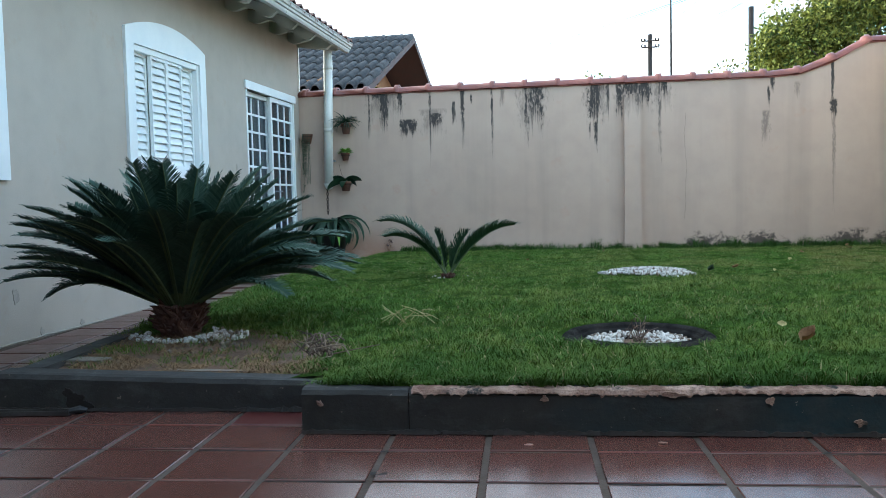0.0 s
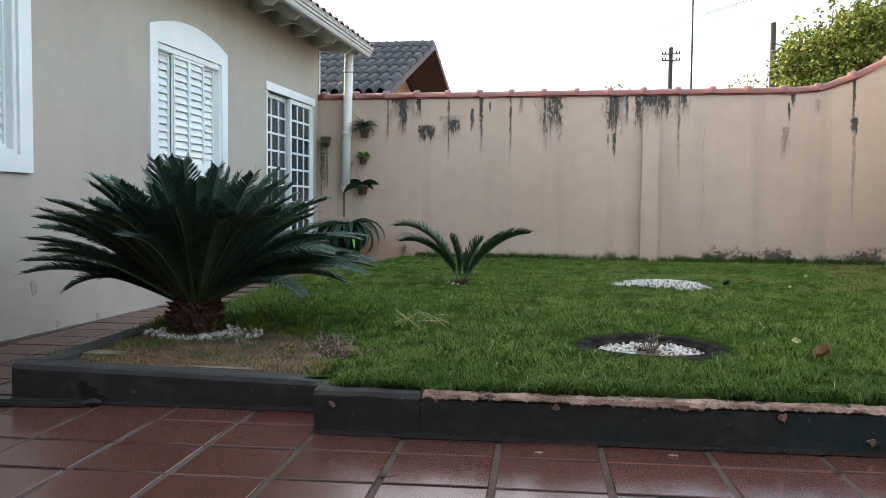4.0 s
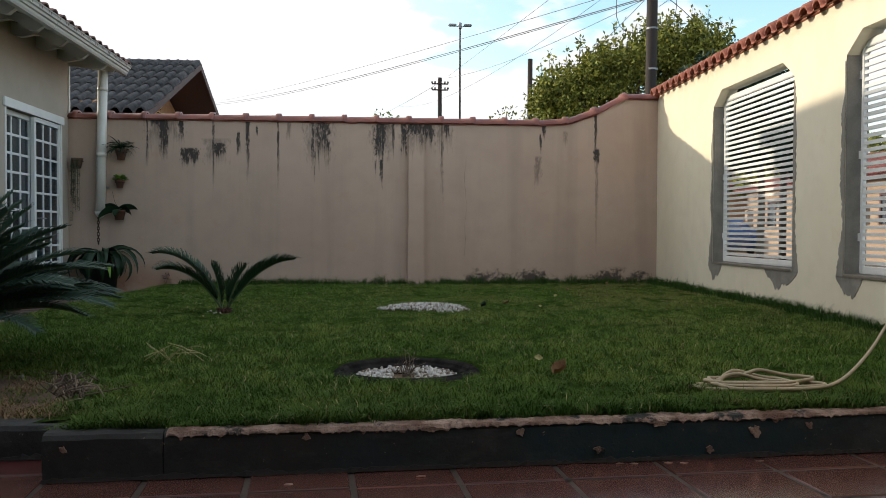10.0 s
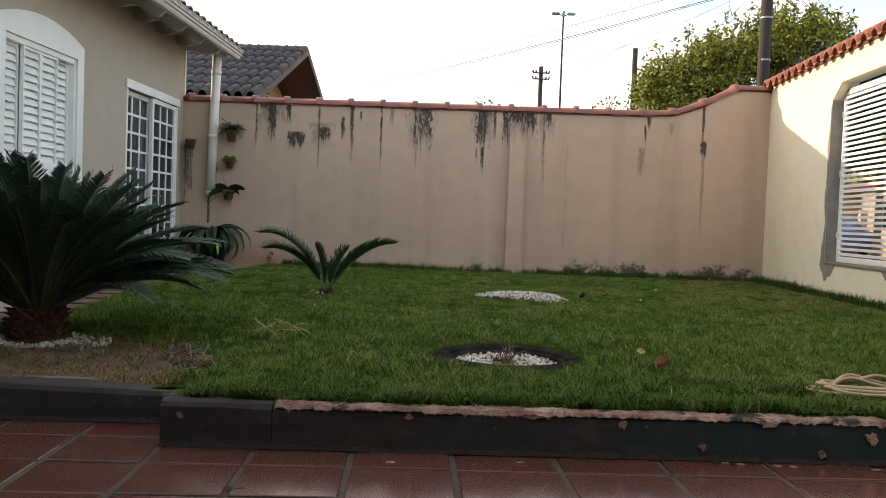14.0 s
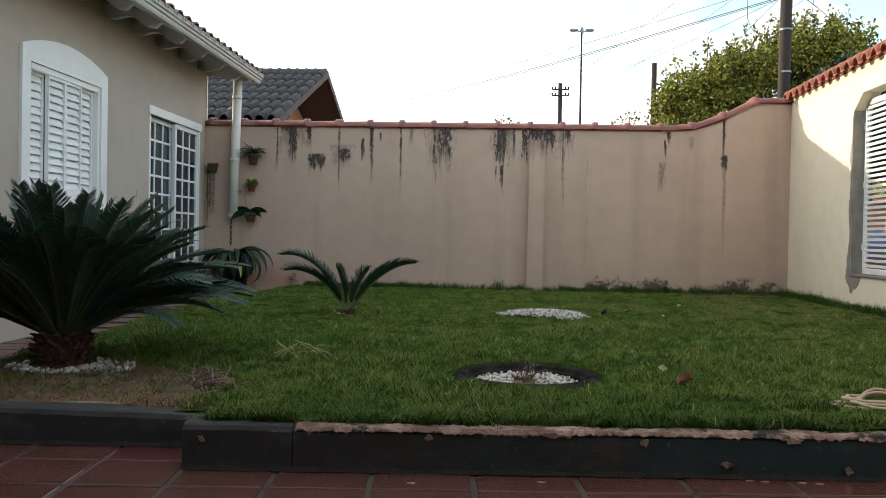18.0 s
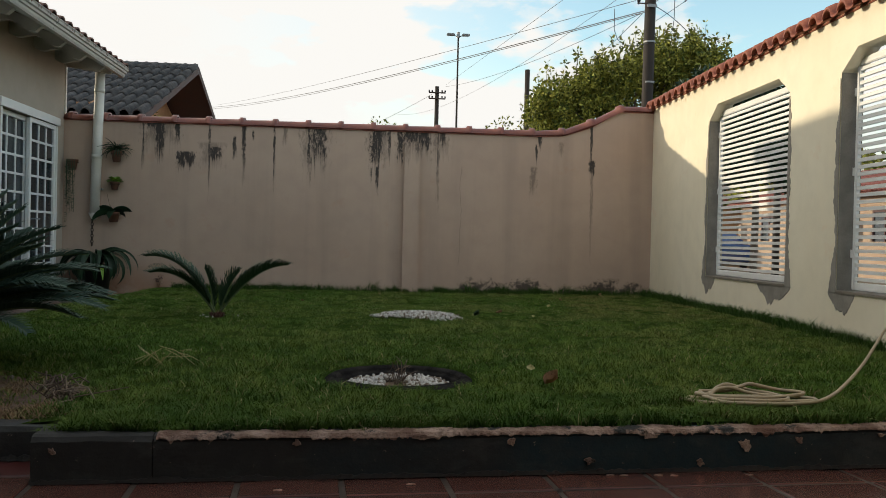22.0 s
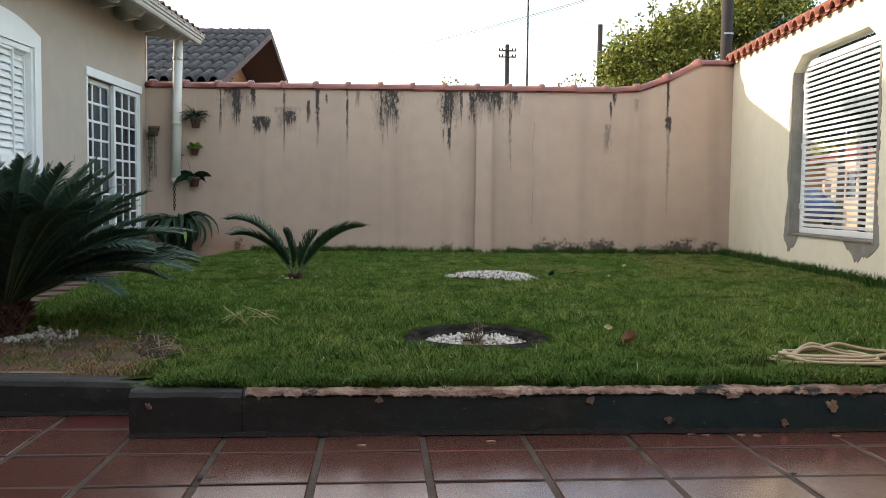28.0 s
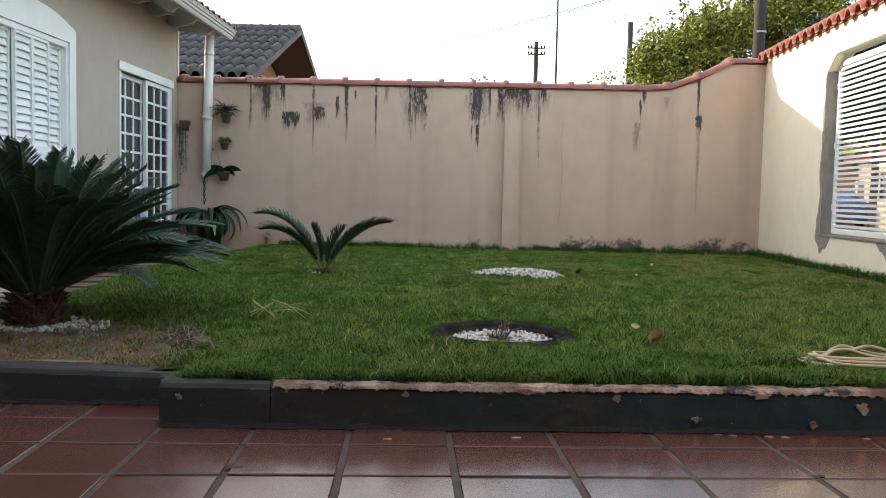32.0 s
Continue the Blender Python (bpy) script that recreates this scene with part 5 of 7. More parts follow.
# black open seam where the kerb meets the tiles
for nm, x0, x1, fy, own in (("foot_seam", KX0, 3.6, kerb_y, kerb), ("foot_seam", -2.335, -0.93, lambda x: 3.045 + 0.0655 * (x + 2.335), kerb_bed)):
    v, f = [], []
    n = int((x1 - x0) / 0.012)
    for i in range(n + 1):
        x = x0 + (x1 - x0) * i / n
        h = max(0.003, 0.013 + 0.011 * noise.noise((x * 7, 1, 3)) + 0.011 * noise.noise((x * 41, 1, 3)))
        y = fy(x)
        v += [(x, y - 0.005 - h * 0.8, 0.0025), (x, y - 0.0055, h), (x, y + 0.004, h + 0.001)]
        if i:
            k = 3 * i
            f += [(k - 3, k, k + 1, k - 2), (k - 2, k + 1, k + 2, k - 1)]
    put(nm, mesh_of(nm, v, f, M_CREVICE), own)

# ---------------------------------------------------------------- cycads
def frond(length, arch, droop, material, seed, width=0.13, pairs=62, bare=0.13, vee=0.42):
    """A pinnate leaf along +x that rises and bends over: a stalk and many narrow leaflets held in a V."""
    rng = random.Random(seed)
    n = 22
    pts = []
    ang = arch
    p = Vector((0, 0, 0))
    for i in range(n + 1):
        pts.append(p.copy())
        ang -= droop / n * (0.25 + 1.6 * (i / n) ** 1.4)
        p = p + Vector((math.cos(ang), 0.0, math.sin(ang))) * (length / n)
    twist = rng.uniform(-0.25, 0.25)

    def at(t):
        i = min(n - 1, int(t * n))
        return pts[i].lerp(pts[i + 1], t * n - i), (pts[i + 1] - pts[i]).normalized()

    stalk = tube(pts, [0.0085 * (1 - 0.8 * i / n) + 0.001 for i in range(n + 1)], 5)
    me = bpy.data.meshes.new("frond")
    stalk.to_mesh(me)
    stalk.free()
    v = [q.co.copy() for q in me.vertices]
    f = [list(q.vertices) for q in me.polygons]
    mats = [0] * len(f)
    for i in range(pairs):
        t = bare + (1 - bare) * (i + 0.5) / pairs
        c, ahead = at(t)
        up = Vector((-ahead.z, 0, ahead.x))
        q = (t - bare) / (1 - bare)
        size = width * (0.42 + 0.58 * smoothstep(0.0, 0.35, q)) * (1.0 - 0.55 * smoothstep(0.72, 1.0, q)) * (0.9 + 0.2 * rng.random())
        sweep = 0.48 + 0.22 * t
        for s in (-1, 1):
            lift = vee + 0.12 * rng.uniform(-1, 1) + twist * s
            out = (Vector((0, s, 0)) * math.cos(lift) + up * math.sin(lift)) * math.cos(sweep) + ahead * math.sin(sweep)
            fall = Vector((0, 0, -0.13 * size)) - up * size * 0.10
            midp = c + out * size * 0.42 + up * size * 0.02
            farp = c + out * size * 0.78 + ahead * size * 0.03 + fall * 0.35
            tip = c + out * size + ahead * size * 0.12 + fall
            w = ahead * 0.0046
            k = len(v)
            v += [c - w, c + w, midp + w, midp - w, farp + w * 0.9, farp - w * 0.9, tip]
            f += [[k, k + 1, k + 2, k + 3], [k + 3, k + 2, k + 4, k + 5], [k + 5, k + 4, k + 6]]
            mats += [1, 1, 1]
    me2 = mesh_of("frond", v, f, M_RACHIS)
    me2.materials.append(material)
    me2.polygons.foreach_set("material_index", mats)
    bpy.data.meshes.remove(me)
    return me2


def cycad_trunk(parent, r, h, seed):
    """A squat stem covered in old leaf bases, each a piece of its own."""
    rng = random.Random(seed)
    stem = part("trunk", lathe([(r * 0.82, -0.03), (r * 0.95, h * 0.2), (r, h * 0.55), (r * 0.85, h * 0.9), (0.02, h)], 18), M_BARK, parent, "squat reddish brown stem of old leaf bases")
    spike = tube([(0, 0, 0), (0.026, 0, 0.02), (0.062, 0, 0.055)], [0.020, 0.014, 0.004], 5)
    me = bpy.data.meshes.new("leaf_base")
    spike.to_mesh(me)
    spike.free()
    me.materials.append(M_BARK)
    count = int(190 * r / 0.14)
    for i in range(count):
        a = i * 2.39996
        t = (i + 0.5) / count
        rr = r * (0.85 + 0.15 * math.sin(math.pi * t)) * 0.88
        o = put("leaf_base", me, stem)
        s = (0.4 + 0.5 * rng.random()) * min(1.0, r / 0.1)
        o.matrix_local = Matrix.Translation((rr * math.cos(a), rr * math.sin(a), h * (0.02 + 0.95 * t))) @ Euler((rng.uniform(-0.6, 0.6), rng.uniform(-0.5, 0.7), a + rng.uniform(-0.5, 0.5))).to_matrix().to_4x4() @ Matrix.Diagonal((s, s, s, 1))


def cycad(name, base, radius, height, leaves, material, label, width, vee):
    c = empty(name, label, "cycad", m=Matrix.Translation(base))
    cycad_trunk(c, radius, height, 3)
    for i, (azim, arch, droop, length) in enumerate(leaves):
        me = frond(length, math.radians(arch), math.radians(droop), material, 40 + i, width, pairs=int(92 * min(1.0, length / 0.9 + 0.1)), vee=vee)
        o = put("frond", me, c)
        out = Vector((math.cos(math.radians(azim)), math.sin(math.radians(azim)), 0)) * radius * 0.45
        o.matrix_local = Matrix.Translation(out + Vector((0, 0, height * 0.86))) @ Euler((0, 0, math.radians(azim))).to_matrix().to_4x4()
    return c


rng = random.Random(12)
leaves = []
for count, start, arch, droop, length in ((20, 3, (27, 40), (28, 54), (0.76, 0.86)), (26, 12, (42, 56), (30, 56), (0.78, 0.90)), (22, 6, (59, 73), (22, 42), (0.78, 0.92)), (13, 20, (75, 89), (8, 34), (0.62, 0.82))):
    for i in range(count):
        azim = (i * 360 / count + start + rng.uniform(-8, 8)) % 360
        rise = rng.uniform(*arch)
        if abs(azim - 297) < 60 and rise < 46:
            rise += 20
        leaves.append((azim, rise, rng.uniform(*droop), rng.uniform(*length)))
# lowest fronds, hanging over the lawn and towards the wall
leaves += [(200, 34, 80, 0.66), (336, 28, 62, 0.78), (350, 28, 54, 0.90), (4, 30, 56, 0.94), (16, 32, 52, 0.96), (28, 28, 50, 0.98), (40, 32, 50, 0.94), (345, 38, 54, 0.92), (10, 42, 56, 0.94), (24, 40, 52, 0.98), (34, 46, 54, 0.96), (202, 30, 40, 0.85), (212, 38, 38, 0.86), (190, 36, 42, 0.85), (220, 48, 36, 0.88), (206, 54, 44, 0.90), (196, 44, 46, 0.88)]
cycad("large_cycad", CYCAD + Vector((0, 0, lawn_z(CYCAD.x, CYCAD.y) + 0.025)), 0.125, 0.145, leaves, M_CYCAD, "large dark green cycad with a dense crown of stiff fronds", 0.125, 0.45)
small = [(178, 66, 84, 0.74), (204, 58, 78, 0.62), (186, 84, 22, 0.36), (6, 76, 30, 0.36), (14, 62, 66, 0.60), (352, 55, 58, 0.68)]
cycad("small_cycad", SMALL + Vector((0, 0, lawn_z(SMALL.x, SMALL.y))), 0.045, 0.035, small, M_CYCADYOUNG, "young green cycad with a few arching fronds on the lawn", 0.160, 0.58)

# ---------------------------------------------------------------- tyre ring with pebbles
tz = 0.130
tyre = empty("tyre_planter", "worn black tyre sunk flat in the lawn as planter", "tyre", m=Matrix.Translation((TYRE.x, TYRE.y, tz)))
R0, R1 = 0.280, 0.372
prof = [(R0, -0.10), (R0 - 0.004, 0.012), (R0 + 0.008, 0.026), (R0 + 0.016, 0.022), (R0 + 0.018, 0.036), (R0 + 0.032, 0.052), (R0 + 0.036, 0.045), (R0 + 0.056, 0.050), (R1 - 0.012, 0.034), (R1 - 0.004, 0.022), (R1, 0.0), (R1, -0.10)]
part("sidewall", lathe(prof, 56), M_RUBBER, tyre, smooth=True)
lug = bmesh.new()
for i in range(64):
    a = 2 * math.pi * i / 64
    m = Matrix.Rotation(a, 4, "Z")
    vs = [lug.verts.new(m @ Vector((x, y, z))) for x in (R1 - 0.018, R1 + 0.009) for y in (-0.009, 0.009) for z in (-0.06, 0.026 if x < R1 else 0.008)]
    for f in ((0, 1, 3, 2), (4, 6, 7, 5), (0, 4, 5, 1), (2, 3, 7, 6), (1, 5, 7, 3)):
        lug.faces.new([vs[k] for k in f])
part("tread", lug, M_RUBBER, tyre)
part("soil_fill", lathe([(0.001, 0.0), (0.15, -0.012), (R0 + 0.002, -0.03)], 40), M_SOIL, tyre)
pebbles("planter_pebbles", [(x, y, tz + 0.002 + 0.018 * (k % 7) / 7) for k, (x, y, z) in enumerate(scatter(760, TYRE + Vector((0, -0.01, 0)), (0.250, 0.245), 21, 0, lambda x, y: not (abs(x - TYRE.x + 0.02) < 0.06 + 0.03 * noise.noise((y * 20, 0, 0)) and y < TYRE.y + 0.14)))],
        "white pebbles filling the sunken tyre", (0.007, 0.016), 22, M_PEBBLE)


def dry_plant(name, base, count, reach, label, seed, material, thick=0.0028, flat=0.4):
    """A bundle of bent dry stalks."""
    rng = random.Random(seed)
    p = empty(name, label, "dry plant", m=Matrix.Translation(base))
    for i in range(count):
        a = rng.random() * 2 * math.pi
        L = reach * (0.4 + 0.6 * rng.random())
        h = L * rng.uniform(0.1, flat * 2)
        mid = Vector((math.cos(a) * L * 0.5, math.sin(a) * L * 0.5, h))
        end = Vector((math.cos(a + 0.4) * L, math.sin(a + 0.4) * L, h * rng.uniform(0.0, 1.3)))
        part("stalk", tube([(rng.uniform(-0.02, 0.02), rng.uniform(-0.02, 0.02), -0.01), mid, end], [thick, thick * 0.8, thick * 0.4], 5), material, p)
    return p


d = dry_plant("dead_plant", (TYRE.x + 0.0, TYRE.y + 0.02, tz + 0.012), 18, 0.11, "withered brown plant in the tyre", 5, M_TWIG, 0.0026, 0.6)
for i in range(5):
    lf = bmesh.new()
    a = i * 1.3
    q = [lf.verts.new(Vector((math.cos(a) * 0.03, math.sin(a) * 0.03, 0.02 + 0.012 * i)) + Vector(c)) for c in ((0, 0, 0), (0.02, 0.012, 0.016), (0.045, 0.0, 0.006), (0.02, -0.014, 0.018))]
    lf.faces.new(q)
    part("withered_leaf", lf, M_DEADLEAF, d)
pile = empty("twig_pile", "heap of dry grey-brown twigs by the kerb", "twigs", m=Matrix.Translation((-1.07, 3.50, lawn_z(-1.07, 3.50) + 0.01)))
rng = random.Random(66)
for i in range(60):
    c = Vector((rng.gauss(0, 0.040), rng.gauss(0, 0.035), 0.015 + 0.085 * rng.random()))
    a, L = rng.random() * math.pi, rng.uniform(0.02, 0.068)
    dv = Vector((math.cos(a), math.sin(a) * 0.7, rng.uniform(-0.3, 0.9))) * L
    bow = Vector((rng.uniform(-0.02, 0.02), rng.uniform(-0.02, 0.02), rng.uniform(-0.005, 0.03)))
    lo = c - dv
    lo.z = max(0.0, lo.z)
    part("twig", tube([lo, c + bow, c + dv], [0.0036, 0.0030, 0.0015], 5), M_TWIG if i % 3 else M_TWIGPALE, pile)
part("loose_twig", tube([(-1.02, 3.49, 0.165), (-0.92, 3.53, 0.180), (-0.82, 3.60, 0.19)], [0.004, 0.003, 0.002], 5), M_TWIG, label="single dry twig beside the heap", category="twig")
st = dry_plant("straw_scatter", (-0.79, 4.29, lawn_z(-0.79, 4.29) + 0.05), 1, 0.02, "yellow straw stems scattered on the grass", 9, M_STRAW)
rng = random.Random(15)
for i in range(17):
    a, c = rng.random() * math.pi * 2, Vector((rng.uniform(-0.13, 0.13), rng.uniform(-0.12, 0.12), rng.uniform(-0.01, 0.03)))
    dv = Vector((math.cos(a), math.sin(a), rng.uniform(-0.1, 0.9))) * rng.uniform(0.03, 0.085)
    part("stem", tube([c - dv, c + Vector((0, 0, 0.004)), c + dv], 0.0019, 5), M_STRAW, st)


def curled_leaf(name, at, size, turn, material, label, curl=0.35, category="leaf"):
    bm = bmesh.new()
    n = 8
    rows = []
    for i in range(n + 1):
        t = i / n
        w = size * 0.42 * math.sin(math.pi * min(1, 0.08 + 0.92 * t)) ** 0.8
        rows.append([bm.verts.new((size * (t - 0.5), w * s, curl * size * (abs(s) ** 1.6) * (0.6 + 0.5 * t) + 0.25 * size * (t - 0.4) ** 2 + 0.02 * size * math.sin(9 * t + 3 * s))) for s in (-1, -0.5, 0, 0.5, 1)])
    for a, b in zip(rows, rows[1:]):
        for k in range(4):
            bm.faces.new((a[k], a[k + 1], b[k + 1], b[k]))
    bmesh.ops.solidify(bm, geom=bm.faces[:], thickness=0.0012)
    return part(name, bm, material, label=label, category=category, smooth=True, m=Matrix.Translation(at) @ Euler((0.1, -0.2, turn)).to_matrix().to_4x4())


curled_leaf("dead_leaf", (1.035, 3.66, 0.212), 0.080, 0.5, M_DEADLEAF, "curled brown dead leaf on the lawn", 0.55)
curled_leaf("pale_leaf", (1.0, 3.97, 0.226), 0.05, 1.4, M_STRAW, "small pale dry leaf standing in the grass", 0.2)
for i, (x, y, s) in enumerate(((1.32, 6.9, 0.05), (1.9, 7.6, 0.04), (2.25, 8.6, 0.04), (2.9, 9.3, 0.045), (-0.4, 7.9, 0.03), (0.35, 9.1, 0.035), (3.0, 9.7, 0.04), (1.55, 6.6, 0.03))):
    curled_leaf("fallen_leaf", (x, y, lawn_z(x, y) + 0.035), s, i * 1.1, M_DEADLEAF if i % 2 == 0 else M_STRAW, "small fallen leaf on the grass", 0.4)
curled_leaf("dark_leaf_clump", (1.10, 6.69, lawn_z(1.10, 6.69) + 0.03), 0.05, 0.3, M_DARKLEAF, "dark withered leaf lying near the pebble heap", 0.7)
part("flat_stone", box(-2.24, -2.04, 3.36, 3.48, 0.115, 0.15, 0.014), M_STONE, label="flat grey stone on the dry bed", category="stone")
part("flat_stone", box(-1.72, -1.32, 3.255, 3.315, 0.105, 0.132, 0.01), M_STONE, label="narrow half-buried stone behind the kerb", category="stone")

# ---------------------------------------------------------------- hose
def hose():
    c = Vector((1.86, 3.38, 0))
    pts = []
    z = lambda x, y, k: lawn_z(x, y) + 0.024 + 0.006 * k
    turns = ((0.25, 0.125, 0.0), (0.22, 0.09, 0.04), (0.20, 0.115, -0.02), (0.23, 0.10, 0.02))
    pts.append(Vector((1.55, 3.43, z(1.55, 3.43, 0))))
    for k, (rx, ry, o) in enumerate(turns):
        for i in range(24):
            a = math.pi * 0.95 + 2 * math.pi * i / 24
            e = 1 + 0.13 * math.cos(2 * a + 1.7 * k) + 0.09 * math.sin(3 * a + 2 * k)
            x, y = c.x + o + rx * e * math.cos(a), c.y + ry * e * math.sin(a) + 0.02 * k
            lump = 0.03 * math.exp(-((a - math.pi * 0.95 - 5.6 + k * 0.3) ** 2) / 0.12) if k else 0
            pts.append(Vector((x, y, z(x, y, k) + lump)))
    for x, y, h in ((1.68, 3.30, 0.02), (1.86, 3.25, 0.02), (2.03, 3.26, 0.022), (2.17, 3.34, 0.03), (2.40, 3.59, 0.045), (2.80, 4.08, 0.07), (3.22, 4.62, 0.10), (3.57, 5.05, 0.15)):
        pts.append(Vector((x, y, lawn_z(x, y) + h + 0.012)))
    q = street(5.32, -0.035, 0)
    pts += [Vector((q.x, q.y, 0.42)), Vector((q.x, q.y, 0.62))]
    fine = []
    for i in range(len(pts) - 1):
        p0, p1, p2, p3 = pts[max(i - 1, 0)], pts[i], pts[i + 1], pts[min(i + 2, len(pts) - 1)]
        for s in range(4):
            t = s / 4
            fine.append(0.5 * ((2 * p1) + (p2 - p0) * t + (2 * p0 - 5 * p1 + 4 * p2 - p3) * t * t + (3 * p1 - p0 - 3 * p2 + p3) * t ** 3))
    fine.append(pts[-1])
    h = part("garden_hose", tube(fine, 0.0082, 10), M_HOSE, label="tan garden hose coiled on the lawn", category="hose", smooth=True)
    e = fine[-1]
    tap = empty("garden_tap", "small metal tap on the street wall", "tap", m=Matrix.Translation(e))
    part("spout", tube([(0, 0, -0.01), (0, 0, 0.05), street(5.32, 0.01, e.z + 0.06) - e], 0.014, 10), M_STEEL, tap)
    part("lever", box(-0.03, 0.03, -0.006, 0.006, 0.075, 0.083, 0.002), M_STEEL, tap)


hose()

# ---------------------------------------------------------------- metal channel on the floor
ch = [(0, 0), (0.045, 0), (0.045, 0.018), (0.042, 0.018), (0.042, 0.004), (0.003, 0.004), (0.003, 0.018), (0, 0.018)]
rail = part("metal_channel", extrude_profile(ch, lambda a, b, s: Vector((s, 2.985 + a + 0.13 * (s + 2.0), b + 0.002)), (-3.36, -1.97)), M_OLDSTEEL, label="grey steel channel lying on the tiles by the kerb", category="channel")
part("end_bracket", box(-2.60, -2.588, 2.905, 2.955, 0.002, 0.022), M_OLDSTEEL, rail)
# black lump added to fill the dark spot at the channel's end
part("rubber_scrap", tube([(-1.98, 3.01, 0.014), (-1.945, 3.03, 0.018), (-1.92, 3.04, 0.012)], [0.012, 0.016, 0.01], 8), M_BLACK, label="black lump put in for the dark spot at the channel end", category="scrap")

# ---------------------------------------------------------------- plants on the back wall
def wall_pot(x, z, r, h, name, label, plants):
    y = back_y(x) - r - 0.012
    p = empty(name, label, "potted plant", "pots on the garden wall", m=Matrix.Translation((x, y, z)))
    part("pot", lathe([(0.001, 0.0), (r * 0.68, 0.0), (r * 0.95, h * 0.78), (r * 1.06, h * 0.80), (r * 1.08, h), (r * 0.95, h), (r * 0.9, h * 0.85), (0.001, h * 0.85)], 20), M_POT, p, smooth=True)
    part("wire_ring", tube([(r * 1.12 * math.cos(a), r * 1.12 * math.sin(a), h * 0.7) for a in (2 * math.pi * k / 16 for k in range(17))], 0.003, 5), M_IRON, p)
    part("hook", tube([(0, r * 1.1, h * 0.7), (0, r + 0.014, h * 0.7)], 0.004, 5), M_IRON, p)
    plants(p, r, h)
    return p


def strap(base, azim, arch, droop, length, w, material, parent, n=9, fold=0.2, name="leaf", roll=0.0):
    """A strap-shaped leaf that arches over, with a folded midrib and a pointed tip."""
    bm = bmesh.new()
    ang, p = arch, Vector((0, 0, 0))
    rows = []
    rot = Matrix.Rotation(azim, 3, "Z")
    for i in range(n + 1):
        t = i / n
        ww = w * (math.sin(math.pi * (0.18 + 0.82 * t)) ** 0.75 if t < 0.999 else 0.02)
        nrm = Vector((-math.sin(ang), 0, math.cos(ang)))
        side = Vector((0, 1, 0)) * math.cos(roll) + nrm * math.sin(roll)
        up = nrm * math.cos(roll) - Vector((0, 1, 0)) * math.sin(roll)
        rows.append([bm.verts.new(Vector(base) + rot @ (p + side * ww * s + up * abs(s) * fold * ww)) for s in (-0.5, 0, 0.5)])
        ang -= droop / n
        p = p + Vector((math.cos(ang), 0, math.sin(ang))) * (length / n)
    for a, b in zip(rows, rows[1:]):
        for k in range(2):
            bm.faces.new((a[k], a[k + 1], b[k + 1], b[k]))
    return part(name, bm, material, parent, smooth=True)


def spiky(p, r, h):
    rng = random.Random(2)
    for i in range(80):
        strap((0, 0, h), rng.random() * 6.28, rng.uniform(0.3, 1.4), rng.uniform(0.9, 2.2), rng.uniform(0.15, 0.25), 0.013, M_DARKLEAF, p, 6, roll=rng.uniform(-0.9, 0.9))


def trailing(p, r, h):
    rng = random.Random(3)
    for i in range(12):
        a = -math.pi / 2 + rng.uniform(-1.3, 1.3)
        x, y = r * 1.0 * math.cos(a), r * 1.0 * math.sin(a)
        L = rng.uniform(0.25, 0.55) if i else 0.62
        stem = [(x * 0.6, y * 0.6, h * 0.95), (x * 1.15, y * 1.1, h), (x * 1.2, y * 1.12, h * 0.4), (x * 1.15, y * 1.12, -L * 0.5), (x * 1.1 + rng.uniform(-0.02, 0.02), y * 1.12, -L)]
        bm = tube(stem, 0.002, 4)
        for k in range(int(L * 95)):
            t = rng.random()
            z = h * 0.4 - (h * 0.4 + L) * t
            c = Vector((x * 1.16, y * 1.12, z))
            aa = rng.random() * 6.28
            o = Vector((math.cos(aa), math.sin(aa), -0.3)) * 0.022
            s = Vector((-math.sin(aa), math.cos(aa), 0.2)) * 0.009
            bm.faces.new([bm.verts.new(c), bm.verts.new(c + o * 0.5 + s), bm.verts.new(c + o), bm.verts.new(c + o * 0.5 - s)])
        part("trailing_stem", bm, M_GREYLEAF, p)


def rosette(p, r, h):
    rng = random.Random(4)
    for i in range(60):
        a, e = rng.random() * 6.28, rng.uniform(0.1, 1.4)
        strap((0.03 * math.cos(a), 0.03 * math.sin(a), h + 0.01), a, e, 0.7, rng.uniform(0.055, 0.085), 0.034, M_LIME, p, 4, 0.3)


def orchid(p, r, h):
    for a, e, d, L, t in ((3.05, 0.75, 1.3, 0.24, 0.8), (0.1, 0.7, 1.2, 0.22, -0.8), (3.5, 0.3, 1.3, 0.28, 0.9), (5.9, 0.45, 1.5, 0.20, -0.9), (4.6, 0.5, 1.9, 0.18, 0.2)):
        strap((0, 0, h), a, e, d, L, 0.10, M_DARKLEAF, p, 9, 0.12, roll=t)
    part("flower_stem", tube([(0, 0, h), (-0.06, 0.02, h + 0.10), (-0.09, 0.03, h + 0.22)], 0.003, 5), M_TWIG, p)


wall_pot(-2.78, 1.69, 0.062, 0.13, "wall_pot_spiky", "terracotta wall pot with a spiky grass-like plant", spiky)
wall_pot(-3.285, 1.585, 0.062, 0.12, "wall_pot_trailing", "terracotta wall pot with thin trailing grey-green stems", trailing)
wall_pot(-2.80, 1.36, 0.05, 0.09, "wall_pot_succulent", "small terracotta wall pot with a lime green succulent", rosette)
wall_pot(-2.80, 0.975, 0.07, 0.12, "wall_pot_orchid", "terracotta wall pot with broad dark orchid leaves", orchid)

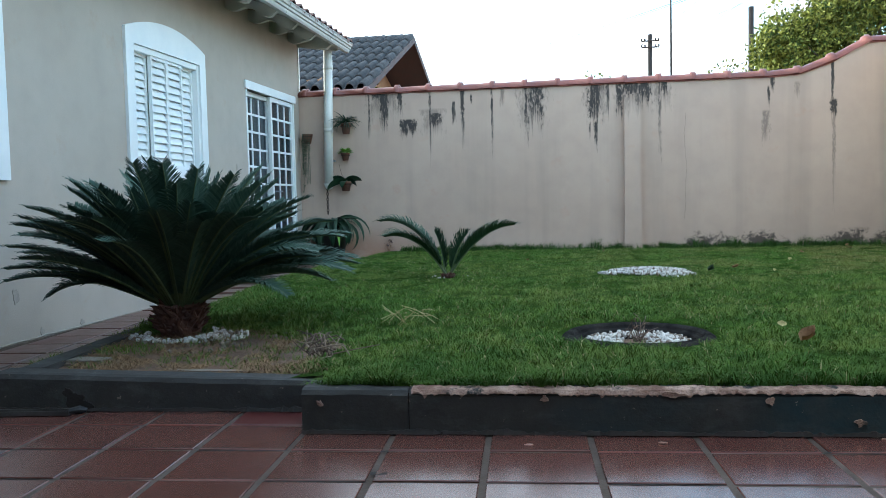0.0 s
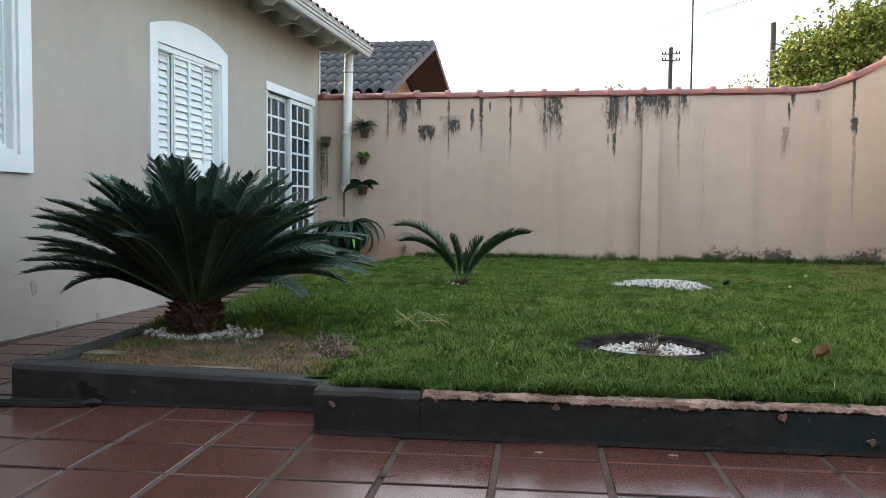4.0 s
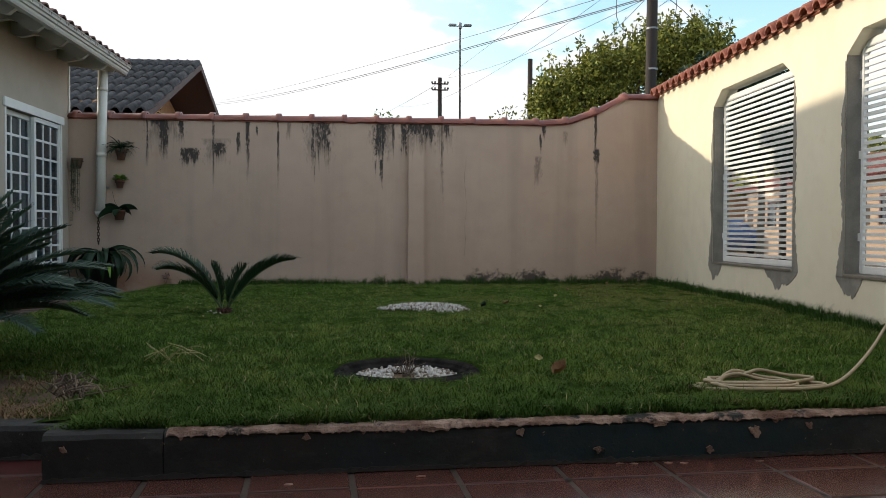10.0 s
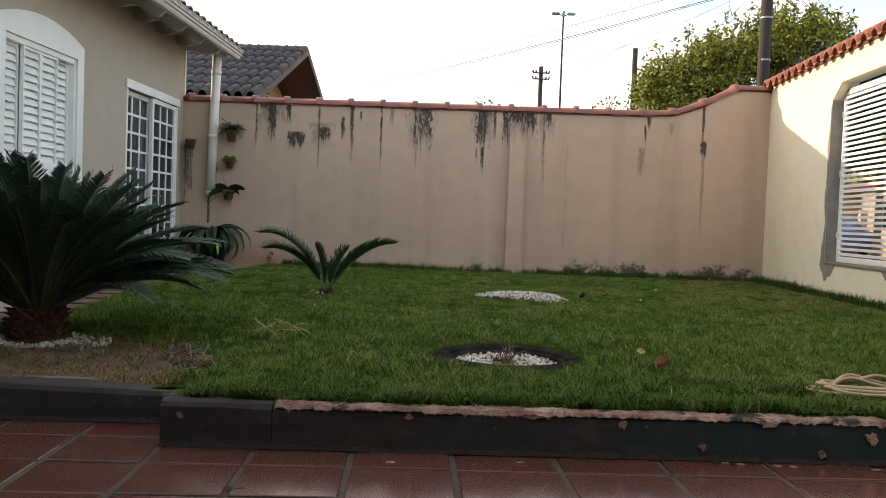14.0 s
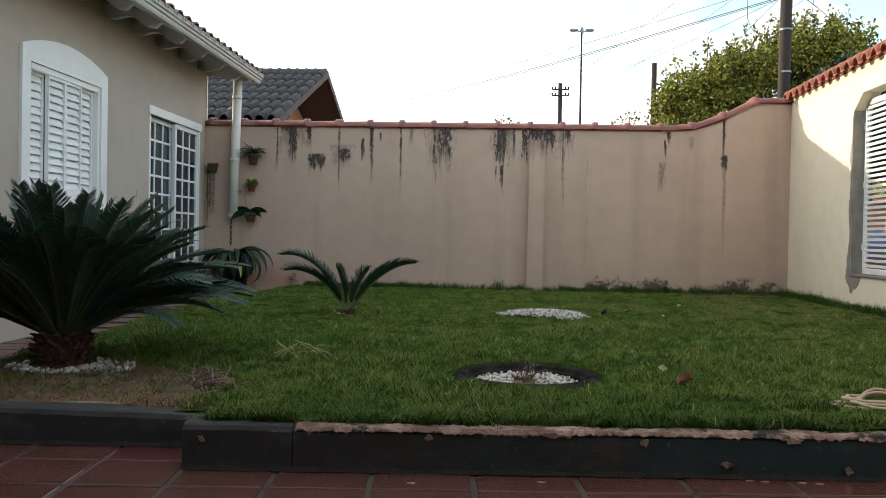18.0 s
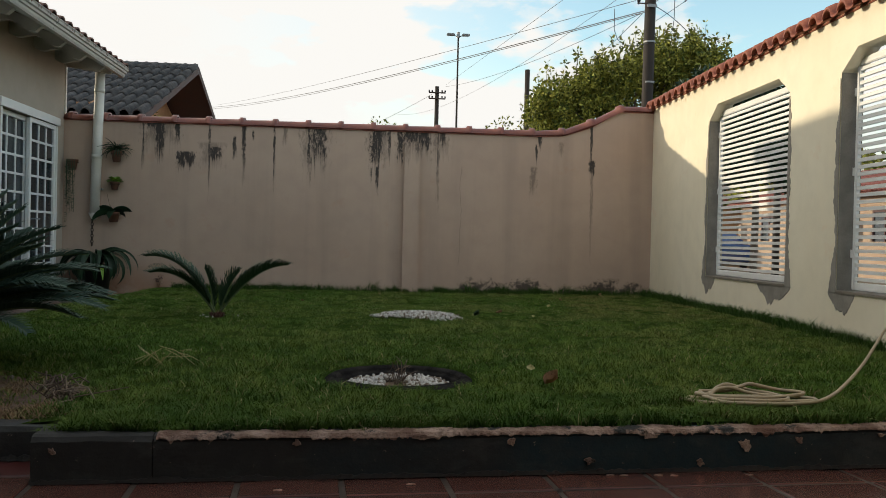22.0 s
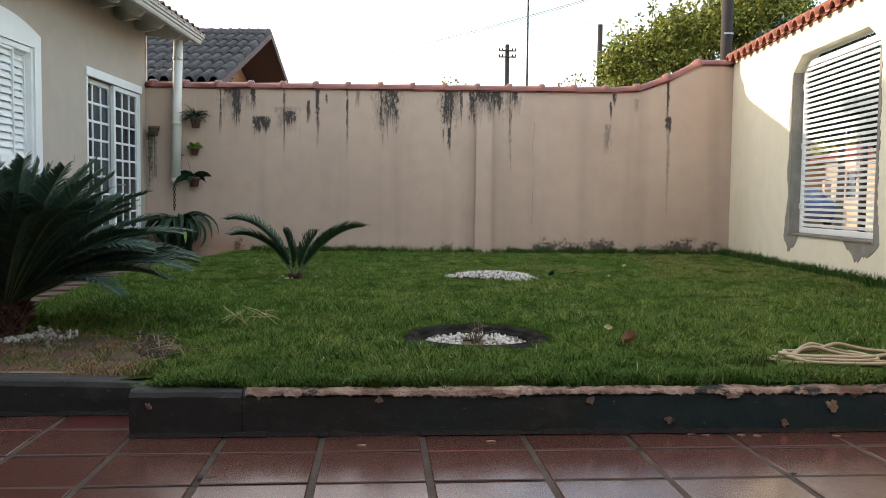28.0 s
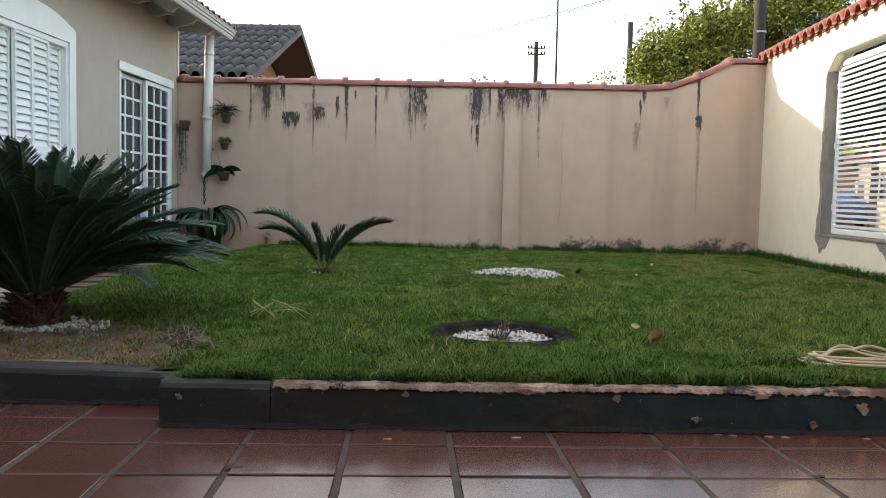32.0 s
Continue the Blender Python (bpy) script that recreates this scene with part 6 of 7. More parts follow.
weed = dry_plant("wall_weed", (-2.27, back_y(-2.27) - 0.05, lawn_z(-2.27, 10.2)), 9, 0.09, "small dark reddish weed at the wall foot", 61, M_DEADLEAF, 0.003, 0.9)
for i in range(9):
    strap((0.03 * math.cos(i), 0.02 * math.sin(i * 2), 0.05 + 0.012 * i), i * 2.4, 0.8, 1.5, 0.06, 0.03, M_WEED, weed, 5, 0.2)
# rain chain and the tub plant under it
chain = empty("rain_chain", "rusty iron chain hanging from the downpipe", "chain", m=Matrix.Translation((-3.03, 10.12, 1.03)))
for i in range(10):
    a = [(0.014 * math.cos(t), 0.0, 0.024 * math.sin(t)) for t in (2 * math.pi * k / 10 for k in range(11))]
    o = part("link", tube(a, 0.005, 5, cap=False), M_IRON, chain)
    o.matrix_local = pose(0, 0, -0.018 - 0.034 * i, 0, 0, 90 * (i % 2))
tub = empty("tub_plant", "dark plastic tub with large arching strap leaves", "potted plant", m=Matrix.Translation((-2.94, 10.0, 0.071)))
part("tub", lathe([(0.001, 0.0), (0.13, 0.0), (0.172, 0.37), (0.187, 0.375), (0.187, 0.40), (0.165, 0.40), (0.16, 0.36), (0.001, 0.36)], 24), M_BLACK, tub, smooth=True)
rng = random.Random(6)
for i in range(44):
    strap((rng.uniform(-0.04, 0.04), rng.uniform(-0.04, 0.04), 0.36), rng.random() * 6.28, rng.uniform(1.50, 1.75), rng.uniform(3.0, 4.0), rng.uniform(0.52, 0.78), rng.uniform(0.055, 0.085), M_DARKLEAF, tub, 12, 0.25, roll=rng.uniform(-0.6, 0.6))
strap((0.05, -0.1, 0.36), 5.2, 0.9, 2.4, 0.4, 0.05, M_LIME, tub, 10, 0.2, "yellowed_leaf")

# ---------------------------------------------------------------- neighbour's house behind the garden wall
def wave_column(length, pitch, height, courses, lap):
    """A column of interlocking tiles running up a slope along -x: a round roll between shallow pans, lapped at each course."""
    step, n = length / courses, 16
    v, f = [], []
    for c in range(courses):
        k = len(v)
        for x, lift, thick in ((-step * c + 0.03, lap, 0.0), (-step * (c + 1), 0.0, 0.0), (-step * c + 0.03, lap, 0.022)):
            for q in range(n + 1):
                s = pitch * (q / n - 0.5)
                roll = math.sqrt(max(0.0, 1 - (2 * s / (0.72 * pitch)) ** 2))
                v.append((x, s, height * roll + lift - thick))
        for q in range(n):
            f.append((k + q, k + q + 1, k + n + 2 + q, k + n + 1 + q))
            f.append((k + q + 1, k + q, k + 2 * n + 2 + q, k + 2 * n + 3 + q))
    me = mesh_of("tile_column", v, f, M_CONCRETETILE)
    me.polygons.foreach_set("use_smooth", [True] * len(me.polygons))
    return me


NX1, NRY, NRZ, NEY, NEZ = -3.0, 16.0, 3.96, 12.15, 2.50
nb = empty("neighbour_house", "neighbour's low house with dark ribbed tile roof and brick gable", "house")
part("wall", box(-12, NX1 - 0.83, 12.6, 19.4, -0.05, 2.75), M_BRICK, nb, "bare orange brick wall")
gab = extrude_profile([(12.6, 2.75), (19.4, 2.75), (16.0, 3.80)], lambda a, b, s: Vector((s, a, b)), (NX1 - 1, NX1 - 0.83))
part("gable_wall", gab, M_BRICK, nb)
for j, (y, z) in enumerate(((13.3, 2.62), (13.3, 2.72), (13.45, 2.82), (14.2, 2.9), (13.6, 2.66))):
    part("wall_gap", box(NX1 - 0.84, NX1 - 0.815, y, y + 0.17, z, z + 0.05), M_BLACK, nb)
ns = (NRZ - NEZ) / (NRY - NEY)
part("roof_deck", extrude_profile([(NEY, NEZ - 0.02), (NRY, NRZ - 0.02), (2 * NRY - NEY, NEZ - 0.02), (2 * NRY - NEY, NEZ + 0.01), (NRY, NRZ + 0.01), (NEY, NEZ + 0.01)], lambda a, b, s: Vector((s, a, b)), (-12, NX1 - 0.02)), M_BROWNWOOD, nb, "dark brown boarded roof underside")
for y0, y1, z0, z1 in ((NEY, NRY, NEZ, NRZ), (NRY, 2 * NRY - NEY, NRZ, NEZ)):
    part("barge_board", extrude_profile([(y0, z0 - 0.09), (y1, z1 - 0.09), (y1, z1 + 0.035), (y0, z0 + 0.035)], lambda a, b, s: Vector((s, a, b)), (NX1 - 0.02, NX1 + 0.01)), M_BROWNWOOD, nb)
for k in range(5):
    t = (k + 0.5) / 5
    part("purlin", box(NX1 - 0.88, NX1 - 0.03, NEY + (NRY - NEY) * t - 0.03, NEY + (NRY - NEY) * t + 0.03, NEZ + (NRZ - NEZ) * t - 0.12, NEZ + (NRZ - NEZ) * t - 0.03), M_BROWNWOOD, nb)
NP = 0.177
run = math.hypot(NRY - NEY, NRZ - NEZ)
ncol = wave_column(run + 0.05, NP, 0.080, 7, 0.034)
for i in range(50):
    for sgn in (1, -1):
        if sgn < 0 and i < 2:
            continue
        o = put("tile_column", ncol, nb)
        yy = NEY - 0.04 if sgn > 0 else 2 * NRY - NEY + 0.04
        o.matrix_local = Matrix.Translation((NX1 - 0.06 - NP * i, yy, NEZ + 0.005)) @ Euler((0, 0, -math.pi / 2 * sgn)).to_matrix().to_4x4() @ Euler((0, math.atan(ns), 0)).to_matrix().to_4x4()
rl = tube([(-12, NRY + 0.03, NRZ + 0.045), (NX1 - 0.02, NRY + 0.03, NRZ + 0.045)], 0.05, 10)
part("ridge", rl, M_CONCRETETILE, nb)

# ---------------------------------------------------------------- poles, mast, wires
def polar(az, el, dist):
    """A point by compass angle from straight ahead, height angle and distance from the yard's viewing place."""
    a, e = math.radians(az), math.radians(el)
    return Vector((dist * math.sin(a), dist * math.cos(a), 0.88 + dist * math.tan(e)))


def stand(az, dist, h, r0, r1, name, label, category, lean=0.0):
    b = polar(az, 0, dist)
    b.z = -0.06
    ob = empty(name, label, category, m=Matrix.Translation(b))
    part("shaft", tube([(0, 0, 0), (lean * 0.5, 0, h * 0.5), (lean, 0, h)], [r0, (r0 + r1) / 2, r1], 14), M_POLE, ob, smooth=True)
    return ob


def insulator(parent, at):
    part("insulator", lathe([(0.012, -0.05), (0.03, -0.04), (0.045, 0.0), (0.03, 0.015), (0.045, 0.04), (0.025, 0.06), (0.001, 0.065)], 10, centre=at), M_BLACK, parent)


big = stand(19.42, 17.5, 7.4, 0.125, 0.108, "utility_pole", "thick dark wooden utility pole beyond the wall", "utility pole", 0.06)
for z in (5.02, 4.2):
    part("band", tube([(0.045, 0, z), (0.045, 0, z + 0.035)], 0.124, 14), M_STEEL, big)
for x0, x1, z in ((-0.27, -0.05, 6.27), (-0.27, -0.05, 6.10), (-0.27, -0.05, 5.94), (-0.27, -0.05, 5.77), (0.10, 0.30, 6.27), (0.10, 0.30, 6.11), (0.10, 0.16, 5.86)):
    part("bracket", box(x0, x1, -0.15, -0.125, z, z + 0.022), M_IRON, big)
for x, z in ((-0.24, 6.18), (-0.24, 5.85), (0.27, 6.19)):
    insulator(big, (x, -0.138, z))
    part("bolt", tube([(x, -0.138, z - 0.10), (x, -0.138, z + 0.12)], 0.008, 6), M_IRON, big)
part("clamp", box(-0.06, 0.14, -0.14, -0.11, 5.72, 5.78), M_STEEL, big)
far = stand(4.99, 42.0, 8.63, 0.13, 0.10, "distant_pole", "distant dark utility pole with insulators", "utility pole")
for z in (8.3, 8.0):
    part("bracket", box(-0.42, 0.42, -0.14, -0.09, z - 0.03, z + 0.03), M_IRON, far)
    for x in (-0.4, -0.25, 0.25, 0.4):
        insulator(far, (x, -0.11, z + 0.07))
stand(11.33, 24.0, 5.84, 0.075, 0.07, "plain_post", "plain dark post behind the tree", "post")
mast = stand(6.29, 60.0, 15.45, 0.10, 0.055, "light_mast", "tall thin floodlight mast with two lamp heads", "light mast")
for s in (-1, 1):
    part("arm", tube([(0, 0, 15.5), (s * 0.3, 0, 15.62)], 0.03, 6), M_POLE, mast)
    part("lamp_head", box(s * 0.55 - 0.28, s * 0.55 + 0.28, -0.2, 0.2, 15.6, 15.74, 0.04), M_STEEL, mast)
part("hub", tube([(0, 0, 15.45), (0, 0, 15.85)], 0.12, 8), M_STEEL, mast)


def wire(a, b, sag, r, name="power_cable"):
    a, b = Vector(a), Vector(b)
    pts = [a.lerp(b, i / 24) - Vector((0, 0, sag * 4 * (i / 24) * (1 - i / 24))) for i in range(25)]
    return part(name, tube(pts, r, 5), M_WIRE, label="thin black overhead cable between the poles", category="cable", group="overhead cables")


wire((5.75, 16.5, 5.61), (-11.4, 64, 10.42), 0.35, 0.011)
wire((5.75, 16.5, 5.58), (-11.4, 64, 10.30), 0.35, 0.009)
wire((5.53, 16.4, 5.78), (-11.0, 64, 10.60), 0.20, 0.007)
wire((5.53, 16.4, 6.08), (2.2, 64, 10.45), 0.9, 0.006)
wire((4.75, 16.5, 6.29), (4.08, 41.8, 8.65), 0.0, 0.006)
wire((5.71, 16.5, 5.57), (4.08, 41.8, 8.57), 0.25, 0.007)
wire((3.42, 41.8, 8.18), (-6.0, 80, 9.6), 0.6, 0.010)
wire((5.70, 16.5, 5.55), (5.22, 19.0, 4.97), 0.03, 0.007)
wire((5.96, 16.5, 5.72), (6.73, 16.5, 5.16), -0.05, 0.009)
wire((5.94, 16.5, 5.78), (7.6, 13.5, 7.2), 0.05, 0.008)
wire((5.90, 16.6, 5.36), (9.2, 13.0, 8.1), 0.15, 0.006)
wire((5.92, 16.5, 6.0), (8.6, 13.0, 8.9), 0.05, 0.007)
for run in ([(5.093, 5.587), (5.093, 5.18), (5.163, 4.988), (5.30, 4.875), (5.5, 4.86), (5.80, 4.93)],
            [(6.185, 6.063), (6.262, 6.111), (6.341, 6.028), (6.335, 5.75), (6.331, 5.42), (6.306, 5.212), (6.24, 5.14)],
            [(6.50, 6.42), (6.545, 6.20), (6.583, 6.073), (6.565, 5.80), (6.497, 5.923), (6.381, 5.913), (6.333, 5.80)]):
    part("cable_loop", tube([(x, 16.4, z) for x, z in run], 0.008, 5), M_WIRE, label="slack loop of thin cable at the utility pole", category="cable", group="cable loops")

# ---------------------------------------------------------------- trees
def leaf_cloud(centres, count, size, material, parent, seed, name="crown", spread=1.0):
    """Leaves in clumps: pointed, folded quads turned every way."""
    rng = np.random.default_rng(seed)
    c = np.array([q[:3] for q in centres])
    rad = np.array([q[3] for q in centres])
    pick = rng.choice(len(c), count, p=rad ** 2 / (rad ** 2).sum())
    d = rng.normal(size=(count, 3))
    d /= np.linalg.norm(d, axis=1)[:, None]
    r = rad[pick] * (0.55 + 0.5 * rng.random(count) ** 0.6) * spread
    p = c[pick] + d * r[:, None] * [1, 1, 0.85]
    ax = rng.normal(size=(count, 3)) + d * 0.9 - [0, 0, 0.35]
    ax /= np.linalg.norm(ax, axis=1)[:, None]
    sd = np.cross(ax, rng.normal(size=(count, 3)))
    sd /= np.linalg.norm(sd, axis=1)[:, None]
    nm = np.cross(ax, sd)
    L = (size[0] + (size[1] - size[0]) * rng.random(count))[:, None]
    v = np.stack([p, p + ax * L * 0.45 + sd * L * 0.24 + nm * L * 0.07, p + ax * L, p + ax * L * 0.45 - sd * L * 0.24 + nm * L * 0.07], 1).reshape(-1, 3)
    i = np.arange(count)[:, None] * 4
    f = np.concatenate([i + [0, 1, 2], i + [0, 2, 3]], 1).reshape(-1, 3)
    me = bpy.data.meshes.new(name)
    me.from_pydata(v.tolist(), [], f.tolist())
    me.materials.append(material)
    return put(name, me, parent)


CROWN = ((-2.65, 3.5), (-2.45, 4.2), (-2.0, 4.65), (-1.0, 5.1), (-0.1, 5.45), (0.8, 5.72), (1.7, 5.68), (2.15, 5.3), (2.4, 4.75))


def crown_top(x):
    """Height of the crown's outline across the tree."""
    for (a, za), (b, zb) in zip(CROWN, CROWN[1:]):
        if x <= b:
            return za + (zb - za) * max(0.0, (x - a) / (b - a))
    return CROWN[-1][1]


def street_tree():
    base = polar(18.3, 0, 20.5)
    base.z = 0.0
    t = empty("street_tree", "dense green street tree with glossy pointed leaves", "tree", m=Matrix.Translation(base) @ Matrix.Rotation(math.radians(-18.3), 4, "Z"))
    rng = random.Random(21)
    part("trunk", tube([(0, 0, -0.06), (0.08, 0, 0.9), (-0.05, 0.05, 1.9), (0, 0, 2.8)], [0.22, 0.18, 0.16, 0.12], 10), M_TREEBARK, t)
    clumps = []
    for i in range(85):
        x, y = rng.uniform(-2.2, 2.1), rng.uniform(-1.3, 1.3)
        rad = rng.uniform(0.28, 0.42)
        clumps.append((x, y, rng.uniform(2.4, crown_top(x) - 0.10 * y * y - 0.5), rad))
    for i in range(0, 85, 4):
        x, y, z, rad = clumps[i]
        part("limb", tube([(0, 0, 2.2), (x * 0.4, y * 0.4, 2.2 + (z - 2.2) * 0.55), (x, y, z)], [0.07, 0.04, 0.012], 6), M_TREEBARK, t)
    # leafy upright branches that make the outline
    for i in range(230):
        x, y = rng.uniform(-2.4, 2.3), rng.uniform(-1.5, 1.2)
        hi = crown_top(x) - 0.10 * y * y - rng.uniform(0.05, 0.9) ** 1.4
        for k in range(4):
            clumps.append((x + rng.uniform(-0.16, 0.16), y + rng.uniform(-0.16, 0.16), hi - 0.15 * k, 0.11 + 0.03 * k))
    leaf_cloud(clumps, 64000, (0.07, 0.125), M_TREELEAF, t, 5)
    # upright shoots standing out of the crown
    tips = []
    for i in range(60):
        x = rng.uniform(-2.35, 2.3)
        zz = crown_top(x)
        y = rng.uniform(-1.1, 0.6)
        h = rng.uniform(0.10, 0.42) + (0.25 if i % 11 == 0 else 0)
        part("shoot", tube([(x, y, zz - 0.5), (x + 0.05, y, zz + h - 0.05)], [0.010, 0.003], 5), M_TREEBARK, t)
        for k in range(8):
            tips.append((x + 0.04, y, zz - 0.4 + (h + 0.35) * k / 7, 0.075 - 0.004 * k))
    leaf_cloud(tips, 3400, (0.08, 0.14), M_TREELEAF, t, 6, "shoot_leaves")


street_tree()


def pavement_tree():
    b = polar(26.6, 0, 12.75)
    b.z = 0.055
    t = empty("pavement_tree", "small dark clipped tree on the pavement", "tree", m=Matrix.Translation(b))
    rng = random.Random(33)
    part("trunk", tube([(0, 0, 0), (0.03, 0, 1.2), (0, 0, 2.5)], [0.06, 0.05, 0.04], 8), M_TREEBARK, t)
    clumps = [(rng.uniform(-1.02, 0.75), rng.uniform(-0.55, 0.55), rng.uniform(1.80, 3.05), rng.uniform(0.20, 0.30)) for i in range(125)]
    for x, y, z, r in clumps[::4]:
        part("limb", tube([(0, 0, 2.0), (x, y, z)], [0.03, 0.008], 6), M_TREEBARK, t)
    leaf_cloud(clumps, 30000, (0.06, 0.11), M_DARKLEAF, t, 15)


pavement_tree()
for i, (az, el, dist, w) in enumerate(((1.4, 8.0, 15.0, 0.22), (10.0, 8.3, 15.0, 0.20), (-13.6, 7.9, 15.0, 0.16), (2.3, 7.9, 15, 0.1))):
    c = polar(az, el, dist)
    s = empty("shrub_top", "tip of a leafy shrub behind the garden wall", "shrub", "shrubs behind the wall", m=Matrix.Translation((c.x, c.y, -0.06)))
    part("stem", tube([(0, 0, 0), (0.03, 0, c.z * 0.6), (0, 0, c.z)], [0.02, 0.012, 0.005], 6), M_TREEBARK, s)
    leaf_cloud([(0, 0, c.z - 0.05, w), (w * 0.5, 0, c.z - 0.22, w), (-w * 0.6, 0, c.z - 0.2, w), (0, 0, c.z - 0.5, w * 1.4)], 210, (0.05, 0.09), M_TREELEAF, s, 30 + i)

# ---------------------------------------------------------------- across the street, seen through the grilles
def far_house(x0, x1, y0, y1, eave, ridge, label, wall_mat, seed):
    h = empty("street_house", label, "house", "houses across the street")
    part("wall", box(x0, x1, y0, y1, -0.05, eave), wall_mat, h)
    xm = (x0 + x1) / 2
    part("roof", extrude_profile([(x0 - 0.5, eave - 0.05), (xm, ridge), (x1 + 0.5, eave - 0.05), (x1 + 0.5, eave + 0.03), (xm, ridge + 0.09), (x0 - 0.5, eave + 0.03)], lambda a, b, s: Vector((a, s, b)), (y0 - 0.4, y1 + 0.4)), M_REDROOF, h)
    run = math.hypot(xm - x0 + 0.5, ridge - eave)
    me = tile_column(run, 0.10, 8, 0.02)
    me.materials.append(M_REDROOF)
    sl = math.atan((ridge - eave) / (xm - x0 + 0.5))
    for i in range(int((y1 - y0 + 0.7) / 0.26)):
        o = put("tile_column", me, h)
        o.matrix_local = Matrix.Translation((x0 - 0.5, y0 - 0.3 + 0.26 * i, eave + 0.03)) @ Euler((0, 0, math.pi)).to_matrix().to_4x4() @ Euler((0, sl, 0)).to_matrix().to_4x4()
    rng = random.Random(seed)
    y = y0 + 0.9
    while y + 1.3 < y1:
        w = empty("window", "", "")
        w.parent = h
        part("pane", box(x0 - 0.02, x0 + 0.05, y, y + 1.2, 1.0, 2.1), M_GLASS, w)
        for a, b, c, d in ((y - 0.08, y, 0.92, 2.18), (y + 1.2, y + 1.28, 0.92, 2.18), (y, y + 1.2, 2.1, 2.18), (y, y + 1.2, 0.92, 1.0), (y + 0.57, y + 0.63, 1.0, 2.1)):
            part("window_bar", box(x0 - 0.05, x0 + 0.02, a, b, c, d), M_BROWNWOOD, w)
        y += 2.6
    return h


far_house(17.0, 25.0, 24.0, 36.0, 2.7, 4.1, "cream house with red tile roof across the street", M_FARWALL, 1)
far_house(16.5, 24.0, 11.5, 22.5, 2.8, 4.6, "ochre house with large red tile roof across the street", M_FARWALL, 2)
far_house(17.5, 25.0, 40.0, 56.0, 2.8, 4.4, "low red-roofed house further up the street", M_BRICK, 3)
part("street_fence", box(15.2, 15.35, 10.0, 58.0, -0.05, 1.1), M_FARWALL, label="low cream wall along the far pavement", category="wall")
for i in range(15):
    part("fence_post", box(15.15, 15.4, 11.2 + 2.6 * i, 11.45 + 2.6 * i, -0.05, 1.75, 0.01), M_FARWALL, label="cream masonry fence post across the street", category="post", group="fence posts across the street")


def parked_car(x, y, turn):
    c = empty("parked_car", "blue hatchback parked across the street", "car", m=pose(x, y, -0.03, 0, 0, turn))
    side = [(-2.0, 0.30), (-2.02, 0.75), (-1.9, 0.95), (-1.2, 1.02), (-0.65, 1.45), (0.75, 1.47), (1.6, 1.05), (1.95, 0.85), (2.0, 0.35)]
    body = extrude_profile(side, lambda a, b, s: Vector((a, s * (1.0 if b < 1.03 else 0.82), b)), (-0.82, 0.82))
    bmesh.ops.bevel(body, geom=body.edges[:], offset=0.05, segments=2, affect="EDGES")
    part("body", body, M_CARBLUE, c)
    for s in (-1, 1):
        q = bmesh.new()
        q.faces.new([q.verts.new((a, s * (0.845 if b < 1.1 else 0.70), b)) for a, b in ((-1.1, 1.04), (-0.62, 1.40), (0.70, 1.41), (1.42, 1.05))])
        part("side_window", q, M_GLASS, c)
        for x2 in (-1.3, 1.3):
            w = part("wheel", tube([(x2, s * 0.68, 0.31), (x2, s * 0.86, 0.31)], 0.31, 20), M_RUBBER, c)
            part("rim", tube([(x2, s * 0.861, 0.31), (x2, s * 0.868, 0.31)], 0.19, 16), M_STEEL, w)
    return c


parked_car(14.4, 33.0, 92)
stand(27.5, 30, 6.0, 0.12, 0.10, "street_pole", "dark pole on the far pavement", "utility pole")
stand(29.2, 26, 6.0, 0.12, 0.10, "street_pole", "dark pole across the street", "utility pole")
for i, (az, dist, hgt, w) in enumerate(((26.5, 44, 6.0, 1.5), (32, 50, 7.0, 2.2), (8, 75, 7.5, 3.0), (-2, 90, 7.0, 3.0))):
    b = polar(az, 0, dist)
    b.z = -0.06
    t = empty("far_tree", "distant round street tree", "tree", "far trees", m=Matrix.Translation(b))
    part("trunk", tube([(0, 0, 0), (0.1, 0, hgt * 0.5), (0, 0, hgt * 0.7)], [0.2, 0.14, 0.07], 8), M_TREEBARK, t)
    rng = random.Random(60 + i)
    leaf_cloud([(rng.uniform(-w, w), rng.uniform(-w, w), hgt * 0.68 + rng.uniform(-0.8, 0.9), w * 0.5) for k in range(9)], 1800, (0.22, 0.4), M_TREELEAF, t, 70 + i)

# ---------------------------------------------------------------- floor tiles, one by one
rng = random.Random(77)
tile_meshes = []
for k in range(4):
    b = box(-TILE_W / 2 + 0.011, TILE_W / 2 - 0.011, -TILE_D / 2 + 0.010, TILE_D / 2 - 0.010, -0.02, 0.0)
    bmesh.ops.bevel(b, geom=[e for e in b.edges if all(v.co.z > -0.001 for v in e.verts)], offset=0.003, segments=1, affect="EDGES")
    for v in b.verts:
        if v.co.z > -0.006:
            v.co += Vector((0.0018 * noise.noise((k * 9 + v.co.x * 5, v.co.y * 5, 0)), 0.0018 * noise.noise((k * 7, v.co.y * 5, v.co.x * 5)), 0.0))
    me = bpy.data.meshes.new("floor_tile")
    b.to_mesh(me)
    b.free()
    me.materials.append(M_TILE)
    tile_meshes.append(me)
path_tiles = [me.copy() for me in tile_meshes]
for me in path_tiles:
    me.materials[0] = M_TILEPATH
odd_tile = tile_meshes[0].copy()
odd_tile.materials[0] = M_TILEDARK
gap_meshes = []
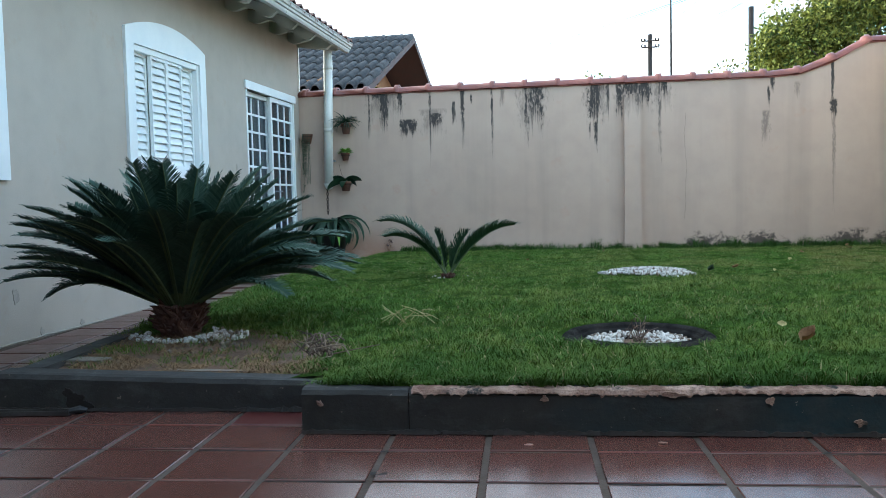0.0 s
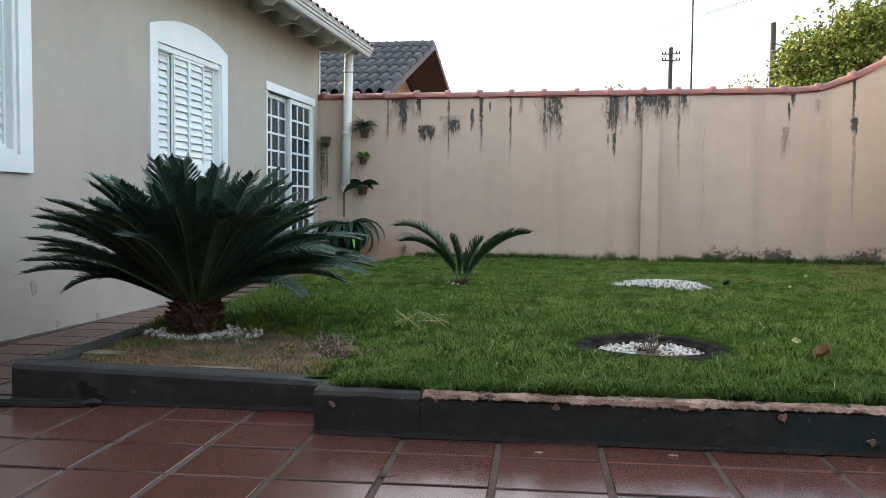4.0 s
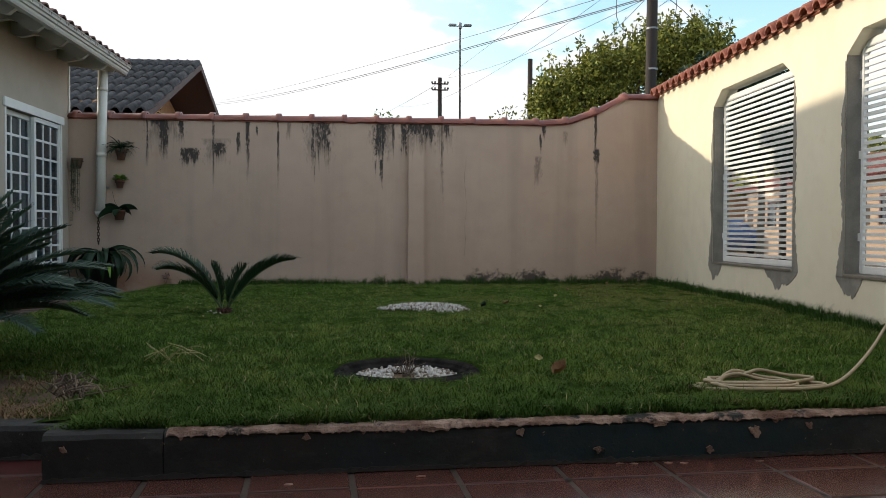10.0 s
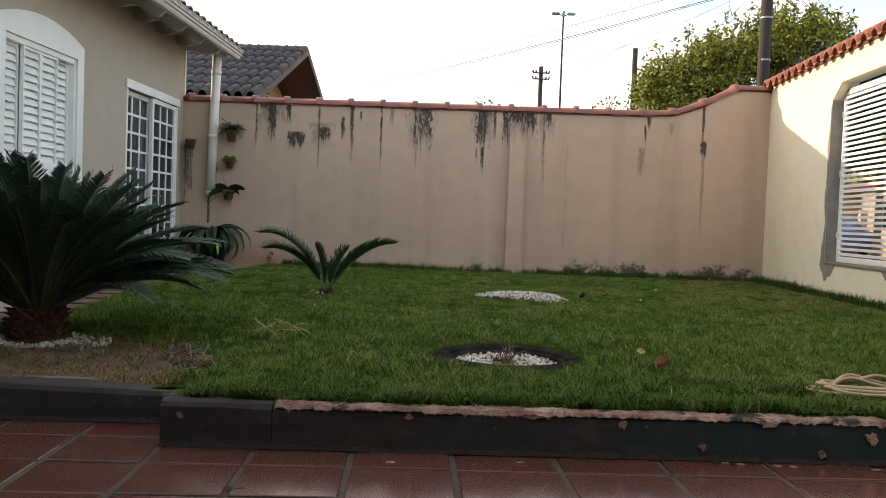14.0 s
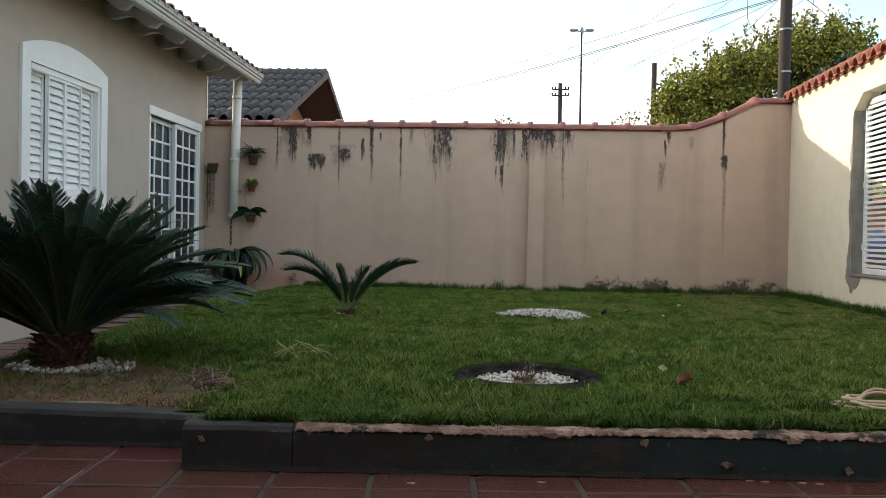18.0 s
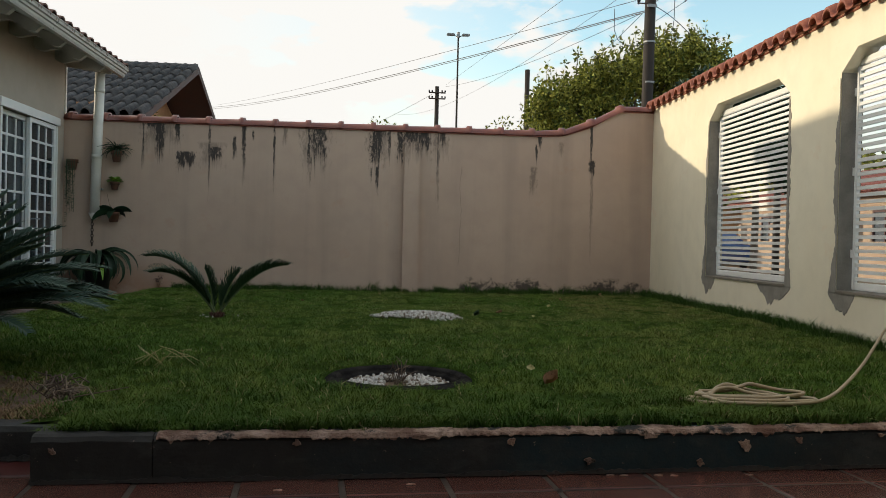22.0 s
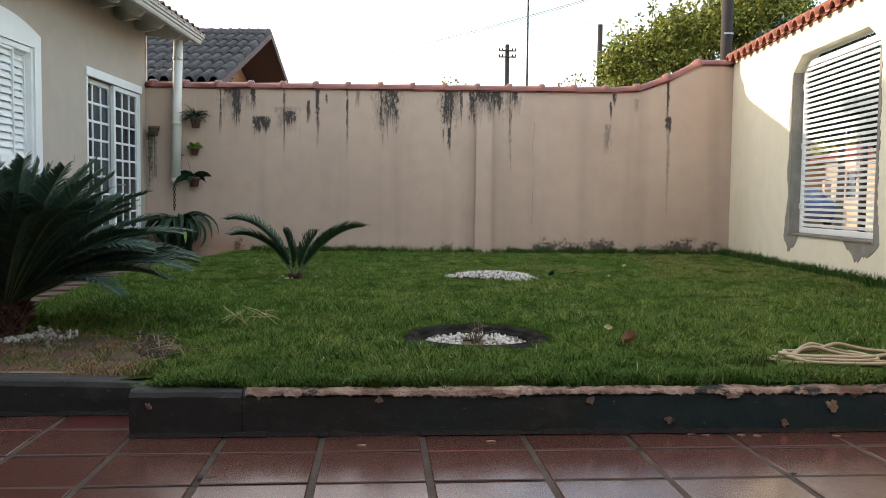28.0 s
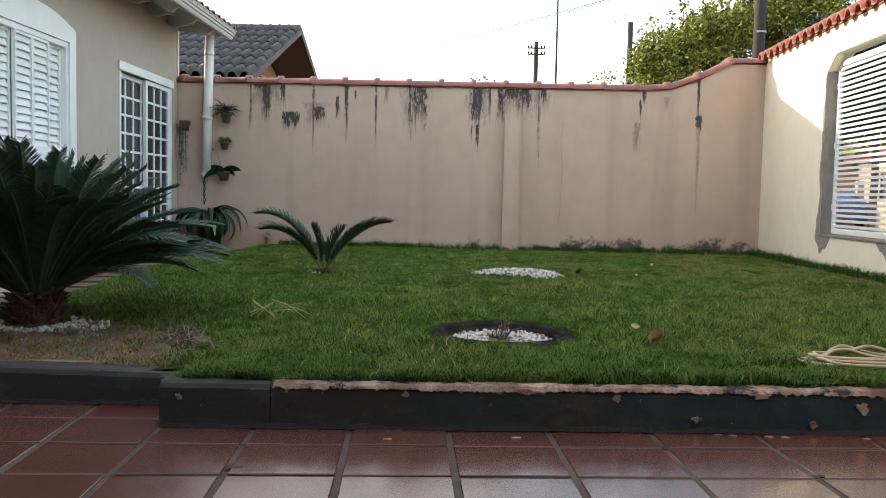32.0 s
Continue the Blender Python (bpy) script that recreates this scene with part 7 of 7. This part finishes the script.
for k in range(4):
    gv, gf = [], []
    n, L, w = (26, TILE_W - 0.03, 0.0058) if k < 3 else (10, 0.030, 0.017)
    for i in range(n + 1):
        s = -L / 2 + L * i / n
        h = w * (0.55 + 0.9 * noise.noise((s * 40, k * 3.1, 0))) * (1 if 0 < i < n else 0.1)
        gv += [(s, -max(0.0006, h), 0), (s, max(0.0006, h * 0.8 + w * 0.5 * noise.noise((s * 60, k, 5))), 0)]
        if i:
            q = 2 * i
            gf.append((q - 2, q, q + 1, q - 1))
    gap_meshes.append(mesh_of("joint_gap", gv, gf, M_CREVICE))
ca, sa = math.cos(TILE_TURN), math.sin(TILE_TURN)


def column(i):
    """Where the joint line of a column of tiles lies: the tiles were laid by hand, wider to the street side."""
    k = min(4, max(-3, i))
    return 0.359 * i + 0.005 * k * k + (0.045 if i > 4 else -0.032) * (i - k)


for i in range(-16, 14):
    for j in range(-5, 30):
        u, w = (column(i) + column(i + 1)) / 2, (j + 0.5) * TILE_D
        x, y = TILE_X + u * ca - w * sa, TILE_Y + u * sa + w * ca
        if x < HOUSE_X + 0.1 or x > 3.75:
            continue
        if y > 10.15 or (x > -2.30 and y > (kerb_y(x) + 0.2 if x > -0.9 else 3.3)):
            continue
        if x > lawn_left(y) + 0.3 and y > 4.6:
            continue
        odd = abs(x + 1.10) < TILE_W / 2 and abs(y - 2.97) < TILE_D / 2
        o = put("floor_tile", odd_tile if odd else (path_tiles if y > 3.5 else tile_meshes)[rng.randrange(4)], patio)
        if y < 3.4 and rng.random() < 0.42:
            g = gap_meshes[rng.randrange(3)]
            e = put("joint_gap", g, patio)
            e.matrix_local = Matrix.Translation((x, y, 0)) @ Euler((0, 0, TILE_TURN)).to_matrix().to_4x4() @ Matrix.Translation((0, -TILE_D / 2 + rng.uniform(0.004, 0.007), -0.0035))
        if y < 3.4 and rng.random() < 0.13:
            e = put("broken_joint", gap_meshes[3], patio)
            e.matrix_local = Matrix.Translation((x, y, 0)) @ Euler((0, 0, TILE_TURN)).to_matrix().to_4x4() @ Matrix.Translation(((column(i + 1) - column(i)) / 2, -TILE_D / 2 + rng.uniform(0.0, 0.05), -0.0032))
        o.matrix_local = Matrix.Translation((x, y, path_rise(y) + rng.uniform(-0.0015, 0.0015))) @ Euler((rng.uniform(-0.004, 0.004), rng.uniform(-0.004, 0.004), TILE_TURN + rng.uniform(-0.006, 0.006))).to_matrix().to_4x4() @ Matrix.Diagonal(((column(i + 1) - column(i) - 0.022) / (TILE_W - 0.022), 1, 1, 1))

# tiles on the rear of the patio, under the added unseen slab
rest_v, rest_f = [], []
for i in range(-16, 14):
    for j in range(-25, -5):
        u, w = (column(i) + column(i + 1)) / 2, (j + 0.5) * TILE_D
        x, y = TILE_X + u * ca - w * sa, TILE_Y + u * sa + w * ca
        if x < HOUSE_X + 0.1 or x > 3.9 or y < -4.5:
            continue
        k = len(rest_v)
        hw, hd = (column(i + 1) - column(i)) / 2 - 0.011, TILE_D / 2 - 0.010
        for e, z in ((0.0, -0.02), (0.0, -0.003), (0.003, 0.0)):
            for p, q in ((-1, -1), (1, -1), (1, 1), (-1, 1)):
                dx, dy = p * (hw - e), q * (hd - e)
                rest_v.append((x + dx * ca - dy * sa, y + dx * sa + dy * ca, z))
        for a in (0, 4):
            rest_f += [(k + a + s, k + a + (s + 1) % 4, k + a + 4 + (s + 1) % 4, k + a + 4 + s) for s in range(4)]
        rest_f.append((k + 8, k + 9, k + 10, k + 11))
put("carport_tiles", mesh_of("carport_tiles", rest_v, rest_f, M_TILE), label="red clay tiles on the rear of the patio", category="floor tiles", kind="stuff")

for x, y, turn in ((-0.53, 2.40, 0.5), (1.27, 2.475, 0.1), (0.85, 2.73, 0.4), (-0.56, 2.40, 1.5)):
    e = put("broken_joint", gap_meshes[3], patio)
    e.matrix_local = Matrix.Translation((x, y, 0.0018)) @ Euler((0, 0, turn)).to_matrix().to_4x4() @ Matrix.Diagonal((1.3, 0.9, 1, 1))
for i, (x, y) in enumerate(((1.09, 2.905), (1.14, 2.90), (1.27, 2.90), (1.33, 2.895), (1.62, 2.90), (0.35, 2.80), (-0.1, 2.74))):
    blot("paint_speck", lambda u, d, v, x=x, y=y: Vector((x + u, y + v, 0.002 - d)), 0.014, 0.006, M_CHIPPED, patio, 300 + i, 10, 0.002)
